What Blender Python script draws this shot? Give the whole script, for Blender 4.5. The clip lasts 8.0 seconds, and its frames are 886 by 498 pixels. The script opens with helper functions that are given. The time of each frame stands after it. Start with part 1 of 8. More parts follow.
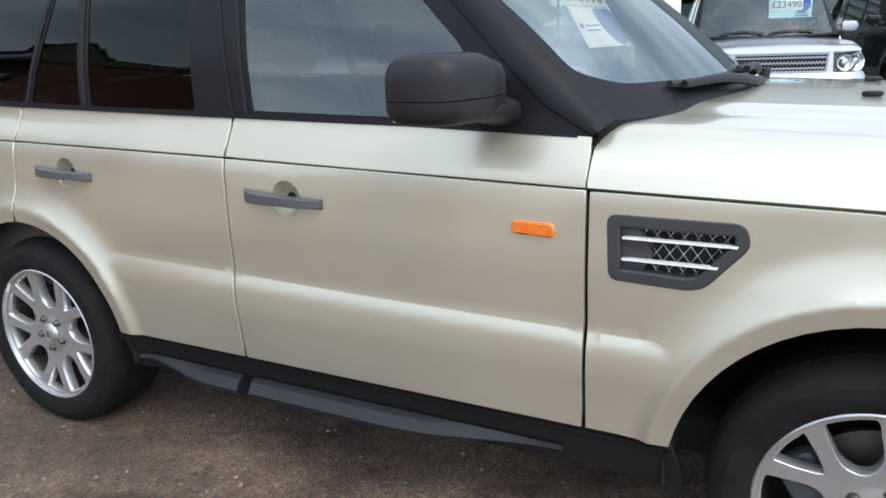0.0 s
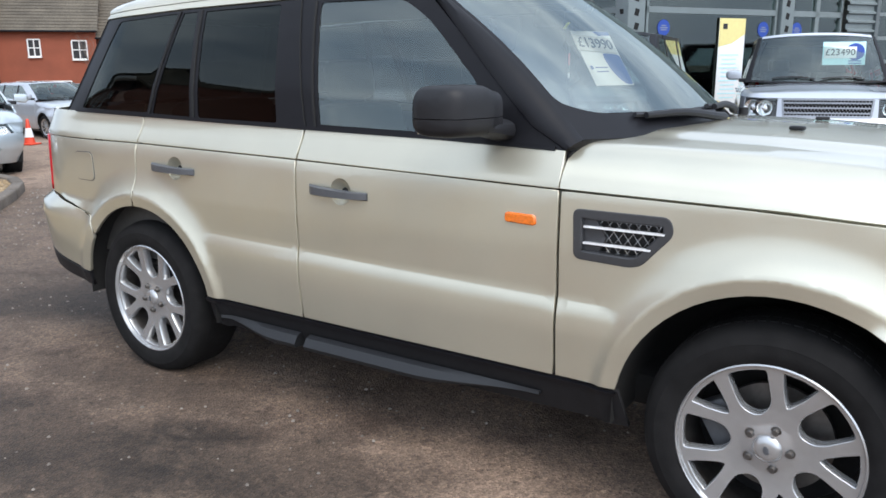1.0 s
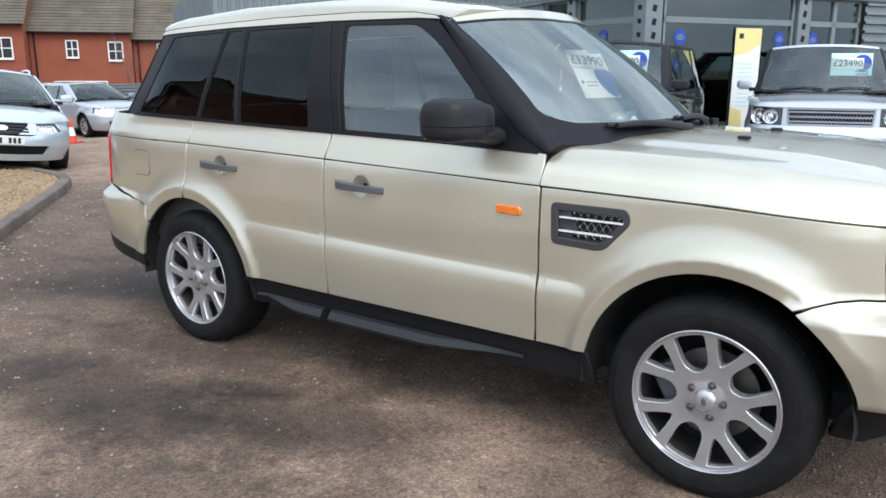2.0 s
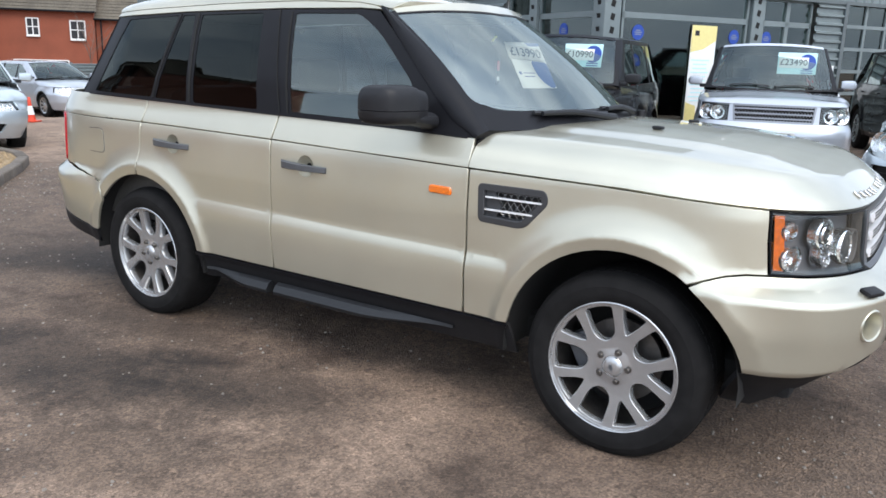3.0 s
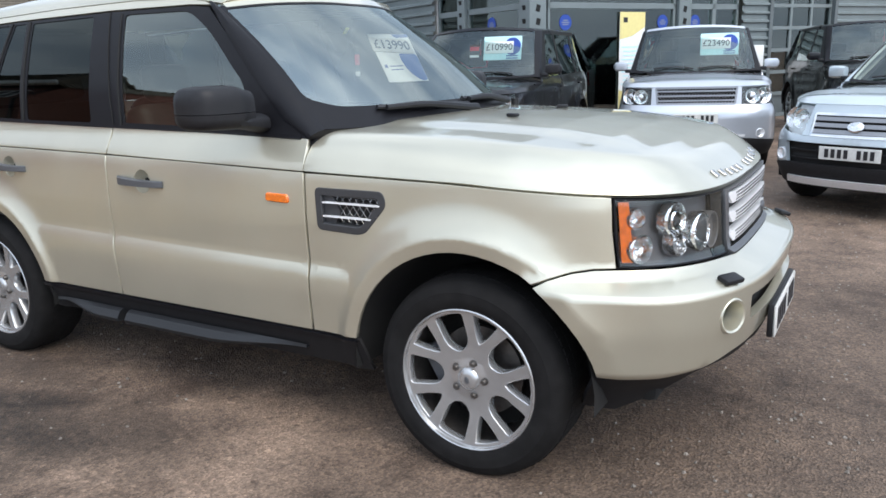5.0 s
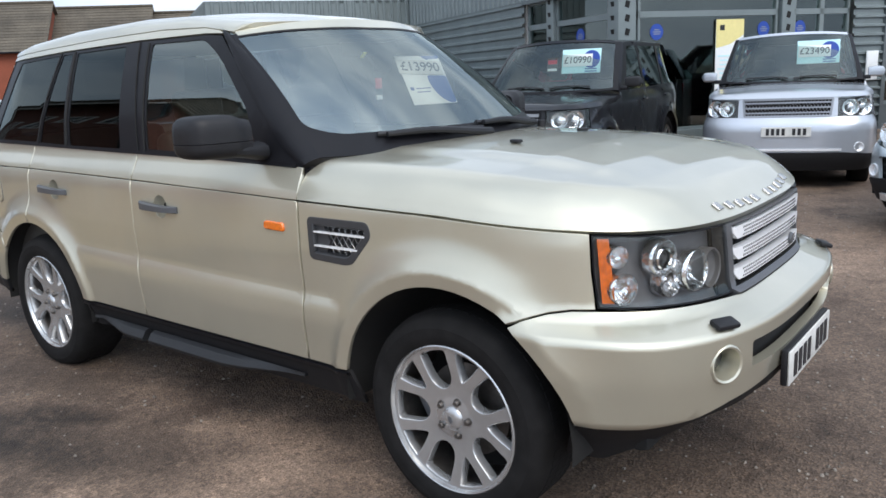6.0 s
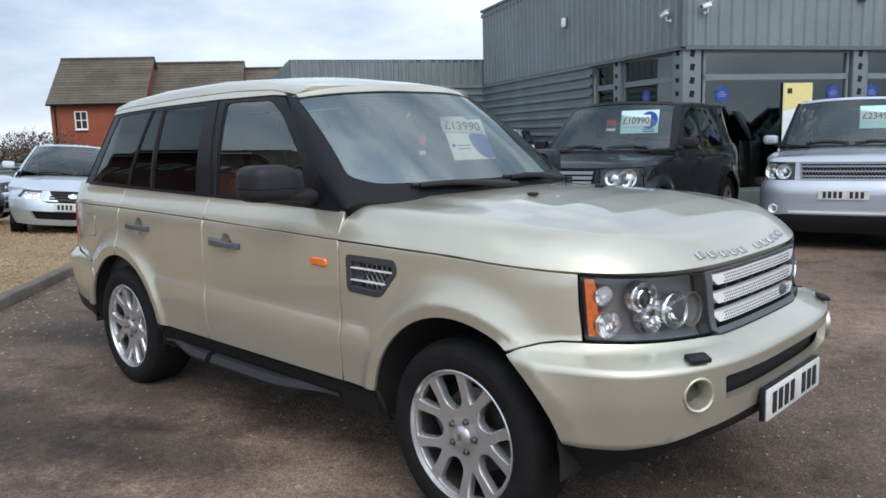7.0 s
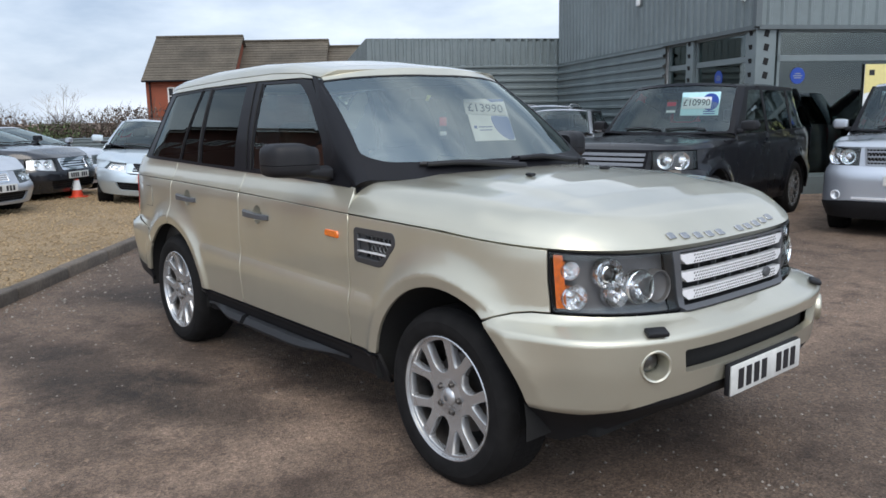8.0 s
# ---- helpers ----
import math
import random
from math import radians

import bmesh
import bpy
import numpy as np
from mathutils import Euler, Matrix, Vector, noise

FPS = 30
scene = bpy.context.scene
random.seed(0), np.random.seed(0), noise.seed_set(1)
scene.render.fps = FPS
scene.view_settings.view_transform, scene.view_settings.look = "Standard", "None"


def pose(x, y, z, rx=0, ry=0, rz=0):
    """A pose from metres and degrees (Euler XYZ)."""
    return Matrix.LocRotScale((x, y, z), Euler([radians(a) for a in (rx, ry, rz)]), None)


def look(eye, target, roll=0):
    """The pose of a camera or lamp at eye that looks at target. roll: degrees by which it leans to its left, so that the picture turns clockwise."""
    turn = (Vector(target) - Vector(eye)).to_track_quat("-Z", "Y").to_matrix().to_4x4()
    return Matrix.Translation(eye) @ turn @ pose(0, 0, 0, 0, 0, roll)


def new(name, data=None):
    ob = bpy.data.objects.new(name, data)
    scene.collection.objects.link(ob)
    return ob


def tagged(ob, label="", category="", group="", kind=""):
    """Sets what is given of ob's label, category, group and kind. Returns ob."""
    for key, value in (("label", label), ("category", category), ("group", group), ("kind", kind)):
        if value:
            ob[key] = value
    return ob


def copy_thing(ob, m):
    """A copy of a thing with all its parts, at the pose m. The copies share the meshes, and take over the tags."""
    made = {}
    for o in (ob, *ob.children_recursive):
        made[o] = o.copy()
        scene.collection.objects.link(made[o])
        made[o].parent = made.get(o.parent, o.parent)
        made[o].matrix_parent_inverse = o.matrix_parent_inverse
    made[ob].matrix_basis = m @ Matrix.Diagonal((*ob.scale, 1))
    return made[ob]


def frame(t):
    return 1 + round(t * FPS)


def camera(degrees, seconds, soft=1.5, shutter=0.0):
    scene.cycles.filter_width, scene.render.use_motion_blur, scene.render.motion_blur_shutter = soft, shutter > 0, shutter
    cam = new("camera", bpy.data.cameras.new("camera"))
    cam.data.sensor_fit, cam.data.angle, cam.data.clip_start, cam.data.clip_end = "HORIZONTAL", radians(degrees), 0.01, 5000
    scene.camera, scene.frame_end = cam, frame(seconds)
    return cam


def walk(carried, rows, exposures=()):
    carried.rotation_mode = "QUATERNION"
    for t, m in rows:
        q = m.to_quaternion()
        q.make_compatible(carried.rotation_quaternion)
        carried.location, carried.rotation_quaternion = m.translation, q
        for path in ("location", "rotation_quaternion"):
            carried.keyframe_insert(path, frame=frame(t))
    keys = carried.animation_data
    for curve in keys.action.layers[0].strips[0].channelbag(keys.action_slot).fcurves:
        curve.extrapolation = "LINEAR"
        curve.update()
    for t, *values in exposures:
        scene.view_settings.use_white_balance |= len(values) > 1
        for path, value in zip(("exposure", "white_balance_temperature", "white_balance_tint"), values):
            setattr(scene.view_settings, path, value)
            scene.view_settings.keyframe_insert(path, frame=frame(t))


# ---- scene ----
cam = camera(59.3, 8.0, soft=1.6)
PATH = [
    (0, (-0.115, -2.562, 1.415), (-1.036, -0.873, 0.869), -2.2),
    (0.5, (0.041, -2.862, 1.464), (-0.935, -1.204, 0.917), -1.4),
    (1, (0.352, -3.03, 1.423), (-0.726, -1.41, 0.961), -0.4),
    (1.2, (0.453, -3.084, 1.446), (-0.669, -1.492, 0.99), -0.3),
    (2.3, (0.796, -3.485, 1.476), (-0.334, -1.898, 1.022), 0.2),
    (2.5, (0.856, -3.502, 1.474), (-0.247, -1.898, 1.012), 0.9),
    (3, (0.955, -3.52, 1.477), (-0.103, -1.891, 0.997), 1.7),
    (3.5, (0.975, -3.518, 1.482), (-0.06, -1.874, 1.005), 0.3),
    (4, (1.057, -3.466, 1.485), (0.034, -1.809, 1.029), -1.1),
    (4.5, (1.122, -3.327, 1.446), (0.117, -1.656, 1.003), -1.8),
    (4.7, (1.157, -3.207, 1.431), (0.181, -1.523, 0.972), -1.8),
    (5.8, (1.407, -2.758, 1.454), (0.276, -1.181, 0.971), -1.7),
    (6, (1.487, -2.723, 1.47), (0.272, -1.196, 1.031), -2.7),
    (6.5, (1.671, -2.811, 1.47), (0.362, -1.328, 1.17), -2.4),
    (7, (1.883, -2.878, 1.478), (0.513, -1.452, 1.182), -1.6),
    (7.5, (2.124, -2.811, 1.482), (0.686, -1.457, 1.168), -1.7),
    (8, (2.288, -2.78, 1.489), (0.78, -1.513, 1.144), -1.0),
]
walk(cam, [(t, look(eye, target, roll)) for t, eye, target, roll in PATH],
     exposures=[(0.0, 0.50), (2.5, 0.47), (4.7, 0.45), (5.8, 0.30), (6.5, 0.05), (8.0, -0.02)])

# ---- sky and sun: a bright overcast day ----
SUN_ELEV, SUN_AZ = 50.0, 120.0       # azimuth: degrees clockwise from +y
world = bpy.data.worlds.new("world")
scene.world = world
world.use_nodes = True
wn, wl = world.node_tree.nodes, world.node_tree.links
wn.clear()
w_out = wn.new("ShaderNodeOutputWorld")
w_bg = wn.new("ShaderNodeBackground")
w_sky = wn.new("ShaderNodeTexSky")
w_sky.sky_type, w_sky.sun_disc = "NISHITA", False
w_sky.sun_elevation, w_sky.sun_rotation = radians(SUN_ELEV), radians(SUN_AZ)
w_sky.air_density, w_sky.dust_density = 1.0, 2.0
w_tc = wn.new("ShaderNodeTexCoord")
w_map = wn.new("ShaderNodeMapping")
w_map.inputs["Scale"].default_value = (1.0, 1.0, 3.0)
w_map.inputs["Location"].default_value = (0.35, 0.1, 0.0)
w_n = wn.new("ShaderNodeTexNoise")
w_n.inputs["Scale"].default_value, w_n.inputs["Detail"].default_value, w_n.inputs["Roughness"].default_value = 1.9, 8, 0.55
w_r = wn.new("ShaderNodeValToRGB")
w_r.color_ramp.elements[0].position, w_r.color_ramp.elements[0].color = 0.40, (2.45, 3.05, 4.0, 1)
w_r.color_ramp.elements[1].position, w_r.color_ramp.elements[1].color = 0.62, (5.1, 5.6, 6.3, 1)
w_mix = wn.new("ShaderNodeMix")
w_mix.data_type = "RGBA"
w_mix.inputs["Factor"].default_value = 0.88
wl.new(w_tc.outputs["Generated"], w_map.inputs["Vector"])
wl.new(w_map.outputs["Vector"], w_n.inputs["Vector"])
wl.new(w_n.outputs["Fac"], w_r.inputs["Fac"])
wl.new(w_sky.outputs["Color"], w_mix.inputs["A"])
wl.new(w_r.outputs["Color"], w_mix.inputs["B"])
# an overcast sky is brighter overhead and round the hidden sun than at the far horizon
w_up = wn.new("ShaderNodeMapRange")
w_dot = wn.new("ShaderNodeVectorMath")
w_dot.operation = "DOT_PRODUCT"
w_dot.inputs[1].default_value = (math.sin(radians(SUN_AZ)) * math.cos(radians(SUN_ELEV)), math.cos(radians(SUN_AZ)) * math.cos(radians(SUN_ELEV)), math.sin(radians(SUN_ELEV)))
w_up.inputs["From Min"].default_value, w_up.inputs["From Max"].default_value = -0.5, 0.95
w_up.inputs["To Min"].default_value, w_up.inputs["To Max"].default_value = 1.72, 1.85
w_mul = wn.new("ShaderNodeVectorMath")
w_mul.operation = "SCALE"
wl.new(w_tc.outputs["Generated"], w_dot.inputs[0])
wl.new(w_dot.outputs["Value"], w_up.inputs["Value"])
wl.new(w_mix.outputs["Result"], w_mul.inputs[0])
# thin cloud glows round the hidden sun, and the horizon is pale
w_glow = wn.new("ShaderNodeMapRange")
w_glow.interpolation_type = "SMOOTHSTEP"
w_glow.inputs["From Min"].default_value, w_glow.inputs["From Max"].default_value = 0.25, 1.0
w_glow.inputs["To Min"].default_value, w_glow.inputs["To Max"].default_value = 0.0, 1.5
w_sep = wn.new("ShaderNodeSeparateXYZ")
w_hor = wn.new("ShaderNodeMapRange")
w_hor.inputs["From Min"].default_value, w_hor.inputs["From Max"].default_value = 0.0, 0.35
w_hor.inputs["To Min"].default_value, w_hor.inputs["To Max"].default_value = 0.06, 0.0
w_sum = wn.new("ShaderNodeMath")
w_sum2 = wn.new("ShaderNodeMath")
wl.new(w_dot.outputs["Value"], w_glow.inputs["Value"])
wl.new(w_tc.outputs["Generated"], w_sep.inputs[0])
wl.new(w_sep.outputs["Z"], w_hor.inputs["Value"])
wl.new(w_up.outputs["Result"], w_sum.inputs[0])
wl.new(w_glow.outputs["Result"], w_sum.inputs[1])
wl.new(w_sum.outputs["Value"], w_sum2.inputs[0])
wl.new(w_hor.outputs["Result"], w_sum2.inputs[1])
wl.new(w_sum2.outputs["Value"], w_mul.inputs["Scale"])
wl.new(w_mul.outputs["Vector"], w_bg.inputs["Color"])
w_bg.inputs["Strength"].default_value = 0.113
wl.new(w_bg.outputs["Background"], w_out.inputs["Surface"])
sun_data = bpy.data.lights.new("sun", "SUN")
sun_data.energy, sun_data.angle, sun_data.color = 1.3, radians(36), (1.0, 0.91, 0.78)
sun = new("sun", sun_data)
az, el = radians(SUN_AZ), radians(SUN_ELEV)
sun.matrix_world = look((math.sin(az) * math.cos(el) * 50, math.cos(az) * math.cos(el) * 50, math.sin(el) * 50), (0, 0, 0))
scene.view_settings.exposure = 0.0

# ---- materials ----
def material(name, color, rough=0.5, metal=0.0, grain=0.0, grain_scale=60.0, bump=0.0, bump_scale=120.0,
             coat=0.0, spec=0.5, blotch=0.0, blotch_scale=2.0, vary=0.0, rough_var=0.0):
    """A principled surface with variation at two scales, relief and, between repeats, a small change of tone."""
    m = bpy.data.materials.new(name)
    m.use_nodes = True
    nt = m.node_tree
    p = nt.nodes["Principled BSDF"]
    p.inputs["Roughness"].default_value, p.inputs["Metallic"].default_value = rough, metal
    p.inputs["Coat Weight"].default_value, p.inputs["Coat Roughness"].default_value = coat, 0.04
    p.inputs["Specular IOR Level"].default_value = spec
    p.inputs["Base Color"].default_value = (*color, 1)
    if not (grain or bump or blotch or vary or rough_var):
        return m
    tc = nt.nodes.new("ShaderNodeTexCoord")
    geo = nt.nodes.new("ShaderNodeNewGeometry")
    coord = tc.outputs["Object"]
    last = None

    def tone(fac, amount, prev):
        mx = nt.nodes.new("ShaderNodeMix")
        mx.data_type, mx.blend_type = "RGBA", "MULTIPLY"
        mp = nt.nodes.new("ShaderNodeMapRange")
        mp.inputs["From Min"].default_value, mp.inputs["From Max"].default_value = 0.3, 0.7
        mp.inputs["To Min"].default_value, mp.inputs["To Max"].default_value = 1 - amount, 1 + amount * 0.6
        nt.links.new(fac, mp.inputs["Value"])
        cb = nt.nodes.new("ShaderNodeCombineColor")
        for k in ("Red", "Green", "Blue"):
            nt.links.new(mp.outputs["Result"], cb.inputs[k])
        mx.inputs["Factor"].default_value = 1
        if prev is None:
            mx.inputs["A"].default_value = (*color, 1)
        else:
            nt.links.new(prev, mx.inputs["A"])
        nt.links.new(cb.outputs["Color"], mx.inputs["B"])
        return mx.outputs["Result"]

    def noise_of(scale, detail=4):
        n = nt.nodes.new("ShaderNodeTexNoise")
        n.inputs["Scale"].default_value, n.inputs["Detail"].default_value = scale, detail
        nt.links.new(coord, n.inputs["Vector"])
        return n.outputs["Fac"]

    if grain:
        last = tone(noise_of(grain_scale), grain, last)
    if blotch:
        last = tone(noise_of(blotch_scale, 6), blotch, last)
    if vary:
        oi = nt.nodes.new("ShaderNodeObjectInfo")
        last = tone(oi.outputs["Random"], vary, last)
        last = tone(geo.outputs["Random Per Island"], vary * 0.8, last)
    if last is not None:
        nt.links.new(last, p.inputs["Base Color"])
    if rough_var:
        mp = nt.nodes.new("ShaderNodeMapRange")
        mp.inputs["From Min"].default_value, mp.inputs["From Max"].default_value = 0.3, 0.7
        mp.inputs["To Min"].default_value, mp.inputs["To Max"].default_value = max(0.02, rough - rough_var), min(1, rough + rough_var)
        nt.links.new(noise_of(blotch_scale * 1.7, 5), mp.inputs["Value"])
        nt.links.new(mp.outputs["Result"], p.inputs["Roughness"])
    if bump:
        b = nt.nodes.new("ShaderNodeBump")
        b.inputs["Strength"].default_value, b.inputs["Distance"].default_value = bump, 0.01
        nt.links.new(noise_of(bump_scale, 3), b.inputs["Height"])
        nt.links.new(b.outputs["Normal"], p.inputs["Normal"])
    return m


def car_paint(name, color, metal=0.55, rough=0.36, spec=0.5, coat=1.0):
    """Metallic paint: fine flakes under a clear coat with a little road dust."""
    m = material(name, color, rough, metal, grain=0.05, grain_scale=900, coat=coat, blotch=0.05, blotch_scale=3, rough_var=0.05, spec=spec)
    return m


def glass(name, tint, see, ior=1.55):
    """A window pane: mirror-like by the angle of view, else seen through its tint."""
    m = bpy.data.materials.new(name)
    m.use_nodes = True
    nt = m.node_tree
    nt.nodes.clear()
    out = nt.nodes.new("ShaderNodeOutputMaterial")
    tr = nt.nodes.new("ShaderNodeBsdfTransparent")
    tr.inputs["Color"].default_value = (*[c * see for c in tint], 1)
    gl = nt.nodes.new("ShaderNodeBsdfGlossy")
    gl.inputs["Roughness"].default_value = 0.015
    gl.inputs["Color"].default_value = (0.88, 0.98, 0.96, 1)
    fr = nt.nodes.new("ShaderNodeFresnel")
    fr.inputs["IOR"].default_value = ior
    mx = nt.nodes.new("ShaderNodeMixShader")
    nt.links.new(fr.outputs["Fac"], mx.inputs["Fac"])
    nt.links.new(tr.outputs["BSDF"], mx.inputs[1])
    nt.links.new(gl.outputs["BSDF"], mx.inputs[2])
    last = mx.outputs["Shader"]
    nt.links.new(last, out.inputs["Surface"])
    return m


M_GOLD = car_paint("champagne_paint", (0.572, 0.545, 0.438), 0.68, 0.34)
M_SILVER = car_paint("silver_paint", (0.50, 0.53, 0.58))
M_SILVER_BLUE = car_paint("pale_blue_silver_paint", (0.55, 0.62, 0.66))
M_WHITE = car_paint("white_paint", (0.78, 0.79, 0.80), 0.0, 0.3)
M_BLACKP = car_paint("black_paint", (0.007, 0.007, 0.009), 0.0, 0.3, 0.06, 0.65)
M_DKGREY = car_paint("dark_grey_paint", (0.018, 0.019, 0.024), 0.2, 0.3, 0.2)
M_PLASTIC = material("black_plastic", (0.013, 0.013, 0.015), 0.5, grain=0.12, grain_scale=40, spec=0.3, bump=0.06, bump_scale=700)
M_TRIM = material("satin_black_trim", (0.009, 0.009, 0.011), 0.40, grain=0.08, grain_scale=20, spec=0.17)
M_GREYPL = material("grey_plastic", (0.075, 0.078, 0.085), 0.42, grain=0.08, grain_scale=60, bump=0.04, bump_scale=900)
M_STEP = material("slate_grey_step", (0.011, 0.012, 0.014), 0.5, grain=0.08, grain_scale=40, bump=0.04, bump_scale=600)
M_CHIN = material("matt_black_plastic", (0.013, 0.0125, 0.0135), 0.7, grain=0.15, grain_scale=30, spec=0.25)
M_DARK = material("dark_void", (0.008, 0.008, 0.008), 0.9, grain=0.2)
M_RUBBER = material("tyre_rubber", (0.0135, 0.0130, 0.0130), 0.78, spec=0.15, grain=0.25, grain_scale=18, bump=0.1, bump_scale=160, blotch=0.25, blotch_scale=6)
M_ALLOY = material("painted_alloy", (0.50, 0.505, 0.51), 0.27, 0.72, grain=0.05, grain_scale=30, coat=0.3)
M_CHROME = material("chrome", (0.82, 0.83, 0.84), 0.08, 1.0, grain=0.04, grain_scale=30)
M_SATIN = material("satin_silver", (0.82, 0.83, 0.85), 0.30, 0.5, grain=0.05, grain_scale=50)
M_STEELGREY = material("grey_painted_grille", (0.27, 0.28, 0.30), 0.3, 0.5, grain=0.05, grain_scale=40)
M_DISC = material("brake_disc_steel", (0.13, 0.12, 0.112), 0.45, 0.8, grain=0.2, grain_scale=40)
M_ORANGE = material("amber_lens", (0.80, 0.17, 0.006), 0.10, grain=0.25, grain_scale=90, coat=1.0, bump=0.25, bump_scale=220)
M_RED = material("red_lens", (0.55, 0.012, 0.025), 0.3, grain=0.1, grain_scale=60, coat=0.2, spec=0.3)
M_LAMP = material("lamp_reflector", (0.92, 0.93, 0.95), 0.12, 0.25, grain=0.1, grain_scale=60, bump=0.15, bump_scale=120)
M_REFL = material("faceted_reflector", (0.93, 0.94, 0.95), 0.07, 0.95, grain=0.05, grain_scale=60, bump=0.6, bump_scale=55)
M_LENS = glass("lamp_cover", (1, 1, 1), 0.97, 1.45)
M_SCREEN = glass("windscreen_glass", (0.86, 0.95, 0.92), 0.90, 3.0)
M_SCREEN_FAR = glass("parked_windscreen_glass", (0.80, 0.92, 0.90), 0.88, 1.8)
M_TINT = glass("privacy_glass", (0.7, 0.75, 0.8), 0.10, 1.35)
M_SIDEGL = glass("side_glass", (0.75, 0.88, 0.86), 0.86, 2.15)
M_SEAT = material("dark_leather", (0.05, 0.048, 0.045), 0.55, grain=0.15, grain_scale=60, bump=0.1, bump_scale=250)
M_DASH = material("dashboard_vinyl", (0.045, 0.045, 0.048), 0.6, grain=0.15, grain_scale=80, bump=0.1, bump_scale=400)
M_PAPER = material("white_card", (0.80, 0.82, 0.82), 0.6, grain=0.04, grain_scale=25)
M_BLUECARD = material("blue_print", (0.012, 0.055, 0.32), 0.5, grain=0.06, grain_scale=25)
M_CYAN = material("pale_blue_card", (0.55, 0.84, 0.88), 0.5, grain=0.06, grain_scale=20)
M_INK = material("black_ink", (0.015, 0.015, 0.018), 0.5, grain=0.1)
M_PLATE = material("white_plate", (0.64, 0.64, 0.61), 0.35, grain=0.08, grain_scale=30, blotch=0.12, blotch_scale=14)
M_VENTF = material("vent_grey_plastic", (0.038, 0.039, 0.042), 0.4, grain=0.08, grain_scale=60, bump=0.04, bump_scale=900)
M_BOWL = material("headlamp_bowl_grey", (0.16, 0.165, 0.175), 0.32, grain=0.06, grain_scale=60)
M_LETTER = material("satin_chrome", (0.42, 0.42, 0.42), 0.22, 0.85, grain=0.04, grain_scale=60)
M_BAR = material("bright_grille_bar", (0.86, 0.87, 0.89), 0.28, 0.25, grain=0.04, grain_scale=60)

# ---- building tools ----
from mathutils import geometry

M_ID = Matrix.Identity(4)


def smooth01(t):
    t = min(1.0, max(0.0, t))
    return t * t * (3 - 2 * t)


def ground_z(x):
    """The lot falls away gently towards its far fence."""
    return -0.5 * smooth01((-x - 14.0) / 7.0)


def table(rows, v):
    """Straight lines between rows of (at, value)."""
    return float(np.interp(v, [r[0] for r in rows], [r[1] for r in rows]))


def link(name, me, mats, parent=None, label="", kind=""):
    ob = new(name, me)
    for mt in mats if isinstance(mats, (list, tuple)) else (mats,):
        me.materials.append(mt)
    if parent:
        ob.parent = parent
    return tagged(ob, label, kind=kind)


class Points(list):
    """Vertices that carry the smooth normals of the skin they lie on."""
    normals = None


def mesh_of(name, verts, faces, smooth=True, mat_ids=None):
    me = bpy.data.meshes.new(name)
    me.from_pydata([tuple(v) for v in verts], [], faces)
    me.validate()
    me.polygons.foreach_set("use_smooth", [smooth] * len(me.polygons))
    if mat_ids is not None and len(mat_ids) == len(me.polygons):
        me.polygons.foreach_set("material_index", mat_ids)
    me.update()
    if isinstance(verts, Points) and len(verts.normals) == len(me.vertices):
        me.normals_split_custom_set_from_vertices(verts.normals)
    return me


def part(name, bm, mat, parent=None, label="", smooth=True, sharp=35.0, kind=""):
    """Links a bmesh as one mesh object, smooth but for the edges sharper than the angle."""
    bmesh.ops.recalc_face_normals(bm, faces=bm.faces)
    for f in bm.faces:
        f.smooth = smooth
    for e in bm.edges:
        e.smooth = not (len(e.link_faces) == 2 and e.calc_face_angle(0) > radians(sharp))
    me = bpy.data.meshes.new(name)
    bm.to_mesh(me)
    bm.free()
    return link(name, me, mat, parent, label, kind)


def thing(name, at, label, category, group="", kind=""):
    ob = new(name)
    ob.empty_display_size = 0.2
    ob.matrix_world = at
    return tagged(ob, label, category, group, kind)


def box(bm, size, m=M_ID, bevel=0.0, seg=2):
    made = bmesh.ops.create_cube(bm, size=1, matrix=m @ Matrix.Diagonal((*size, 1)))["verts"]
    if bevel:
        es = list({e for v in made for e in v.link_edges})
        bmesh.ops.bevel(bm, geom=es, offset=bevel, segments=seg, profile=0.5, affect="EDGES")
    return bm


def boxed(size, m=M_ID, bevel=0.0, seg=2):
    return box(bmesh.new(), size, m, bevel, seg)


def rod(bm, a, b, r, r2=None, n=12):
    a, b = Vector(a), Vector(b)
    d = b - a
    m = Matrix.Translation((a + b) / 2) @ d.to_track_quat("Z", "Y").to_matrix().to_4x4()
    bmesh.ops.create_cone(bm, cap_ends=True, segments=n, radius1=r, radius2=r if r2 is None else r2, depth=d.length, matrix=m)
    return bm


def turned(profile, n=32, m=M_ID, bm=None, close=False):
    """A shape turned round its z axis from (radius, height) pairs."""
    bm = bm or bmesh.new()
    rings = []
    for r, h in profile:
        if r < 1e-6:
            rings.append([bm.verts.new(m @ Vector((0, 0, h)))] * n)
        else:
            rings.append([bm.verts.new(m @ Vector((r * math.cos(2 * math.pi * k / n), r * math.sin(2 * math.pi * k / n), h))) for k in range(n)])
    pairs = list(zip(rings, rings[1:])) + ([(rings[-1], rings[0])] if close else [])
    for a, b in pairs:
        for k in range(n):
            vs = [a[k], a[(k + 1) % n], b[(k + 1) % n], b[k]]
            vs = [v for i, v in enumerate(vs) if v not in vs[:i]]
            if len(vs) > 2:
                bm.faces.new(vs)
    return bm


def inside(poly, x, y):
    hit = False
    for (x0, y0), (x1, y1) in zip(poly, poly[1:] + poly[:1]):
        if (y0 > y) != (y1 > y) and x < (x1 - x0) * (y - y0) / (y1 - y0) + x0:
            hit = not hit
    return hit


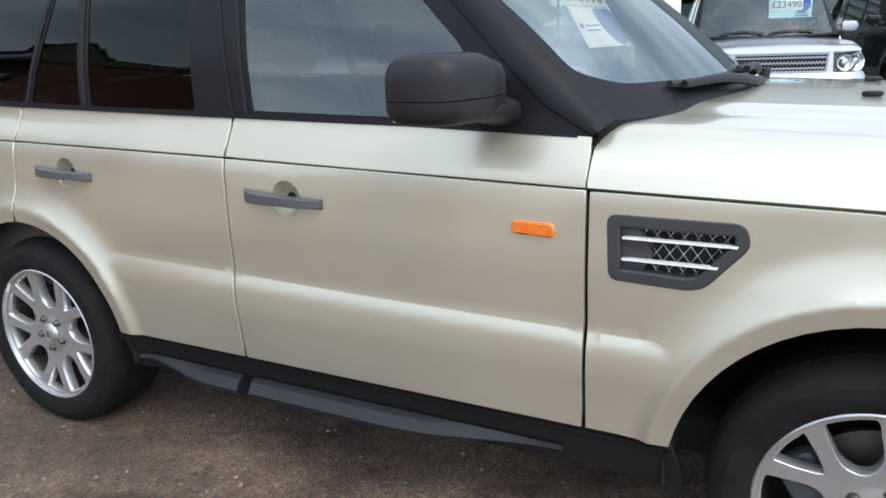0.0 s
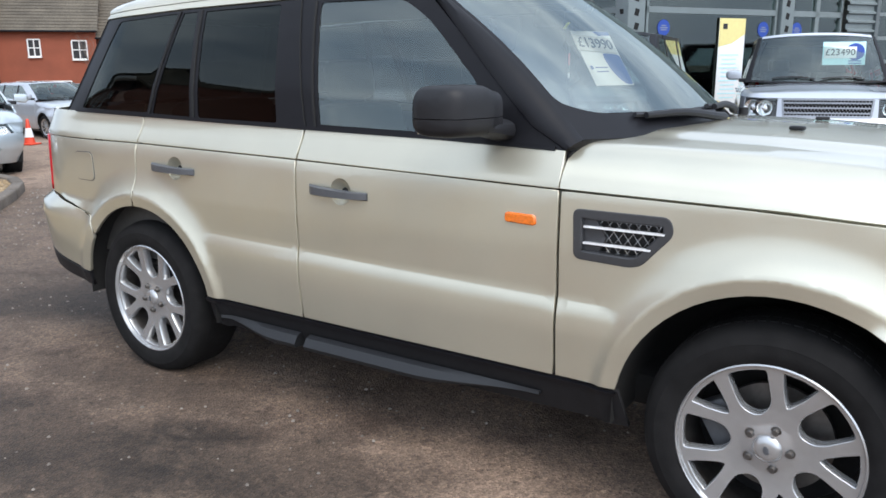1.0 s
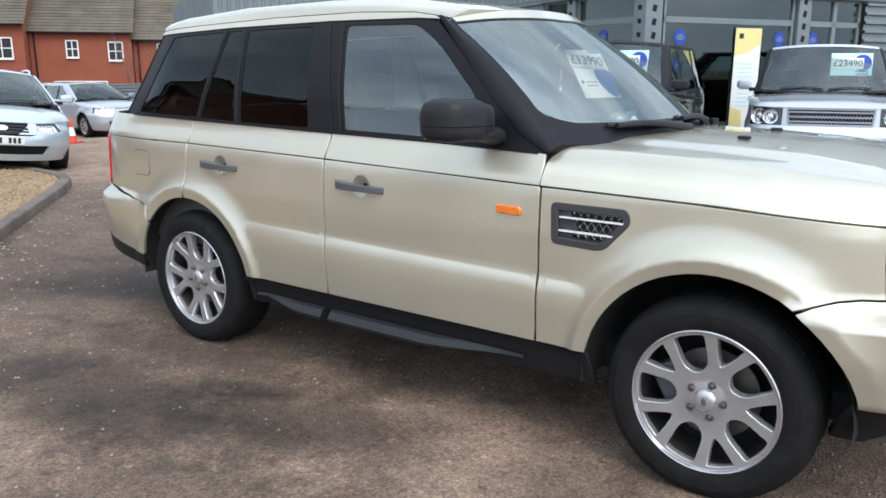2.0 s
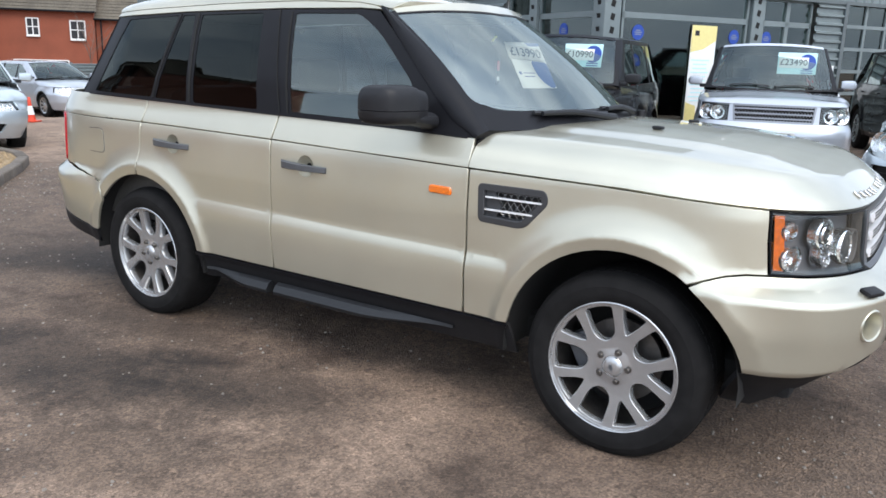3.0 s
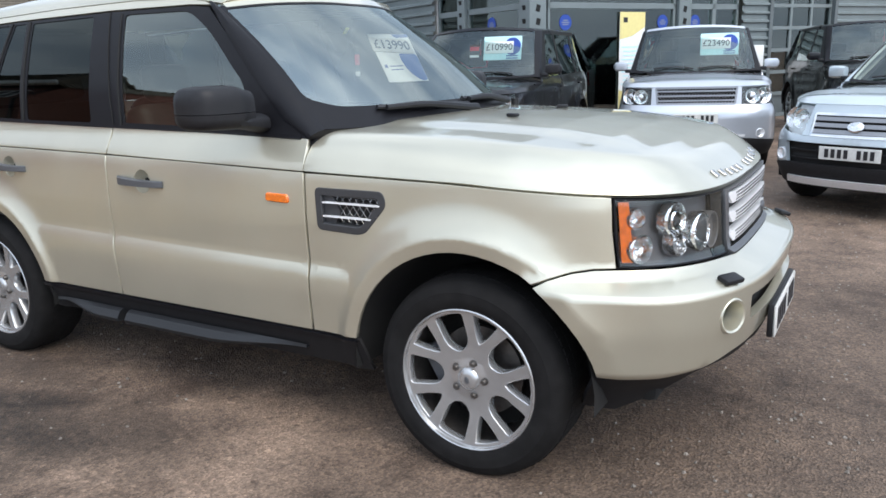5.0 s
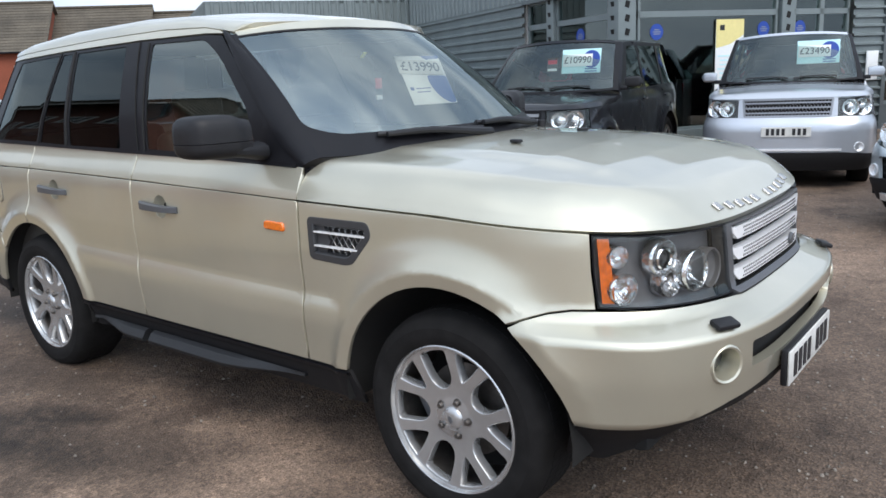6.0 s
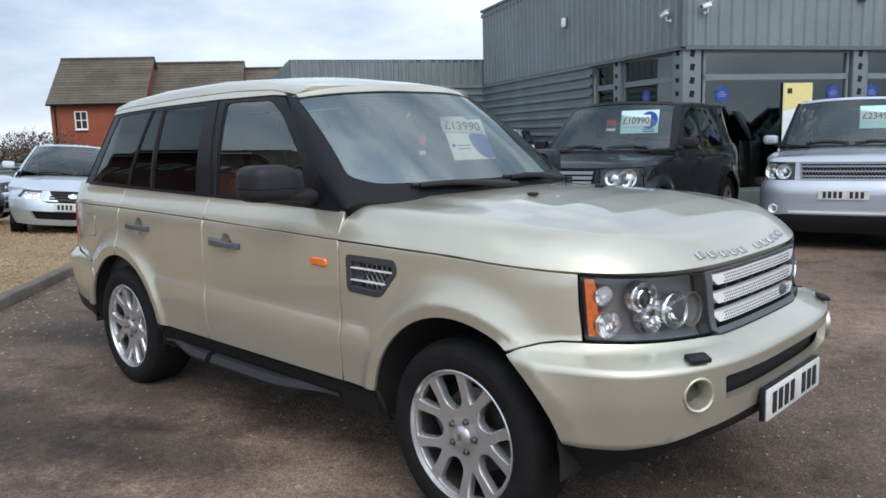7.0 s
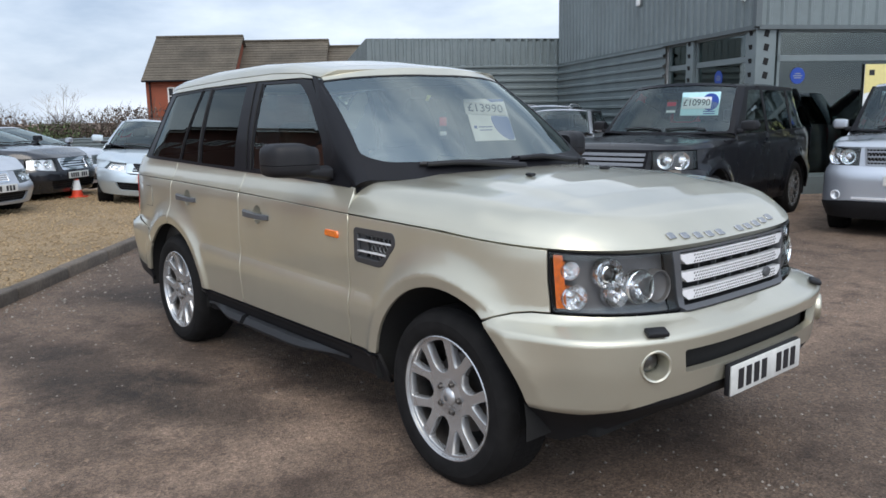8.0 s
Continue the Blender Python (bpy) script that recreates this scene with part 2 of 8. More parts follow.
def dense(poly, step):
    out = []
    for (x0, y0), (x1, y1) in zip(poly, poly[1:] + poly[:1]):
        k = max(1, int(math.ceil(math.hypot(x1 - x0, y1 - y0) / step)))
        out += [(x0 + (x1 - x0) * i / k, y0 + (y1 - y0) * i / k) for i in range(k)]
    return out


def rounded(poly, r, seg=4):
    """The polygon with its corners rounded to radius r (a number, or one for each corner)."""
    out, n = [], len(poly)
    rs = r if isinstance(r, (list, tuple)) else [r] * n
    for i in range(n):
        p, q, s = Vector(poly[i - 1]), Vector(poly[i]), Vector(poly[(i + 1) % n])
        a, b = p - q, s - q
        cut = min(rs[i], a.length * 0.45, b.length * 0.45)
        if cut < 1e-5:
            out.append(tuple(q))
            continue
        a, b = q + a.normalized() * cut, q + b.normalized() * cut
        for k in range(seg + 1):
            t = k / seg
            out.append(tuple(a * (1 - t) ** 2 + q * 2 * t * (1 - t) + b * t * t))
    return out


def inset(poly, d):
    """The polygon moved inwards by d."""
    area = sum(x0 * y1 - x1 * y0 for (x0, y0), (x1, y1) in zip(poly, poly[1:] + poly[:1]))
    sg, out, n = (1 if area > 0 else -1), [], len(poly)
    for i in range(n):
        p, q, s = Vector(poly[i - 1]), Vector(poly[i]), Vector(poly[(i + 1) % n])
        e0, e1 = (q - p).normalized(), (s - q).normalized()
        n0, n1 = Vector((-e0.y, e0.x)) * sg, Vector((-e1.y, e1.x)) * sg
        k = n0 + n1
        out.append(tuple(q + k * (d / max(0.35, 0.5 * k.length_squared))) if k.length > 1e-6 else tuple(q))
    return out


def panel(skin, poly, step=0.04, depth=0.015, lift=0.0, holes=(), rows=(), extra=(), side=1, gap=0.0, back=False, curves=(), allow=None, chamfer=None):
    """A sheet cut to a polygon of the skin's two coordinates, finely divided, with its edges turned in by depth.
    skin(a, b) gives place and outward normal. rows: values of b where the grid gets a line; chamfer: how far its edges
    are rounded over (panels beside a gap are rounded anyway). Returns mesh data."""
    if chamfer is None:
        chamfer = gap * 0.6
    if gap:
        poly = inset(poly, gap)
    outer = dense(poly, step)
    loops = [outer] + [dense(list(h), step) for h in holes]
    verts = [p for lp in loops for p in lp]
    edges, base = [], 0
    for lp in loops:
        edges += [(base + i, base + (i + 1) % len(lp)) for i in range(len(lp))]
        base += len(lp)
    bx = np.array(verts)
    lo, hi = bx.min(0), bx.max(0)
    cols = np.linspace(lo[0], hi[0], max(2, int((hi[0] - lo[0]) / step) + 1))
    lines = list(np.linspace(lo[1], hi[1], max(2, int((hi[1] - lo[1]) / step) + 1)))
    lines = [v for v in lines if all(abs(v - r) > step * 0.4 for r in rows)] + [r for r in rows if lo[1] < r < hi[1]]
    cand = [(x, y) for y in lines for x in cols] + list(extra)
    for x, y in cand:
        if allow and not allow(x, y):
            continue
        if not inside(outer, x, y) or any(inside(list(h), x, y) for h in loops[1:]):
            continue
        if ((bx - (x, y)) ** 2).sum(1).min() < (step * 0.45) ** 2:
            continue
        verts.append((float(x), float(y)))
    for line in curves:
        last = None
        for x, y in line:
            ok = inside(outer, x, y) and ((bx - (x, y)) ** 2).sum(1).min() > 1e-6
            if ok:
                verts.append((float(x), float(y)))
                if last is not None:
                    edges.append((last, len(verts) - 1))
                last = len(verts) - 1
            else:
                last = None
    vs, _, fs, _, _, _ = geometry.delaunay_2d_cdt([Vector(v) for v in verts], edges, [], 0, 1e-6)
    flat = [tuple(v) for v in vs]
    keep = []
    for f in fs:
        cx, cy = sum(flat[i][0] for i in f) / len(f), sum(flat[i][1] for i in f) / len(f)
        if inside(outer, cx, cy) and not any(inside(h, cx, cy) for h in loops[1:]):
            keep.append(list(f))
    pts, nrm = [], []
    for a, b in flat:
        p, nv = skin(a, b)
        pts.append(p + nv * lift)
        nrm.append(nv)
    faces = []
    for f in keep:
        p0, p1, p2 = (pts[i] for i in f[:3])
        faces.append(f if (p1 - p0).cross(p2 - p0).dot(nrm[f[0]]) > 0 else f[::-1])
    count = {}
    for f in faces:
        for i, j in zip(f, f[1:] + f[:1]):
            count[(i, j)] = count.get((i, j), 0) + 1
    rim = [(i, j) for (i, j) in count if (j, i) not in count]
    used = {}
    out = list(pts)
    more = []
    if depth:
        away = {}
        for i, j in rim:
            side_way = (pts[j] - pts[i]).cross(nrm[i])
            for k in (i, j):
                away[k] = away.get(k, Vector()) + side_way.normalized()
        for i, j in rim:
            for k in (i, j):
                if k not in used:
                    used[k] = (len(out), len(out) + 1, len(out) + 2)
                    lip = pts[k] + (away[k].normalized() - nrm[k]) * chamfer
                    out += [pts[k], lip, lip - nrm[k] * depth]
                    more += [tuple(nrm[k]) if chamfer else (0.0, 0.0, 0.0), (0.0, 0.0, 0.0), (0.0, 0.0, 0.0)]
        for i, j in rim:
            if chamfer:
                faces.append([used[j][0], used[i][0], used[i][1], used[j][1]])
            faces.append([used[j][1], used[i][1], used[i][2], used[j][2]])
    if back:
        top = len(out)
        faces += [[top + k for k in f[::-1]] for f in faces[: len(keep)]]
        out += [p - nv * depth for p, nv in zip(pts, nrm)]
    made = Points(out)
    made.normals = [tuple(n) for n in nrm] + more + [(0.0, 0.0, 0.0)] * (len(out) - len(nrm) - len(more))
    return made, faces


def sheet(name, skin, poly, mat, parent=None, label="", **more):
    v, f = panel(skin, poly, **more)
    return link(name, mesh_of(name, v, f), mat, parent, label)


def normal_by_steps(place, outward):
    """A skin with a normal found from small steps of its place."""
    def skin(a, b, h=0.004):
        p = place(a, b)
        n = (place(a + h, b) - place(a - h, b)).cross(place(a, b + h) - place(a, b - h))
        n = n.normalized() if n.length > 1e-12 else Vector((0, 0, 1))
        return p, (n if n.dot(outward(p)) > 0 else -n)
    return skin


def bars_text(parent, m, width, height, counts, mat, name="plate_bar"):
    """Plain bars in place of unreadable or private characters."""
    n = sum(counts) + len(counts) - 1
    pitch, x = width / n, -width / 2
    bm = boxed((pitch * 0.62, height, 0.003))
    me = bpy.data.meshes.new(name)
    bm.to_mesh(me)
    bm.free()
    me.materials.append(mat)
    for c in counts:
        for _ in range(c):
            o = new(name, me)
            o.parent, o.matrix_local = parent, m @ pose(x + pitch / 2, 0, 0.0015)
            x += pitch
        x += pitch


def bent(points, radii, n=8):
    """One continuous tube along points."""
    rings = []
    for i, p in enumerate(points):
        d = (points[min(i + 1, len(points) - 1)] - points[max(i - 1, 0)]).normalized()
        u = d.cross(Vector((0, 0, 1)))
        u = u.normalized() if u.length > 1e-4 else Vector((1, 0, 0))
        w = d.cross(u)
        r = radii[i] if isinstance(radii, (list, tuple)) else radii
        rings.append([p + (u * math.cos(2 * math.pi * k / n) + w * math.sin(2 * math.pi * k / n)) * r for k in range(n)])
    return solid(rings)


def lettering(text, size, m, mat, parent, name="digits", depth=0.002):
    cu = bpy.data.curves.new(name, "FONT")
    cu.body, cu.size, cu.extrude, cu.align_x, cu.align_y = text, size, depth, "CENTER", "CENTER"
    tmp = bpy.data.objects.new(name, cu)
    scene.collection.objects.link(tmp)
    dg = bpy.context.evaluated_depsgraph_get()
    me = bpy.data.meshes.new_from_object(tmp.evaluated_get(dg))
    bpy.data.objects.remove(tmp)
    me.transform(m)
    me.materials.clear()
    return link(name, me, mat, parent)


def solid(pts_rings, caps=True):
    """A bmesh from rings of points of equal count."""
    bm = bmesh.new()
    rows = [[bm.verts.new(p) for p in r] for r in pts_rings]
    n = len(rows[0])
    for a, b in zip(rows, rows[1:]):
        for j in range(n):
            bm.faces.new([a[j], a[(j + 1) % n], b[(j + 1) % n], b[j]])
    if caps:
        bm.faces.new(rows[0][::-1])
        bm.faces.new(rows[-1])
    return bm

# ---- the champagne SUV: body measures (metres; x ahead from the front axle, z up) ----
WB, HALF, NOSE, N_NOSE = 2.745, 0.86, 0.75, 3.2
HUB_Z, R_TYRE = 0.352, 0.368
REAR_X0, REAR_X1 = -2.95, -3.90


def _arc(x0, x1, n):
    th = np.linspace(0, math.pi / 2, 400)
    x = x0 + (x1 - x0) * np.sin(th) ** (2 / n)
    y = HALF * np.maximum(np.cos(th), 0) ** (2 / n)
    s = np.r_[0, np.cumsum(np.hypot(np.diff(x), np.diff(y)))]
    return s, x, y


ARC_F, ARC_R = _arc(0, NOSE, N_NOSE), _arc(REAR_X0, REAR_X1, 3.4)
LEN_F, LEN_R = ARC_F[0][-1], ARC_R[0][-1]


def plan_at(a):
    """Place and outward normal on the half plan, a metres round from the middle of the nose."""
    def on(arc, s):
        s = min(max(s, 0.0), arc[0][-1])
        e = 0.004
        p0 = [np.interp(max(s - e, 0), arc[0], c) for c in arc[1:]]
        p1 = [np.interp(min(s + e, arc[0][-1]), arc[0], c) for c in arc[1:]]
        return np.interp(s, arc[0], arc[1]), np.interp(s, arc[0], arc[2]), p1[0] - p0[0], p1[1] - p0[1]
    if a < LEN_F:
        x, y, dx, dy = on(ARC_F, LEN_F - a)
        nx, ny = -dy, dx
    elif a < LEN_F - REAR_X0:
        return -(a - LEN_F), HALF, 0.0, 1.0
    else:
        x, y, dx, dy = on(ARC_R, a - LEN_F + REAR_X0)
        nx, ny = dy, -dx
    k = math.hypot(nx, ny) or 1
    return float(x), float(y), float(nx / k), float(ny / k)


def round_x(x):
    """How far round from the nose the plan has this x (on the flank)."""
    if x <= 0:
        return LEN_F - x if x >= REAR_X0 else LEN_F - REAR_X0 + float(np.interp(-x, -ARC_R[1], ARC_R[0]))
    return LEN_F - float(np.interp(x, ARC_F[1], ARC_F[0]))


def round_y(y):
    """The same for a y on the nose."""
    return LEN_F - float(np.interp(-y, -ARC_F[2], ARC_F[0]))


FLANK = [(0.22, -0.088), (0.36, -0.033), (0.44, -0.006), (0.60, 0.004), (0.72, 0.005), (0.86, 0.010), (1.03, 0.004), (1.06, 0.0),
         (1.10, -0.016), (1.17, -0.050), (1.24, -0.064), (1.32, -0.080), (1.42, -0.112), (1.54, -0.157), (1.66, -0.210), (1.74, -0.255)]
LEDGE = [(-0.11, 0.018), (-0.07, 0.0172), (-0.043, 0.0150), (-0.023, 0.0105), (-0.008, 0.0045), (0.0, 0.0)]
ARCH_F, ARCH_R = 0.503, 0.492
FRONT = [(0.22, -0.13), (0.34, -0.05), (0.44, 0.035), (0.47, 0.062), (0.60, 0.083), (0.712, 0.090), (0.724, 0.082), (0.762, 0.012), (0.785, 0.004), (0.80, 0.0),
         (0.98, -0.006), (1.02, -0.012), (1.10, -0.05), (1.7, -0.05)]
BACK = [(0.25, -0.02), (0.45, 0.03), (0.70, 0.06), (0.745, 0.05), (0.785, 0.0), (1.1, -0.01), (1.2, -0.05), (1.66, -0.27), (1.74, -0.33)]


def ledge_z(x):
    """The crease low on the doors."""
    return table([(-2.4, 0.728), (-1.3, 0.706), (-0.4, 0.697)], x)


def flare(r, crease):
    """How far the wheel arch stands out: a plain lip, a crease, then a hollow sweep into the flank."""
    if r < crease:
        return 0.036 - 0.10 * (crease - r)
    t = min(1.0, (r - crease) / 0.13)
    return 0.036 * (1 - t) ** 2


def offset_at(x, z):
    f = smooth01((x - 0.12) / 0.36)
    r = smooth01((-3.0 - x) / 0.5)
    d = table(FLANK, z) * (1 - f) * (1 - r) + table(FRONT, z) * f + table(BACK, z) * r
    if z < 1.1:
        a = table(LEDGE, z - ledge_z(x)) * (1 - f) * (1 - r)
        b = flare(math.hypot(x, z - 0.36), ARCH_F) * (1 - 0.6 * f) + flare(math.hypot(x + WB, z - 0.36), ARCH_R) * (1 - 0.6 * r)
        d += 0.5 * (a + b + math.sqrt((a - b) ** 2 + 0.003 ** 2)) - 0.0015
        d += 0.045 * smooth01((x - 0.42) / 0.2) * smooth01((0.79 - z) / 0.075) * smooth01((z - 0.36) / 0.12)
    return d


def suv_place(p, z):
    x, y, nx, ny = plan_at(abs(p))
    d = offset_at(x, z)
    return Vector((x + nx * d, math.copysign(y + ny * d, p), z))


suv_skin = normal_by_steps(suv_place, lambda p: Vector((p.x * 0.25 + 0.35 if p.x < -2.9 else max(0.0, p.x) * 0.9, p.y, 0.02)))


def flank(points, sd):
    """Polygon corners given as (x, z) on a flank, as skin coordinates; sd -1: the driver's side."""
    return [(sd * round_x(x), z) for x, z in points]


def arc_points(cx, cz, r, a0, a1, n):
    return [(cx + r * math.cos(radians(a0 + (a1 - a0) * i / n)), cz + r * math.sin(radians(a0 + (a1 - a0) * i / n))) for i in range(n + 1)]


ROWS_SIDE = (0.44, 0.60, 0.86, 1.03, 1.06, 1.10, 1.17)


def creases(sd, x0, x1):
    """Lines along the low crease and round the arches, where the panels need an edge."""
    n = max(2, int(abs(x1 - x0) / 0.04))
    lines = [flank([(x, ledge_z(x) + dz) for x in np.linspace(x0, x1, n)], sd) for dz in (0.001, -0.004, -0.014, -0.030, -0.055)]
    for cx, r in ((0.0, ARCH_F), (-WB, ARCH_R)):
        for dr in (-0.012, 0.0, 0.012, 0.035, 0.07, 0.12):
            lines.append(flank(arc_points(cx, 0.36, r + dr, 5, 175, 48), sd))
    return lines


def crease_z(x):
    return table([(-3.9, 1.088), (-2.75, 1.086), (-1.8, 1.072), (-0.66, 1.046), (0.0, 1.036), (0.48, 1.012)], x)


def wheel_disc(a, b):
    """The dished face of the alloy wheel."""
    r = math.hypot(a, b)
    return Vector((a, b, table([(0, -0.018), (0.04, -0.018), (0.075, -0.024), (0.12, -0.022), (0.17, -0.016), (0.21, -0.012), (0.235, -0.010), (0.26, -0.008)], r)))


def alloy_wheel(owner, m, name="wheel", turn=0.0):
    """A tyre with an alloy of five forked spokes; its axis is z, outwards."""
    w = new(name)
    w.parent, w.matrix_local = owner, m @ pose(0, 0, 0, 0, 0, turn)
    w.empty_display_size = 0.1
    R, wd = R_TYRE, 0.25
    prof = [(0.243, -wd), (0.262, -wd - 0.006), (0.315, -wd - 0.014), (0.345, -wd + 0.0), (0.360, -wd + 0.022), (R, -wd + 0.05), (R, -0.075),
            (R - 0.002, -0.05), (0.360, -0.022), (0.352, -0.008), (0.340, 0.004), (0.322, 0.010), (0.318, 0.0125), (0.312, 0.012), (0.300, 0.014), (0.276, 0.011), (0.262, 0.004), (0.250, -0.004)]
    bm = turned(prof, 72)
    part("tyre", bm, M_RUBBER, w, "worn black rubber tyre")
    bm = bmesh.new()
    for k in range(72):
        a = 2 * math.pi * k / 72
        for h, ln in ((-0.066, 0.036), (-0.125, 0.06), (-0.190, 0.036)):
            box(bm, (0.012, 0.021, ln), pose(0, 0, 0, 0, 0, math.degrees(a)) @ pose(R - 0.0054, 0, h - 0.005, 0, 0, 0))
    part("tread", bm, M_RUBBER, w, "worn tread blocks", smooth=False, kind="stuff")
    part("barrel", turned([(0.236, -0.22), (0.2385, -0.05), (0.241, -0.034), (0.246, -0.034), (0.247, -0.22)], 60, close=True), M_DISC, w, "dull inner barrel of the rim")
    bm = turned([(0.2415, -0.034), (0.245, -0.016), (0.2485, -0.006), (0.251, 0.003), (0.2545, 0.005), (0.2585, 0.002), (0.2585, -0.012), (0.249, -0.02), (0.2475, -0.034)], 72, close=True)
    part("rim", bm, M_ALLOY, w, "silver painted alloy rim")
    sk = normal_by_steps(wheel_disc, lambda p: Vector((0, 0, 1)))
    holes = []
    for k in range(5):
        c = radians(72 * k + 90)
        def at(r, deg, c=c):
            return (r * math.cos(c + radians(deg)), r * math.sin(c + radians(deg)))
        # the deep opening between two forks
        wide = [at(0.2405, 14.0 * t) for t in (-1, -0.5, 0, 0.5, 1)] + [at(0.20, 15.6), at(0.155, 18.6), at(0.125, 18.5), at(0.099, 7), at(0.099, -7), at(0.125, -18.5), at(0.155, -18.6), at(0.20, -15.6)]
        holes.append(rounded(wide, 0.014, 2)[::-1])
        e = 36
        fork = [at(0.2405, e + 12.6 * t) for t in (-1, 0, 1)] + [at(0.19, e + 10.2), at(0.150, e + 5.5), at(0.132, e), at(0.150, e - 5.5), at(0.19, e - 10.2)]
        holes.append(rounded(fork, 0.008, 2)[::-1])
    ring = [(0.2475 * math.cos(2 * math.pi * k / 80), 0.2475 * math.sin(2 * math.pi * k / 80)) for k in range(80)]
    v, f = panel(sk, ring, step=0.014, depth=0.034, holes=holes, chamfer=0.0035)
    link("spokes", mesh_of("spokes", v, f), M_ALLOY, w, "five forked silver spokes")
    bm = turned([(0.0, -0.004), (0.020, -0.005), (0.032, -0.008), (0.039, -0.014), (0.044, -0.023)], 28)
    part("centre_cap", bm, M_ALLOY, w, "silver centre cap")
    bm = turned([(0.0, -0.0020), (0.009, -0.0022), (0.013, -0.0030), (0.0135, -0.008)], 20, Matrix.Diagonal((0.62, 1.0, 1, 1)))
    part("cap_emblem", bm, M_GREYPL, w, "dark oval emblem")
    for k in range(5):
        a = radians(72 * k + 54)
        bm = turned([(0.0, -0.008), (0.008, -0.008), (0.0105, -0.011), (0.0112, -0.021), (0.0155, -0.0215), (0.0165, -0.027)], 12, pose(0.060 * math.cos(a), 0.060 * math.sin(a), 0))
        part("wheel_nut", bm, M_DISC, w, "steel wheel nut")
    part("brake_disc", turned([(0.0, -0.11), (0.165, -0.11), (0.165, -0.13), (0.0, -0.13)], 40), M_DISC, w, "grey iron brake disc")
    part("brake_caliper", boxed((0.10, 0.17, 0.06), pose(-0.135, 0.05, -0.105, 0, 0, 12), 0.02), M_GREYPL, w)
    part("wheel_back", turned([(0.0, -0.19), (0.237, -0.19), (0.237, -0.21), (0.0, -0.21)], 40), M_DARK, w)
    return w


def suv_side(car, sd):
    """All the panels of one flank."""
    skin = suv_skin
    arch_f = arc_points(0.0, 0.36, 0.452, 56.5, 169.5, 18)
    arch_r = arc_points(-WB, 0.36, 0.440, 14, 166, 24)
    g = 0.004
    # wing
    wing = [(-0.655, 0.44), (-0.655, crease_z(-0.655) - 0.002)] + [(x, crease_z(x) - 0.002) for x in (-0.4, -0.1, 0.2, 0.478)] + \
           [(0.482, 0.90), (0.494, 0.788), (0.43, 0.787), (0.367, 0.777), (0.30, 0.757)] + arch_f
    vent = rounded([(-0.607, 0.990), (-0.312, 0.990), (-0.300, 0.945), (-0.39, 0.845), (-0.425, 0.836), (-0.60, 0.842)], [0.02, 0.035, 0.03, 0.02, 0.03, 0.02])
    sheet("front_wing", skin, flank(wing, sd), M_GOLD, car, step=0.028, rows=ROWS_SIDE, gap=g, curves=creases(sd, -0.66, -0.3), holes=[flank(inset(vent, 0.008), sd)])
    q = [(x, crease_z(x) - 0.03) for x in (-0.65, -0.2, 0.2, 0.47)] + [(x, crease_z(x) + 0.03) for x in (0.47, 0.2, -0.2, -0.65)]
    sheet("bonnet_seal", skin, flank(q, sd), M_DARK, car, step=0.06, lift=-0.022, depth=0)
    # doors, lower skin and shoulder
    fd = [(-1.755, 0.44), (-1.768, 0.70), (-1.768, crease_z(-1.768) - 0.0005)] + [(x, crease_z(x) - 0.0005) for x in (-1.4, -1.0, -0.661)] + [(-0.661, 0.44)]
    fdo = sheet("front_door", skin, flank(fd, sd), M_GOLD, car, holes=[flank([(-1.553 + 0.01 + 0.051 * math.cos(a), 0.962 + 0.004 + 0.051 * math.sin(a)) for a in np.linspace(0, 2 * math.pi, 33)[:-1]], sd)], step=0.04, rows=ROWS_SIDE, gap=g, curves=creases(sd, -1.77, -0.66))
    up = [(-1.768, crease_z(-1.768) + 0.0005), (-1.762, 1.186), (-1.2, 1.180), (-0.663, 1.163), (-0.661, crease_z(-0.661) + 0.0005), (-1.2, crease_z(-1.2) + 0.0005)]
    sheet("shoulder", skin, flank(up, sd), M_GOLD, fdo, step=0.03, rows=ROWS_SIDE, gap=g)
    rd = [(-1.759, 0.44), (-1.772, 0.70), (-1.772, crease_z(-1.772) - 0.0005), (-2.2, crease_z(-2.2) - 0.0005), (-2.757, crease_z(-2.757) - 0.0005), (-2.764, 0.81)] + \
         arc_points(-WB, 0.36, 0.440, 92, 12, 14)[:-1] + [(-2.315, 0.44)]
    rdo = sheet("rear_door", skin, flank(rd, sd), M_GOLD, car, holes=[flank([(-2.497 + 0.01 + 0.051 * math.cos(a), 0.986 + 0.004 + 0.051 * math.sin(a)) for a in np.linspace(0, 2 * math.pi, 33)[:-1]], sd)], step=0.032, rows=ROWS_SIDE, gap=g, curves=creases(sd, -2.5, -1.77))
    up = [(-2.757, crease_z(-2.757) + 0.0005), (-2.75, 1.203), (-1.766, 1.187), (-1.772, crease_z(-1.772) + 0.0005)]
    sheet("shoulder", skin, flank(up, sd), M_GOLD, rdo, step=0.03, rows=ROWS_SIDE, gap=g)
    q = [(-2.768, 0.812), (-2.761, crease_z(-2.76) - 0.0005), (-3.2, crease_z(-3.2) - 0.0005), (-3.58, crease_z(-3.7) - 0.0005), (-3.60, 0.793), (-3.5, 0.788), (-3.3, 0.765), (-3.12, 0.725)] + \
        arc_points(-WB, 0.36, 0.440, 142, 94, 9)
    sheet("rear_quarter", skin, flank(q, sd), M_GOLD, car, step=0.032, rows=ROWS_SIDE, gap=g, curves=creases(sd, -2.5, -2.4))
    q = [(-2.761, crease_z(-2.76) + 0.0005), (-2.754, 1.203), (-3.3, 1.217), (-3.66, 1.218), (-3.66, crease_z(-3.7) + 0.0005), (-3.2, crease_z(-3.2) + 0.0005)]
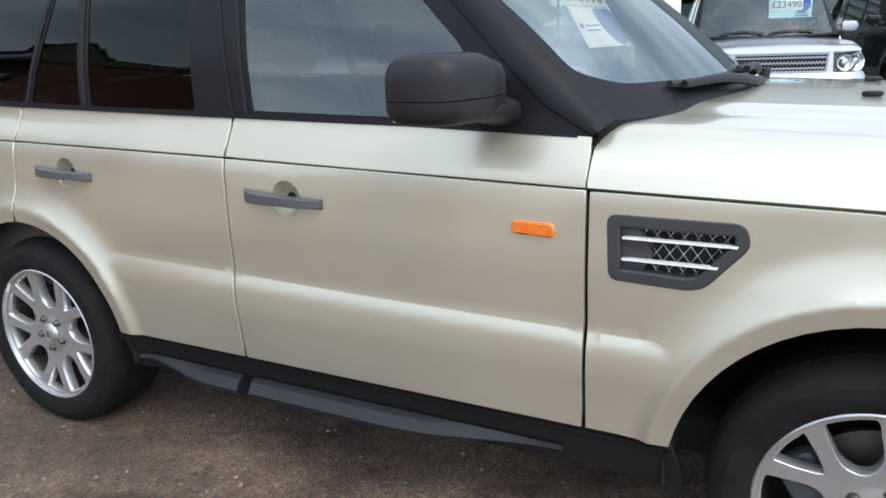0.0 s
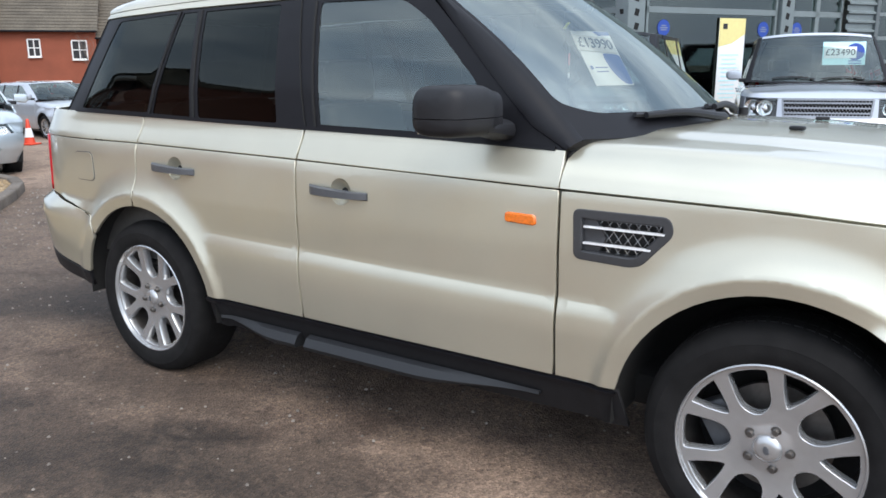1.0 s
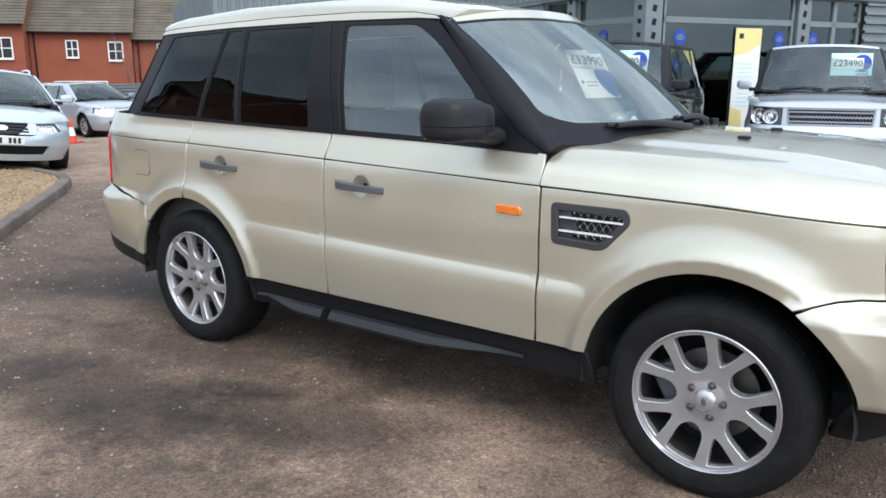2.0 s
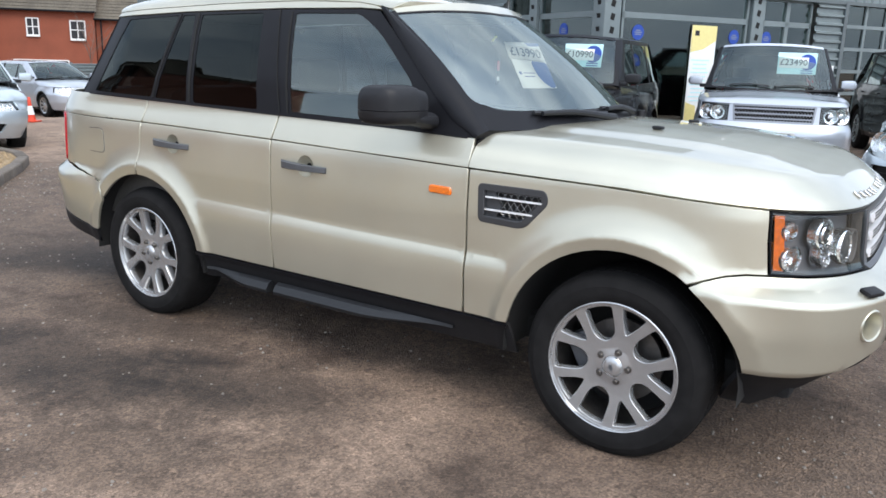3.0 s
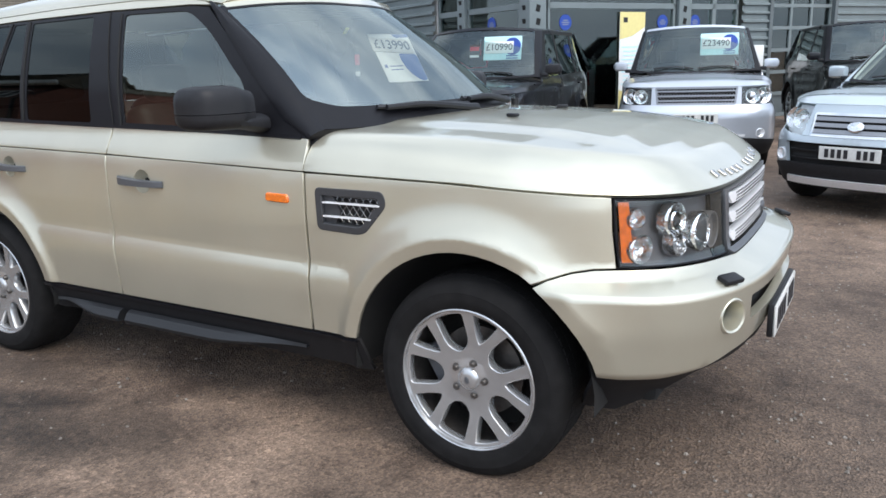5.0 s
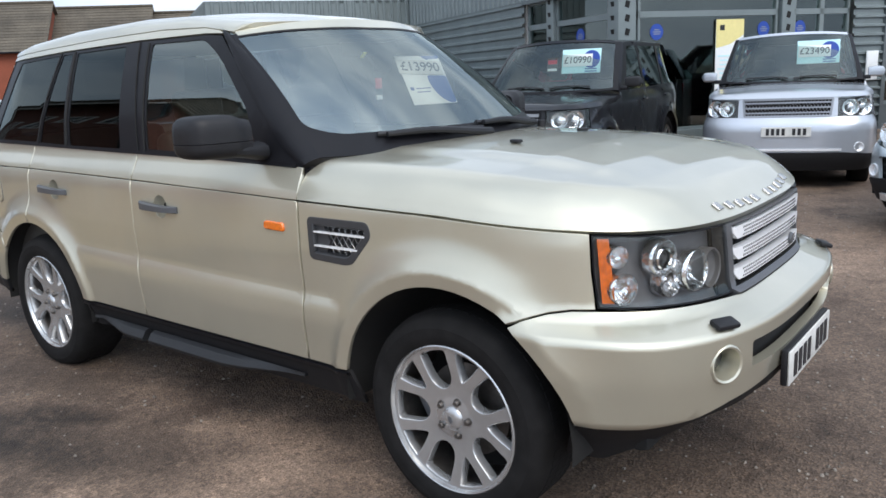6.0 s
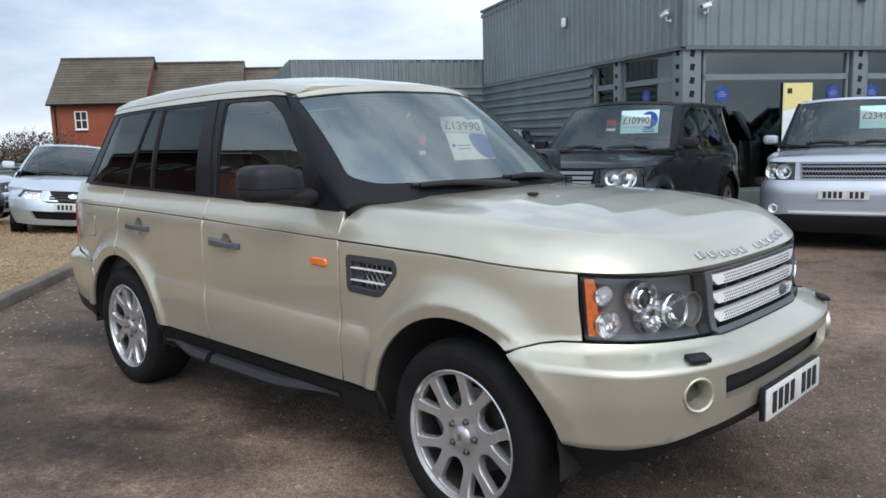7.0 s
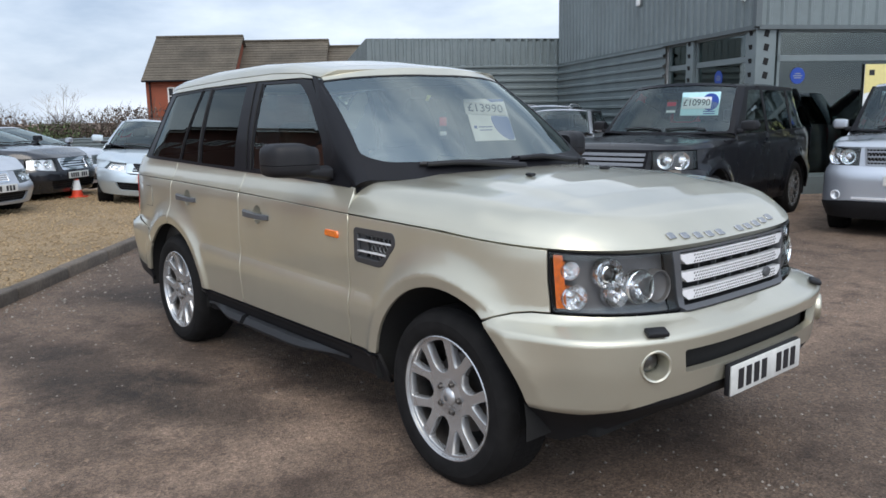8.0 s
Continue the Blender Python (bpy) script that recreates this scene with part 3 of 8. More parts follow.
    sheet("rear_shoulder", skin, flank(q, sd), M_GOLD, car, step=0.03, rows=ROWS_SIDE, gap=g)
    # tail lamp
    q = [(-3.585, 1.083), (-3.605, 0.798), (-3.80, 0.798), (-3.80, 1.083)]
    sheet("tail_lamp", skin, flank(q, sd), M_RED, car, "red tail lamp", step=0.03, gap=g, lift=0.006)
    # sill
    q = [(-2.34, 0.30), (-2.32, 0.438), (-1.757, 0.438), (-0.66, 0.438), (-0.44, 0.432), (-0.415, 0.30), (-1.3, 0.29)]
    sheet("sill", skin, flank(q, sd), M_CHIN, car, "black plastic sill", step=0.04, lift=-0.008)
    q = [(-2.335, 0.432), (-0.445, 0.430), (-0.45, 0.418), (-2.33, 0.418)]
    sheet("sill_edge", skin, flank(q, sd), M_TRIM, car, step=0.03, lift=0.002)
    for x0, x1, tip in ((-1.752, -0.72, 0.5), (-2.26, -1.80, 0.25)):
        vs, fs = [], []
        n = 22
        for i in range(n + 1):
            t = i / n
            x = x0 + (x1 - x0) * t
            k = 1 - smooth01((t - (1 - tip)) / tip) * 0.96 if x0 > -2 else smooth01(t / 0.75) * 0.96 + 0.04
            y = HALF + offset_at(x, 0.40) - 0.012
            up = 0.045 * (1 - k)
            ring = [(y, 0.364), (y + 0.022 * k, 0.354), (y + 0.042 * k, 0.324 + up * 0.6), (y + 0.036 * k, 0.308 + up), (y - 0.05, 0.302 + up)]
            vs += [Vector((x, sd * a, b)) for a, b in ring]
        for i in range(n):
            fs += [[i * 5 + j, (i + 1) * 5 + j, (i + 1) * 5 + j + 1, i * 5 + j + 1] for j in range(4)]
        fs += [[0, 1, 2, 3, 4], [n * 5 + 4, n * 5 + 3, n * 5 + 2, n * 5 + 1, n * 5]]
        bm = bmesh.new()
        bv = [bm.verts.new(v) for v in vs]
        for f in fs:
            bm.faces.new([bv[i] for i in f])
        part("side_step", bm, M_STEP, car, "dark grey plastic side step", sharp=25)
    # rear bumper
    q = [(-3.12, 0.722), (-3.3, 0.762), (-3.5, 0.785), (-3.72, 0.792), (-3.8999, 0.79), (-3.8999, 0.46), (-3.6, 0.50), (-3.24, 0.44), (-3.185, 0.43)] + arc_points(-WB, 0.36, 0.440, 170, 144, 5)
    sheet("rear_bumper_corner", skin, flank(q, sd), M_GOLD, car, step=0.035, rows=(0.70, 0.745, 0.785), gap=g, curves=creases(sd, -2.5, -2.4))
    q = [(-3.19, 0.425), (-3.26, 0.437), (-3.6, 0.495), (-3.8999, 0.455), (-3.8999, 0.36), (-3.55, 0.40), (-3.2, 0.35)]
    sheet("rear_valance", skin, flank(q, sd), M_PLASTIC, car, step=0.04, gap=g)
    # fuel flap on the driver's side
    if sd < 0:
        q = rounded([(-3.245, 0.892), (-3.245, 1.022), (-3.095, 1.026), (-3.085, 0.892)], 0.03)
        sheet("flap_seam", skin, flank(inset(q, -0.0035), sd), M_GREYPL, car, step=0.03, lift=0.0015, depth=0.002)
        sheet("fuel_flap", skin, flank(q, sd), M_GOLD, car, step=0.03, lift=0.004, depth=0.012)
    # vent
    vo = sheet("wing_vent", skin, flank(vent, sd), M_VENTF, car, "dark grey wing vent with bright blades", step=0.012, lift=0.004, depth=0.03, chamfer=0.006, holes=[flank(inset(vent, 0.020), sd)])
    deep = flank(inset(vent, 0.012), sd)
    sheet("vent_back", skin, deep, M_DARK, vo, step=0.04, lift=-0.038, depth=0)
    q = [(-0.588, 0.975), (-0.545, 0.975), (-0.505, 0.91), (-0.53, 0.858), (-0.588, 0.858)]
    sheet("vent_cheek", skin, flank(q, sd), M_VENTF, vo, step=0.02, lift=-0.012, depth=0.02)
    bm = bmesh.new()
    net = inset(vent, 0.016)
    def on_net(x, z, lift):
        p, nv = skin(sd * round_x(x), z)
        return p + nv * lift
    for sgn in (1, -1):
        for k in range(-9, 16):
            x0 = -0.62 + 0.030 * k
            prev = None
            for i in range(40):
                z = 0.83 + 0.0045 * i
                x = x0 + sgn * 0.75 * (z - 0.91)
                ok = inside(net, x, z) and x > -0.535
                if ok and prev is not None and i % 3 == 0:
                    rod(bm, prev, on_net(x, z, -0.022), 0.0012, n=5)
                    prev = on_net(x, z, -0.022)
                elif ok and prev is None:
                    prev = on_net(x, z, -0.022)
                elif not ok:
                    prev = None
    part("vent_mesh", bm, M_ALLOY, vo, "silver wire mesh", smooth=True)
    for z0, x1 in ((0.942, -0.322), (0.892, -0.36)):
        q = [(-0.572, z0 + 0.0028), (x1, z0 + 0.0028), (x1 - 0.003, z0 - 0.0028), (-0.572, z0 - 0.0028)]
        sheet("vent_blade", skin, flank(q, sd), M_LAMP, vo, "bright blade", step=0.02, lift=0.006, depth=0.016, back=True)
    # side repeater
    q = rounded([(-0.840, 0.934), (-0.840, 0.957), (-0.742, 0.955), (-0.738, 0.931)], 0.006, 2)
    sheet("side_repeater", skin, flank(q, sd), M_ORANGE, car, "amber side repeater lamp", step=0.012, lift=0.011, depth=0.012, chamfer=0.005)
    # handles, each over a round dish pressed into the door
    for hx, hz, nm in ((-1.553, 0.962, fdo), (-2.497, 0.986, rdo)):
        p, nv = skin(sd * round_x(hx), hz)
        pc = sd * round_x(hx + 0.01)

        def dish(a, b, pc=pc, hz=hz):
            q, n = skin(a, b)
            k = min(1.0, math.hypot(a - pc, b - hz - 0.004) / 0.052)
            return q - n * (0.030 * (1 - k ** 2.4) + 0.0005)

        rim_line = [(pc + 0.0515 * math.cos(a), hz + 0.004 + 0.0515 * math.sin(a)) for a in np.linspace(0, 2 * math.pi, 33)[:-1]]
        sheet("handle_dish", normal_by_steps(dish, lambda q: Vector((0, sd, 0))), rim_line, M_GOLD, nm, "round dish behind the handle", step=0.008, depth=0)
        vs, fs, n = [], [], 16
        for i in range(n + 1):
            t = i / n * 2 - 1
            x = hx + 0.139 * t
            pp, nn = skin(sd * round_x(x), hz)
            out = 0.012 + 0.030 * (1 - t ** 4) * (1 - 0.2 * t * t)
            h = 0.0175 * (1 - 0.18 * t)
            dz = -0.004 * t
            for dn, dh in ((0.55, h), (1.0, h * 0.72), (1.0, -h * 0.72), (0.55, -h), (0.15 if abs(t) < 0.75 else 0, -h * 0.8), (0.15 if abs(t) < 0.75 else 0, h * 0.8)):
                vs.append(pp + nn * (out * dn if abs(t) < 0.99 else out * dn * 0.5) + Vector((0, 0, dh + dz)))
        for i in range(n):
            fs += [[i * 6 + j, i * 6 + (j + 1) % 6, (i + 1) * 6 + (j + 1) % 6, (i + 1) * 6 + j] for j in range(6)]
        fs += [list(range(6))[::-1], [n * 6 + j for j in range(6)]]
        bm = bmesh.new()
        bv = [bm.verts.new(v) for v in vs]
        for f in fs:
            bm.faces.new([bv[i] for i in f])
        part("door_handle", bm, M_GREYPL, nm, "dark grey pull handle", sharp=30)
    # glass and black pillars
    w1 = rounded([(-3.262, 1.226), (-3.075, 1.636), (-2.645, 1.658), (-2.735, 1.216)], 0.02)
    w2 = rounded([(-2.395, 1.204), (-2.470, 1.660), (-2.01, 1.670), (-1.915, 1.198)], 0.02)
    w3 = rounded([(-1.695, 1.200), (-1.802, 1.668), (-1.40, 1.664), (-1.25, 1.58), (-1.01, 1.365), (-0.925, 1.186)], [0.01, 0.03, 0.05, 0.1, 0.05, 0.01])
    w12 = rounded([(-2.705, 1.214), (-2.615, 1.658), (-2.515, 1.660), (-2.440, 1.206)], 0.012)
    trim = [(-3.40, 1.216), (-3.215, 1.643), (-2.6, 1.667), (-1.9, 1.680), (-1.39, 1.678), (-1.285, 1.668), (-1.13, 1.54), (-1.0, 1.42), (-0.79, 1.228), (-0.665, 1.160), (-1.2, 1.176), (-1.9, 1.186), (-2.7, 1.203)]
    sheet("window_surround", skin, flank(trim, sd), M_TRIM, car, "satin black window surround", step=0.05, lift=-0.004, depth=0.01,
          holes=[flank(inset(w, 0.004), sd) for w in (w1, w12, w2, w3)])
    for w, mt, nm in ((w1, M_TINT, "quarter_window"), (w12, M_TINT, "rear_door_vent_window"), (w2, M_TINT, "rear_door_window"), (w3, M_SIDEGL, "front_door_window")):
        o = sheet(nm, skin, flank(w, sd), mt, car, "dark tinted side glass" if mt is M_TINT else "clear side glass", step=0.05, lift=-0.007, depth=0)
        o.visible_shadow = False
    # seams in the black pillars
    for (xa, za), (xb, zb), wd in (((-2.418, 1.20), (-2.492, 1.664), 0.016), ((-1.762, 1.188), (-1.905, 1.680), 0.006), ((-1.712, 1.195), (-1.822, 1.668), 0.012), ((-2.720, 1.21), (-2.630, 1.662), 0.008)):
        q = [(xa - wd / 2, za), (xb - wd / 2, zb), (xb + wd / 2, zb), (xa + wd / 2, za)]
        sheet("window_seal", skin, flank(q, sd), M_DARK, car, step=0.06, lift=0.0, depth=0.006)
    q = [(-3.30, 1.210), (-2.7, 1.199), (-1.9, 1.183), (-1.2, 1.172), (-0.70, 1.158), (-0.70, 1.172), (-1.2, 1.188), (-1.9, 1.197), (-2.7, 1.213), (-3.30, 1.224)]
    sheet("waist_seal", skin, flank(q, sd), M_TRIM, car, step=0.04, lift=0.005, depth=0.008)
    # painted door tops
    q = [(-3.225, 1.647), (-3.20, 1.668), (-2.9, 1.686), (-2.3, 1.710), (-1.75, 1.718), (-1.42, 1.706), (-1.31, 1.690), (-1.275, 1.676), (-1.40, 1.684), (-1.9, 1.686), (-2.6, 1.673)]
    sheet("door_top", skin, flank(q, sd), M_GOLD, car, step=0.03, lift=0.0, depth=0.012)
    return fdo


def screen_place(u, v):
    """The windscreen: u -1 to 1 across, v 0 at its foot to 1 at its head."""
    e0, e1 = Vector((-0.615, 0.735, 1.19)), Vector((-1.235, 0.615, 1.675))
    c0, c1 = Vector((-0.40, 0, 1.185)), Vector((-1.10, 0, 1.727))
    e, c = e0.lerp(e1, v), c0.lerp(c1, v)
    k = abs(u) ** 2.4
    bow = 0.018 * math.sin(math.pi * min(1, max(0, v)))
    return Vector((c.x + (e.x - c.x) * k + bow, e.y * u, c.z + (e.z - c.z) * k + bow))


screen_skin = normal_by_steps(screen_place, lambda p: Vector((1, 0, 1)))


def height_sheet(outline, hard, top, edge, roll, step, rings=(0.01, 0.04, 0.09, 0.16, 0.26, 0.40, 0.58, 0.78, 1.0), lean=0.0):
    """A crowned sheet over a plan outline; along the hard stretch of its edge it rolls over down to the edge height."""
    hx = np.array(hard)

    def far(x, y):
        a, b = hx[:-1], hx[1:]
        ab = b - a
        t = np.clip(((np.array([x, y]) - a) * ab).sum(1) / (ab ** 2).sum(1), 0, 1)
        return float(np.sqrt(((a + ab * t[:, None] - (x, y)) ** 2).sum(1)).min())

    def place(x, y):
        e = min(1.0, far(x, y) / roll)
        zt, ze = top(x, y), edge(x, y)
        rise = math.sqrt(max(0.0, 1 - (1 - e) ** 2)) * (1 - lean) + (1 - (1 - e) ** 1.9) * lean
        return Vector((x, y, ze + (zt - ze) * rise))

    core = Vector(np.mean(np.array(outline), axis=0))

    def skin(x, y):
        p, h = place(x, y), 0.005
        if far(x, y) < 0.008:
            # the slope of the very edge is taken a little way in
            x, y = Vector((x, y)) + (core - Vector((x, y))).normalized() * 0.010
        n = Vector((-(place(x + h, y).z - place(x - h, y).z) / (2 * h), -(place(x, y + h).z - place(x, y - h).z) / (2 * h), 1))
        return p, n.normalized()

    d = np.gradient(hx, axis=0)
    nrm = np.stack([-d[:, 1], d[:, 0]], 1) / np.linalg.norm(d, axis=1)[:, None]
    mid = hx.mean(0)
    if ((mid - hx) * nrm).sum() < 0:
        nrm = -nrm
    curves = [[tuple(q) for q in hx + nrm * roll * k] for k in rings]
    return panel(skin, outline, step=step, depth=0.02, curves=curves, allow=lambda x, y: far(x, y) > roll * 1.15) + (skin,)


def bonnet_outline():
    right = []
    for a in [LEN_F - x for x in np.linspace(-0.6595, 0.0, 22)] + list(np.linspace(LEN_F, 0, 44)[1:]):
        x, y, nx, ny = plan_at(a)
        d = offset_at(x, crease_z(min(x, 0.48)) + 0.004)
        right.append((x + nx * d, -(y + ny * d)))
    left = [(x, -y) for x, y in right[-2::-1]]
    return right + left


def bonnet_rear():
    return [(-0.6595 + (0.6595 - 0.405) * (1 - abs(t) ** 2.0), 0.805 * t) for t in np.linspace(1, -1, 27)]


def build_suv():
    car = thing("suv", M_ID, "champagne gold four-wheel-drive estate with black pillars, parked on the tarmac", "car")
    for sd in (-1, 1):
        suv_side(car, sd)
    # bonnet
    edge_line = bonnet_outline()
    outline = edge_line + bonnet_rear()

    def top(x, y):
        spine = table([(-0.7, 1.212), (-0.4, 1.206), (-0.1, 1.198), (0.15, 1.184), (0.35, 1.160), (0.5, 1.128), (0.62, 1.088), (0.70, 1.045), (0.76, 1.01)], x)
        side = 0.034 * (abs(y) / 0.8) ** 2.2
        rib = 0.010 * smooth01((0.58 - abs(y)) / 0.14) * smooth01((0.66 - x) / 0.5)
        return spine - side * smooth01((0.75 - x) / 0.5) + rib

    v, f, bonnet_skin = height_sheet(outline, edge_line, top, lambda x, y: (crease_z(x) if x < 0.42 else table([(0.42, 1.0155), (0.76, 0.998)], x)) + 0.004, 0.15, 0.030, lean=0.55)
    bonnet = link("bonnet", mesh_of("bonnet", v, f), M_GOLD, car, "champagne clamshell bonnet")
    # raised maker's letters as plain blocks along the nose
    for k, yy in enumerate(np.linspace(-0.352, 0.352, 11)):
        if k == 5:
            continue
        xx = table([(0, 0.716), (0.2, 0.708), (0.36, 0.684)], abs(yy))
        q, n = bonnet_skin(xx, yy)
        side_way = Vector((0, 1, 0))
        up_way = n.cross(side_way).normalized()
        if up_way.z < 0:
            up_way = -up_way
        m = Matrix.Translation(q + n * 0.003) @ Matrix((side_way, up_way, n)).transposed().to_4x4()
        blk = boxed((0.040, 0.030, 0.006), m, 0.0015, 1)
        box(blk, (0.018, 0.012, 0.0065), m @ pose(0.0, -0.0115 if k % 2 else 0.0115, 0.0002), 0.001, 1)
        part("badge_block", blk, M_LETTER, bonnet, "bright raised badge block")
    for yy, sx in ((-0.26, 0), (0.26, 0)):
        part("washer_jet", boxed((0.05, 0.026, 0.014), pose(-0.10, yy, top(-0.1, yy) + 0.008, 0, 0, 12 if yy > 0 else -12), 0.006), M_PLASTIC, bonnet)
    # roof
    top_line = [(-1.31, 1.690), (-1.42, 1.706), (-1.58, 1.713), (-1.75, 1.718), (-2.0, 1.715), (-2.3, 1.710), (-2.6, 1.698), (-2.9, 1.686), (-3.06, 1.677), (-3.2, 1.668)]
    rx = [(-1.235, -0.622)] + [(x, suv_place(-round_x(x), z).y + 0.0015) for x, z in top_line] + [(-3.28, -0.50), (-3.32, -0.3), (-3.33, 0.0)]
    ro = rx + [(x, -y) for x, y in rx[-2::-1]]
    fr = [(-1.235 + 0.135 * (1 - abs(t) ** 2.4), 0.615 * t) for t in np.linspace(1, -1, 17)][1:-1]

    def roof_top(x, y):
        spine = table([(-3.35, 1.725), (-3.1, 1.765), (-2.6, 1.802), (-2.0, 1.813), (-1.6, 1.798), (-1.3, 1.762), (-1.05, 1.717)], x)
        return spine - 0.035 * (abs(y) / 0.6) ** 2

    def roof_edge(x, y):
        return table([(-3.33, 1.655)] + [(q, z + 0.004) for q, z in top_line[::-1]] + [(-1.235, 1.680), (-1.1, 1.668)], x)

    v, f, _ = height_sheet(ro + fr, ro, roof_top, roof_edge, 0.10, 0.05)
    link("roof", mesh_of("roof", v, f), M_GOLD, car, "champagne roof")
    # windscreen with its black border
    full = [(-1.04, 0), (1.04, 0), (1.04, 1), (-1.04, 1)]
    head = [(1.0, 0.962), (0.5, 0.932), (0.0, 0.920), (-0.5, 0.932), (-1.0, 0.962)]
    glass_uv = rounded([(-1.02, 0.205), (-0.90, 0.138), (-0.5, 0.127), (0.5, 0.127), (0.90, 0.138), (1.02, 0.205)] + [(u * 1.012, v - 0.014) for u, v in head], [0.05, 0.06, 0.1, 0.1, 0.06, 0.05, 0.02, 0.05, 0.05, 0.05, 0.02], 5)
    o = sheet("windscreen", screen_skin, full, M_SCREEN, car, "clear windscreen", step=0.08, depth=0)
    o.visible_shadow = False
    sheet("roof_header", screen_skin, [(-1.0, 1.004), (1.0, 1.004)] + head, M_GOLD, car, "champagne roof edge over the windscreen", step=0.06, depth=0.012, lift=0.004)
    sheet("windscreen_border", screen_skin, [(-1.04, 0), (1.04, 0), (1.04, 0.985), (0.5, 0.95), (0.0, 0.938), (-0.5, 0.95), (-1.04, 0.985)], M_TRIM, car, "black windscreen border", step=0.05, depth=0.004, lift=0.002, holes=[glass_uv])
    # A pillars
    for sd in (-1, 1):
        vs, fs = [], []
        door = [(-0.665, 1.163), (-0.79, 1.230), (-1.0, 1.422), (-1.13, 1.542), (-1.275, 1.672), (-1.29, 1.69)]
        n = 20
        for i in range(n + 1):
            t = i / n
            k = t * (len(door) - 1)
            j = min(int(k), len(door) - 2)
            x, z = (door[j][c] + (door[j + 1][c] - door[j][c]) * (k - j) for c in (0, 1))
            a = suv_place(sd * round_x(x), z)
            b = screen_place(sd * 1.03, (z - 1.163) / (1.69 - 1.163))
            nn = Vector((0.5, sd * 0.8, 0.3)).normalized()
            mid = a.lerp(b, 0.5) + nn * 0.020
            vs += [a - nn * 0.03, a + nn * 0.001, a.lerp(b, 0.18) + nn * 0.014, mid, a.lerp(b, 0.82) + nn * 0.014, b + nn * 0.002, b - nn * 0.03]
        for i in range(n):
            fs += [[i * 7 + j, i * 7 + j + 1, (i + 1) * 7 + j + 1, (i + 1) * 7 + j] for j in range(6)]
        bm = bmesh.new()
        bv = [bm.verts.new(v) for v in vs]
        for f in fs:
            bm.faces.new([bv[i] for i in f])
        part("front_pillar", bm, M_TRIM, car, "satin black windscreen pillar")
    # scuttle
    rear = bonnet_rear()
    sc = [(-0.657, 0.815)] + [(x - 0.002, y) for x, y in rear] + [(-0.657, -0.815)] + [(screen_place(u, 0.0).x - 0.05, screen_place(u, 0.0).y) for u in np.linspace(-1, 1, 17)]
    v, f = panel(lambda x, y: (Vector((x, y, 1.175 - 0.02 * abs(y))), Vector((0, 0, 1))), sc, step=0.06, depth=0.02)
    link("scuttle", mesh_of("scuttle", v, f), M_TRIM, car, "black scuttle panel")
    suv_front(car)
    suv_cabin(car)
    suv_shell(car)
    for sd in (-1, 1):
        for x, tn in ((-0.004, 18.0), (-WB - 0.022, -6.0)):
            m = Matrix.Translation((x, sd * 0.858, HUB_Z)) @ (pose(0, 0, 0, 90, 0, 0) if sd < 0 else pose(0, 0, 0, -90, 0, 0))
            alloy_wheel(car, m, turn=tn)
    return car

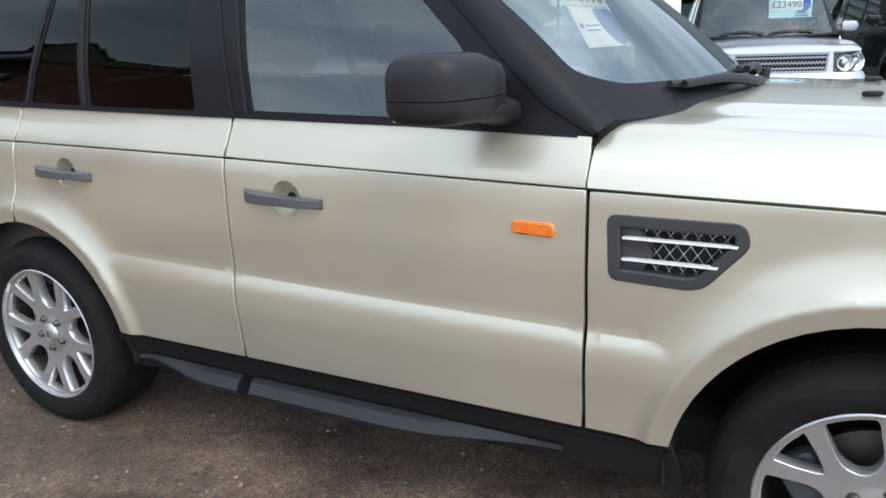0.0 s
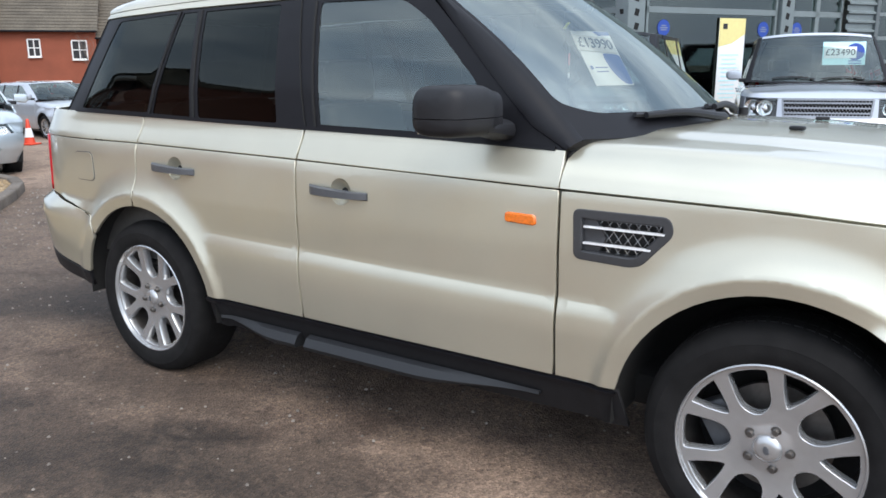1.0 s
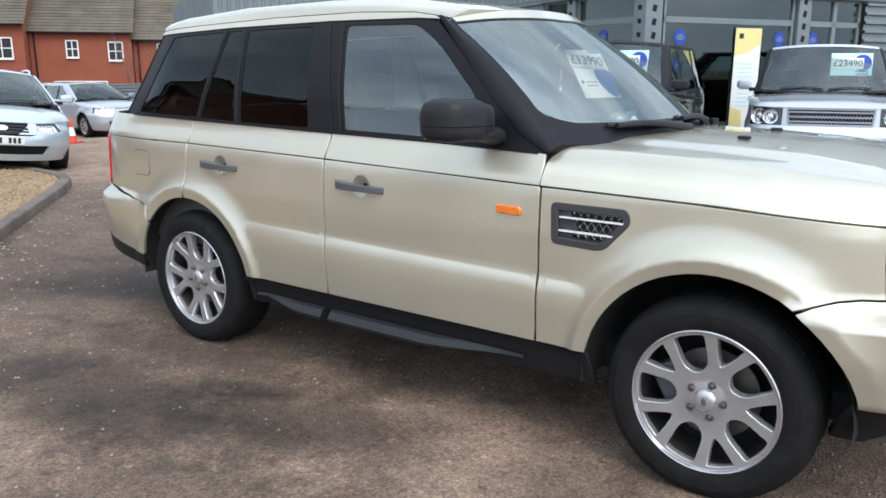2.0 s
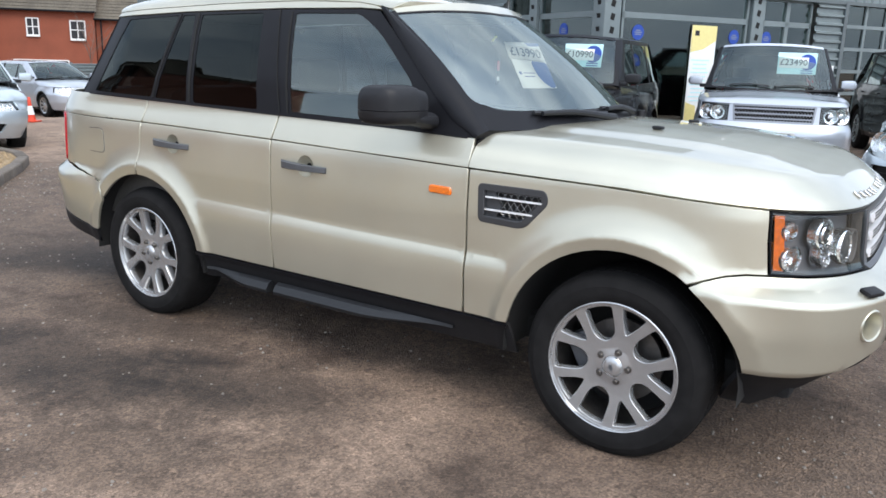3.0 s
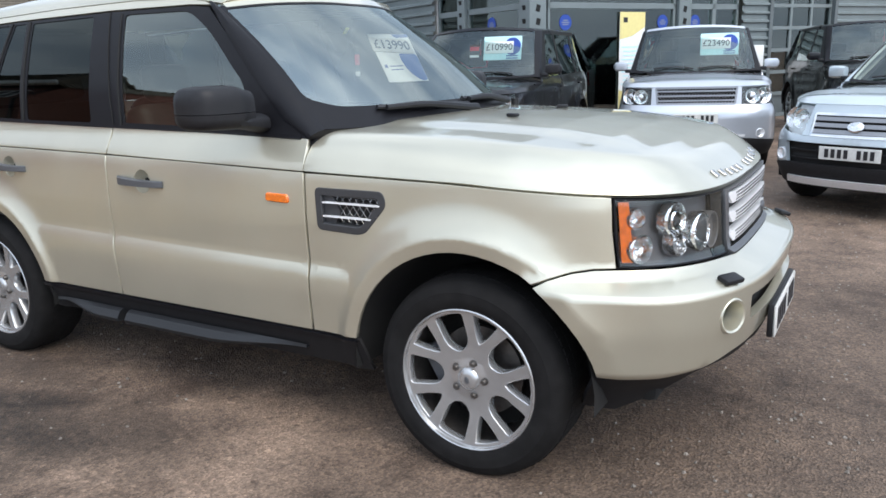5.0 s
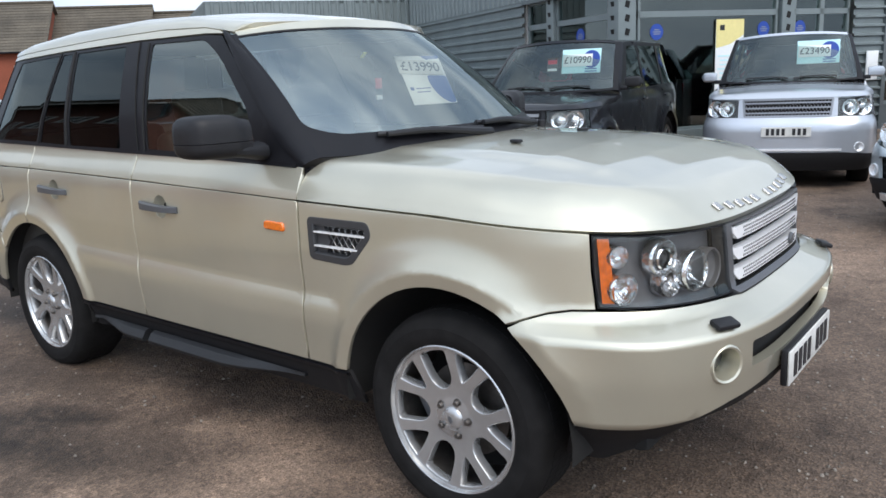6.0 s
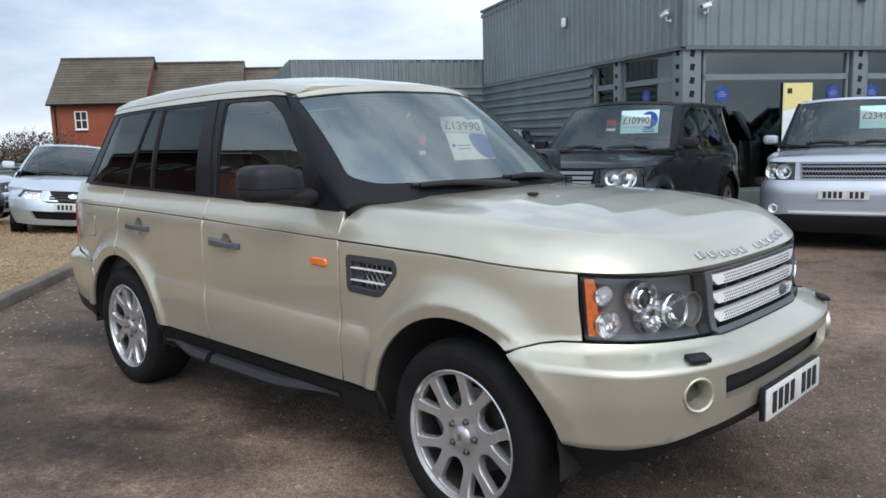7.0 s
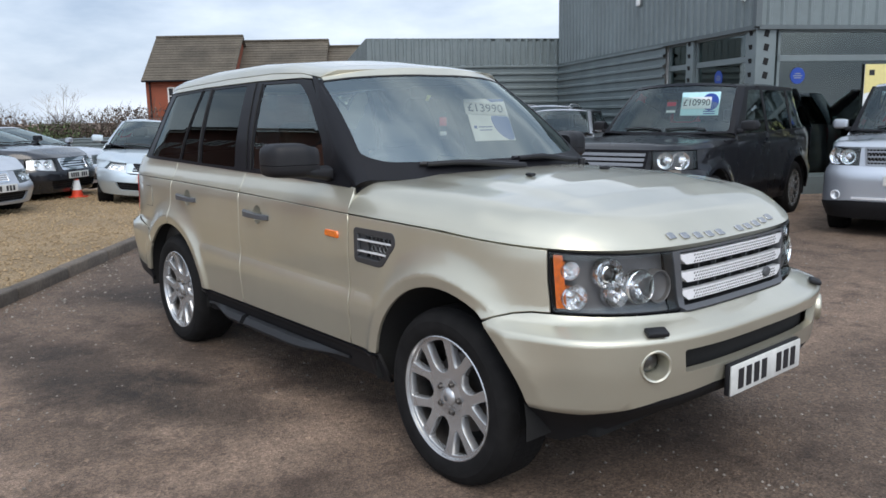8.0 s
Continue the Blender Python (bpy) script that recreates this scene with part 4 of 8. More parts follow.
# ---- the SUV's nose, mirrors, wipers, cabin and underbody ----
def suv_front(car):
    skin = suv_skin
    a = round_x
    top_edge = [(0.30, 0.753), (0.367, 0.773), (0.43, 0.783), (0.494, 0.784)]
    right = [(-a(x), z) for x, z in arc_points(0, 0.36, 0.452, 12, 55, 7)] + [(-a(x), z) for x, z in top_edge]
    mid = [(-round_y(0.60), 0.776), (-round_y(0.45), 0.770), (-round_y(0.365), 0.765), (-round_y(0.33), 0.762), (round_y(0.33), 0.762), (round_y(0.365), 0.765), (round_y(0.45), 0.770), (round_y(0.60), 0.776)]
    left = [(-p, z) for p, z in right[::-1]]
    low = [(round_x(0.58), 0.448), (round_y(0.60), 0.476), (round_y(0.52), 0.494), (round_y(0.30), 0.514), (-round_y(0.30), 0.514), (-round_y(0.52), 0.494), (-round_y(0.60), 0.476), (-round_x(0.58), 0.448)]
    slot = rounded([(-0.455, 0.668), (-0.445, 0.584), (0.445, 0.584), (0.455, 0.668)], 0.012)
    slot = [(math.copysign(round_y(abs(y)) if abs(y) > 1e-6 else 0, y), z) for y, z in slot]
    fog_p = round_y(0.553)
    fogs = [[(s * fog_p + 0.050 * math.cos(t), 0.626 + 0.050 * math.sin(t)) for t in np.linspace(0, 2 * math.pi, 25)[:-1]] for s in (-1, 1)]
    b = sheet("front_bumper", skin, right + mid + left + low, M_GOLD, car, "champagne front bumper", step=0.03, depth=0.03, rows=(0.60, 0.70, 0.712, 0.720, 0.728, 0.75, 0.765), holes=[slot] + fogs)
    sheet("slot_back", skin, inset(slot, -0.075), M_DARK, b, step=0.06, lift=-0.05, depth=0)
    for s in (-1, 1):
        p, n = skin(s * fog_p, 0.626)
        m = Matrix.Translation(p) @ Vector((1, s * 0.55, 0)).normalized().to_track_quat("Z", "Y").to_matrix().to_4x4()
        part("fog_lamp_bezel", turned([(0.060, -0.016), (0.059, 0.003), (0.054, 0.009), (0.048, 0.006), (0.040, -0.022), (0.036, -0.055)], 32, m), M_GOLD, b, "champagne ring round the fog lamp")
        part("fog_lamp", turned([(0, -0.048), (0.025, -0.050), (0.037, -0.056), (0.042, -0.07)], 28, m), M_DISC, b, "clear fog lamp")
        part("fog_lens", turned([(0, -0.036), (0.025, -0.039), (0.037, -0.045)], 28, m), M_LENS, b)
    # headlamp washers
    for s in (-1, 1):
        p, n = skin(s * round_y(0.545), 0.731)
        m = Matrix.Translation(p + Vector((0.004, 0, 0.010))) @ pose(0, 0, 0, 0, 16, s * 30)
        part("headlamp_washer", boxed((0.048, 0.078, 0.018), m, 0.007), M_PLASTIC, b, "black headlamp washer cover")
    # black lower lip
    low_top = [(-round_x(0.44), 0.446)] + [(-p, z - 0.004) for p, z in low[:4]] + [(p, z - 0.004) for p, z in low[3::-1]] + [(round_x(0.44), 0.446)]
    lip = low_top + [(round_x(0.40), 0.30), (round_x(0.52), 0.275), (round_y(0.66), 0.32), (round_y(0.5), 0.385), (round_y(0.28), 0.46), (-round_y(0.28), 0.46), (-round_y(0.5), 0.385), (-round_y(0.66), 0.32), (-round_x(0.52), 0.275), (-round_x(0.40), 0.30)]
    sheet("front_valance", skin, lip, M_CHIN, car, "black plastic chin", step=0.05, depth=0.03, lift=-0.004)
    # number plate
    np_m = pose(0.894, 0, 0.512, 90, 0, 90)
    pl = part("number_plate", boxed((0.524, 0.114, 0.008), np_m, 0.004), M_PLATE, car, "white front number plate")
    part("plate_holder", boxed((0.530, 0.120, 0.02), np_m @ pose(0, 0.002, -0.014), 0.005), M_PLASTIC, car)
    bars_text(pl, np_m @ pose(0, 0, 0.004), 0.45, 0.076, (4, 3), M_INK)
    # headlamps
    for s in (-1, 1):
        q = [(s * round_x(0.482), 1.006), (s * round_x(0.486), 0.90), (s * round_x(0.499), 0.792), (s * round_y(0.62), 0.783), (s * round_y(0.47), 0.777), (s * round_y(0.362), 0.773),
             (s * round_y(0.375), 0.86), (s * round_y(0.392), 0.99), (s * round_y(0.55), 0.993), (s * round_y(0.70), 0.998)]
        hl = sheet("headlamp", skin, q, M_BOWL, car, "headlamp with dark grey bowl under a clear cover", step=0.035, lift=-0.060, depth=0.0)
        v, f = panel(skin, q, step=0.05, depth=0.062, gap=0.001, holes=[inset(q, 0.004)])
        link("headlamp_rim", mesh_of("headlamp_rim", v, f), M_TRIM, hl)
        cov = sheet("headlamp_cover", skin, q, M_LENS, hl, "clear cover", step=0.04, lift=0.0005, depth=0, gap=0.004)
        cov.visible_shadow = False
        am = [(s * (round_x(0.482) - 0.016), 0.994), (s * (round_x(0.497) - 0.014), 0.804), (s * (round_x(0.497) - 0.052), 0.803), (s * (round_x(0.482) - 0.050), 0.994)]
        sheet("indicator", skin, am, M_ORANGE, hl, "amber indicator strip", step=0.02, lift=-0.010, depth=0.03)
        p0, p1 = round_x(0.482), round_y(0.375)

        def lamp(k, z, r, deep, mat, name, lens=True, out=-0.020):
            p, n = skin(s * (p0 + (p1 - p0) * k), z)
            ax = (n + Vector((0.9, 0, 0))).normalized()
            m = Matrix.Translation(p + n * out) @ ax.to_track_quat("Z", "Y").to_matrix().to_4x4()
            part(name, turned([(r, -0.030), (r, 0.004), (r * 0.96, 0.008), (r * 0.90, 0.004), (r * 0.82, -0.006), (r * 0.66, -deep * 0.55), (r * 0.45, -deep * 0.85), (r * 0.24, -deep), (r * 0.20, -deep * 0.98), (r * 0.19, -deep * 0.45), (r * 0.12, -deep * 0.33), (0, -deep * 0.30)], 28, m), mat, hl)
            if lens:
                part("lamp_lens", turned([(0, 0.012), (r * 0.5, 0.009), (r * 0.85, 0.003)], 24, m), M_LENS, hl)

        lamp(0.155, 0.938, 0.034, 0.026, M_REFL, "small_lamp")
        lamp(0.19, 0.842, 0.048, 0.030, M_REFL, "corner_lamp")
        lamp(0.44, 0.925, 0.056, 0.03, M_REFL, "main_lamp", out=-0.016)
        lamp(0.68, 0.872, 0.064, 0.034, M_REFL, "dip_lamp", out=-0.010)
        lamp(0.51, 0.850, 0.050, 0.025, M_REFL, "lower_reflector", lens=False, out=-0.030)
        p, n = skin(s * (p0 + (p1 - p0) * 0.86), 0.862)
        m = Matrix.Translation(p - n * 0.018) @ (n + Vector((0.9, 0, 0))).normalized().to_track_quat("Z", "Y").to_matrix().to_4x4()
        part("round_surround", turned([(0.062, -0.035), (0.062, 0.000), (0.059, 0.005), (0.055, 0.002), (0.053, -0.012), (0.042, -0.018), (0.0, -0.020)], 32, m), M_BOWL, hl, "grey ring beside the main lamps")
        p, n = skin(s * (p0 + (p1 - p0) * 0.44), 0.925)
        m = Matrix.Translation(p - n * 0.006) @ (n + Vector((0.9, 0, 0))).normalized().to_track_quat("Z", "Y").to_matrix().to_4x4()
        part("projector_ring", turned([(0.034, -0.02), (0.034, 0.0), (0.030, 0.004), (0.026, 0.0), (0.025, -0.02)], 28, m), M_CHROME, hl, "bright ring")
        part("projector_lens", turned([(0, 0.004), (0.014, 0.0), (0.025, -0.012)], 24, m), M_GREYPL, hl, "dark glass lens")
    # grille
    gq = [(-round_y(0.402), 0.986), (-round_y(0.375), 0.782), (-round_y(0.350), 0.764), (round_y(0.350), 0.764), (round_y(0.375), 0.782), (round_y(0.402), 0.986)]
    gr = sheet("grille", skin, gq, M_GREYPL, car, "dark grey grille frame with three perforated bright bars", step=0.05, lift=0.008, depth=0.05,
               holes=[[(-round_y(0.368), 0.980), (-round_y(0.346), 0.782), (round_y(0.346), 0.782), (round_y(0.368), 0.980)][::-1]])
    sheet("grille_back", skin, gq, M_DARK, gr, step=0.08, lift=-0.05, depth=0)
    for k in range(3):
        z = 0.952 - 0.066 * k
        w = 0.366 - 0.006 * k
        q = [(-round_y(w), z + 0.020), (-round_y(w), z + 0.004), (-round_y(w - 0.03), z - 0.018), (round_y(w - 0.03), z - 0.018), (round_y(w), z + 0.004), (round_y(w), z + 0.020)]
        bar = sheet("grille_bar", skin, q, M_BAR, gr, "bright perforated bar", step=0.03, lift=0.012, depth=0.03, back=True)
        bm = bmesh.new()
        for r in range(3):
            for c in range(38):
                y = (c - 18.5 + 0.5 * (r % 2)) * 0.0158
                p, n = skin(math.copysign(round_y(abs(y)), y), z + 0.001 + (r - 1) * 0.0115)
                m = Matrix.Translation(p + n * 0.0125) @ n.to_track_quat("Z", "Y").to_matrix().to_4x4() @ pose(0, 0, 0, 0, 0, 32)
                box(bm, (0.0080, 0.0036, 0.002), m)
        part("perforation", bm, M_VENTF, bar, "rows of dark slots", smooth=False)
    for k in range(1, 6):
        bm = bmesh.new()
        y = -0.335 + 0.67 * k / 6
        for z0, z1 in ((0.79, 0.98),):
            p, n = skin(math.copysign(round_y(abs(y)), y) if abs(y) > 1e-6 else 0.0, 0.885)
            box(bm, (0.02, 0.006, 0.19), Matrix.Translation(p - n * 0.03))
        part("grille_rib", bm, M_GREYPL, gr, smooth=False)
    p, n = skin(round_y(0.215), 0.832)
    m = Matrix.Translation(p + n * 0.016) @ n.to_track_quat("Z", "Y").to_matrix().to_4x4() @ Matrix.Diagonal((1.35, 1, 1, 1))
    part("grille_badge", turned([(0, 0.008), (0.016, 0.007), (0.020, 0.003), (0.021, -0.004)], 24, m), M_GREYPL, gr, "dark oval badge")
    # mirrors
    for s in (-1, 1):
        mo = new("door_mirror")
        mo.parent = car
        mo.location = (-0.935, s * 0.90, 1.238)
        tagged(mo, "black plastic door mirror")
        for nm, base, tall in (("mirror_cap", 0.026, 0.098), ("mirror_base", 0.0235, -0.062)):
            rings = []
            for t in np.linspace(0, 1, 18):
                end = max(0.0, 1 - (max(0.0, t - 0.70) / 0.302) ** 2.6) ** (1 / 2.6)
                root = 0.80 + 0.20 * smooth01(t / 0.35)
                dx = 0.090 * (0.30 + 0.70 * end) * root
                cx = 0.012 - 0.060 * t
                h = tall * (0.45 + 0.55 * end) * (root if tall > 0 else 1.0 - 0.10 * t)
                p = 4.2 if tall > 0 else 3.2
                ring = []
                for a in np.linspace(0, math.pi, 21):
                    c, w = math.cos(a), math.sin(a)
                    ring.append(Vector((cx + dx * math.copysign(abs(c) ** (2 / p), c), s * (-0.02 + 0.215 * t), base + h * max(0.0, w) ** (2 / p))))
                rings.append(ring)
            part(nm, solid(rings), M_PLASTIC, mo, sharp=50)
        part("mirror_glass", boxed((0.004, 0.14, 0.12), pose(-0.098, s * 0.090, 0.035, 0, 0, s * 15), 0.001), M_CHROME, mo)
        bm = bmesh.new()
        rings = []
        for t in np.linspace(0, 1, 6):
            c = Vector((0.02, s * 0.05, -0.006)).lerp(Vector((0.032, s * -0.085, -0.022)), t)
            hx, hz = 0.058 + 0.006 * t, 0.027 - 0.003 * math.sin(math.pi * t) + 0.010 * t
            rings.append([c + Vector((hx * math.cos(a), -0.0, hz * math.copysign(abs(math.sin(a)) ** 0.7, math.sin(a)))) for a in np.linspace(0, 2 * math.pi, 17)[:-1]])
        bm = solid(rings)
        part("mirror_arm", bm, M_PLASTIC, mo)
    # wipers
    for y0, y1, v1 in ((0.02, -0.50, 0.052), (0.50, 0.02, 0.060)):
        wp = new("wiper")
        wp.parent = car
        tagged(wp, "black windscreen wiper")
        pts, bl = [], []
        for t in np.linspace(0, 1, 9):
            p, n = screen_skin((y0 + (y1 - y0) * t) / 0.73, 0.035 + v1 * smooth01(t * 1.3))
            pts.append(p + n * (0.026 + 0.006 * math.sin(math.pi * t)))
            t2 = 0.02 + 1.03 * t
            p, n = screen_skin((y0 + (y1 - y0) * t2) / 0.73, 0.060 + v1 * (0.35 + 0.55 * t2))
            bl.append(p + n * 0.013)
        part("wiper_arm", bent(pts, [0.017 - 0.006 * t for t in np.linspace(0, 1, 9)]), M_PLASTIC, wp)
        part("wiper_blade", bent(bl, 0.010, 6), M_INK, wp)
        part("wiper_pivot", rod(bmesh.new(), (-0.445, y0, 1.18), (-0.445, y0, 1.235), 0.020), M_PLASTIC, wp)


def suv_shell(car):
    """What is behind the panels: dark structure, wheel houses, tail and underside."""
    inner = lambda p, z: (lambda r: (r[0] - r[1] * 0.028, r[1]))(suv_skin(p, z))
    for sd in (-1, 1):
        for poly in ([(-0.50, 0.45), (-0.50, 1.02), (-0.64, 1.03), (-0.68, 1.13), (-1.9, 1.16), (-3.6, 1.18), (-3.6, 0.80), (-3.2, 0.80), (-3.1, 0.86), (-2.4, 0.86), (-2.25, 0.45)],
                     [(0.46, 0.86), (0.46, 0.98), (-0.56, 1.03), (-0.56, 0.84), (-0.40, 0.835), (0.25, 0.86)]):
            v, f = panel(inner, flank(poly, sd), step=0.12, depth=0)
            link("inner_body", mesh_of("inner_body", v, f), M_DARK, car)
    for sd in (-1, 1):
        for cx in (0.0, -WB):
            vs, fs, n = [], [], 20
            for i in range(n + 1):
                a = radians(-5 + 190 * i / n)
                vs += [Vector((cx + 0.462 * math.cos(a), sd * 0.87, 0.36 + 0.462 * math.sin(a))), Vector((cx + 0.462 * math.cos(a), sd * 0.48, 0.36 + 0.462 * math.sin(a)))]
            fs = [[2 * i, 2 * i + 1, 2 * i + 3, 2 * i + 2] for i in range(n)]
            c = len(vs)
            vs.append(Vector((cx, sd * 0.48, 0.36)))
            fs += [[2 * i + 1, c, 2 * i + 3] for i in range(n)]
            link("wheel_house", mesh_of("wheel_house", vs, fs), M_DARK, car)
    part("underside", boxed((4.3, 1.30, 0.12), pose(-1.55, 0, 0.36), 0.03), M_DARK, car)
    part("underside", boxed((1.6, 1.60, 0.10), pose(-1.37, 0, 0.36), 0.03), M_DARK, car)
    # tail
    end = LEN_F - REAR_X0 + LEN_R
    for sd in (-1, 1):
        q = [(sd * round_x(-3.803), 0.795), (sd * round_x(-3.803), 1.085), (sd * round_x(-3.665), 1.093), (sd * round_x(-3.665), 1.218), (sd * end, 1.218), (sd * end, 0.795)]
        sheet("tailgate", suv_skin, q, M_GOLD, car, step=0.06)

    def back(y, z):
        x = table([(1.2, -3.74), (1.64, -3.38), (1.70, -3.33)], z)
        return Vector((x + 0.32 * (abs(y) / 0.8) ** 2.5, y, z))
    bs = normal_by_steps(back, lambda p: Vector((-1, 0, 0.2)))
    sheet("rear_screen", bs, [(-0.66, 1.218), (0.66, 1.218), (0.52, 1.66), (-0.52, 1.66)], M_TINT, car, step=0.08)
    for sd in (-1, 1):
        rings = []
        for i in range(9):
            t = i / 8
            z = 1.216 + (1.655 - 1.216) * t
            a = suv_place(sd * round_x(-3.395 + 0.185 * t), z)
            b = back(sd * (0.66 - 0.14 * t), z)
            c = Vector((a.x - 0.07, a.y * 0.93, z))
            inn = Vector((0.04, -sd * 0.04, 0))
            rings.append([a, c.lerp((a + b) / 2, 0.35), b, b + inn, a + inn])
        part("rear_pillar", solid(rings, False), M_TRIM, car, "satin black rear pillar")


def seat(car, x, y, w=0.52, rest=True):
    s = new("seat")
    s.parent = car
    s.location = (x, y, 0.5)
    part("seat_cushion", boxed((0.52, w, 0.16), pose(0, 0, 0.10, 0, -6), 0.06, 4), M_SEAT, s)
    part("seat_back", boxed((0.16, w, 0.66), pose(-0.30, 0, 0.44, 0, -12), 0.06, 4), M_SEAT, s)
    if rest:
        part("head_rest", boxed((0.10, 0.26, 0.17), pose(-0.40, 0, 0.86, 0, -8), 0.04, 4), M_SEAT, s)


def suv_cabin(car):
    for y in (-0.37, 0.37):
        seat(car, -1.50, y)
        seat(car, -2.35, y, 0.58)
    part("cabin_floor", boxed((2.9, 1.55, 0.05), pose(-2.2, 0, 0.46)), M_DARK, car)
    part("headlining", boxed((1.85, 1.16, 0.02), pose(-2.25, 0, 1.675)), M_SEAT, car)
    part("dashboard", boxed((0.62, 1.42, 0.30), pose(-0.86, 0, 1.00, 0, 4), 0.08, 4), M_DASH, car, "dark dashboard")
    part("door_card", boxed((2.6, 0.02, 0.62), pose(-1.95, -0.78, 0.84)), M_SEAT, car)
    part("door_card", boxed((2.6, 0.02, 0.62), pose(-1.95, 0.78, 0.84)), M_SEAT, car)
    part("load_bay", boxed((0.9, 1.4, 0.5), pose(-3.2, 0, 0.85)), M_SEAT, car)
    wh = new("steering_wheel")
    wh.parent = car
    wh.matrix_local = pose(-1.10, -0.37, 1.11, 0, -65, 0)
    bm = bmesh.new()
    n, k = 32, 8
    vs = [[bm.verts.new(((0.185 + 0.016 * math.cos(b)) * math.cos(a), (0.185 + 0.016 * math.cos(b)) * math.sin(a), 0.016 * math.sin(b))) for b in np.linspace(0, 2 * math.pi, k + 1)[:-1]] for a in np.linspace(0, 2 * math.pi, n + 1)[:-1]]
    for i in range(n):
        for j in range(k):
            bm.faces.new([vs[i][j], vs[(i + 1) % n][j], vs[(i + 1) % n][(j + 1) % k], vs[i][(j + 1) % k]])
    part("wheel_rim", bm, M_DASH, wh)
    bm = boxed((0.16, 0.14, 0.04), pose(0, 0, 0.0), 0.02)
    box(bm, (0.05, 0.34, 0.015), pose(0.02, 0, 0))
    part("wheel_hub", bm, M_DASH, wh)
    part("mirror_stalk", boxed((0.03, 0.24, 0.07), pose(-1.13, 0.0, 1.60, 0, 8), 0.015), M_PLASTIC, car, "rear view mirror")


suv = build_suv()
# papers on the dashboard and the price card inside the windscreen
card = thing("price_card", pose(-1.055, 0.400, 1.445, 55, 0, 72) @ Matrix.Diagonal((0.86, 0.86, 0.86, 1)), "pale blue and white price card propped inside the windscreen", "sign")
part("card_sheet", boxed((0.30, 0.34, 0.004), pose(0, 0.0, 0), 0.001, 1), M_PAPER, card)
flat = lambda x, y: (Vector((x, y, 0.0022)), Vector((0, 0, 1)))
sweep = [(0.148, 0.02), (0.148, -0.168), (0.10, -0.168), (0.055, -0.13), (0.025, -0.08), (0.012, -0.02), (0.015, 0.03)]
sheet("blue_sweep", flat, rounded(sweep, 0.02, 3), M_BLUECARD, card, "blue printed sweep", step=0.05, depth=0.001)
sheet("blue_corner", flat, [(0.02, 0.168), (0.05, 0.14), (0.148, 0.145), (0.148, 0.168)], M_BLUECARD, card, "blue printed corner", step=0.05, depth=0.001)
part("price_strip", boxed((0.30, 0.10, 0.004), pose(-0.012, 0.085, 0.005, 0, 0, -4), 0.001, 1), M_PLATE, card, "white price strip")
lettering("£13990", 0.088, pose(-0.012, 0.085, 0.0085, 0, 0, -4), M_INK, card)
bm = boxed((0.10, 0.006, 0.001), pose(-0.045, -0.06, 0.0026))
box(bm, (0.022, 0.022, 0.001), pose(-0.12, -0.06, 0.0026))
box(bm, (0.09, 0.006, 0.001), pose(-0.05, -0.085, 0.0026))
part("small_print", bm, M_BLUECARD, card, smooth=False)
# tag hung from the rear view mirror, and a small yellow sticker on the glass
tag = thing("hanging_tag", pose(-1.06, 0.045, 1.42, 0, 0, 20), "red and dark card tag hanging below the rear view mirror", "tag")
part("tag_card", boxed((0.008, 0.085, 0.15), M_ID, 0.003), M_INK, tag)
part("tag_band", boxed((0.010, 0.080, 0.05), pose(0, 0, 0.02), 0.003), M_RED, tag, "red printed band")
part("tag_foot", boxed((0.010, 0.075, 0.022), pose(0, 0, -0.045), 0.003), M_PAPER, tag, "pale printed foot")
part("tag_cord", rod(bmesh.new(), (0, 0, 0.07), (-0.06, -0.03, 0.175), 0.002), M_INK, tag)
dot = thing("windscreen_sticker", pose(-1.005, -0.098, 1.568, 0, 40, 0), "small yellow sticker on the inside of the windscreen", "sticker")
part("sticker_dot", boxed((0.004, 0.022, 0.03), M_ID, 0.001), material("yellow_sticker", (0.75, 0.8, 0.1), 0.5, grain=0.05), dot)
paper = thing("paper_sheet", pose(-0.82, 0.30, 1.175, 0, -6, 25), "white sheets of paper lying on the dashboard", "paper")
part("sheet", boxed((0.21, 0.297, 0.003)), M_PAPER, paper)
copy_thing(paper, pose(-0.72, 0.12, 1.172, 0, -6, -20))

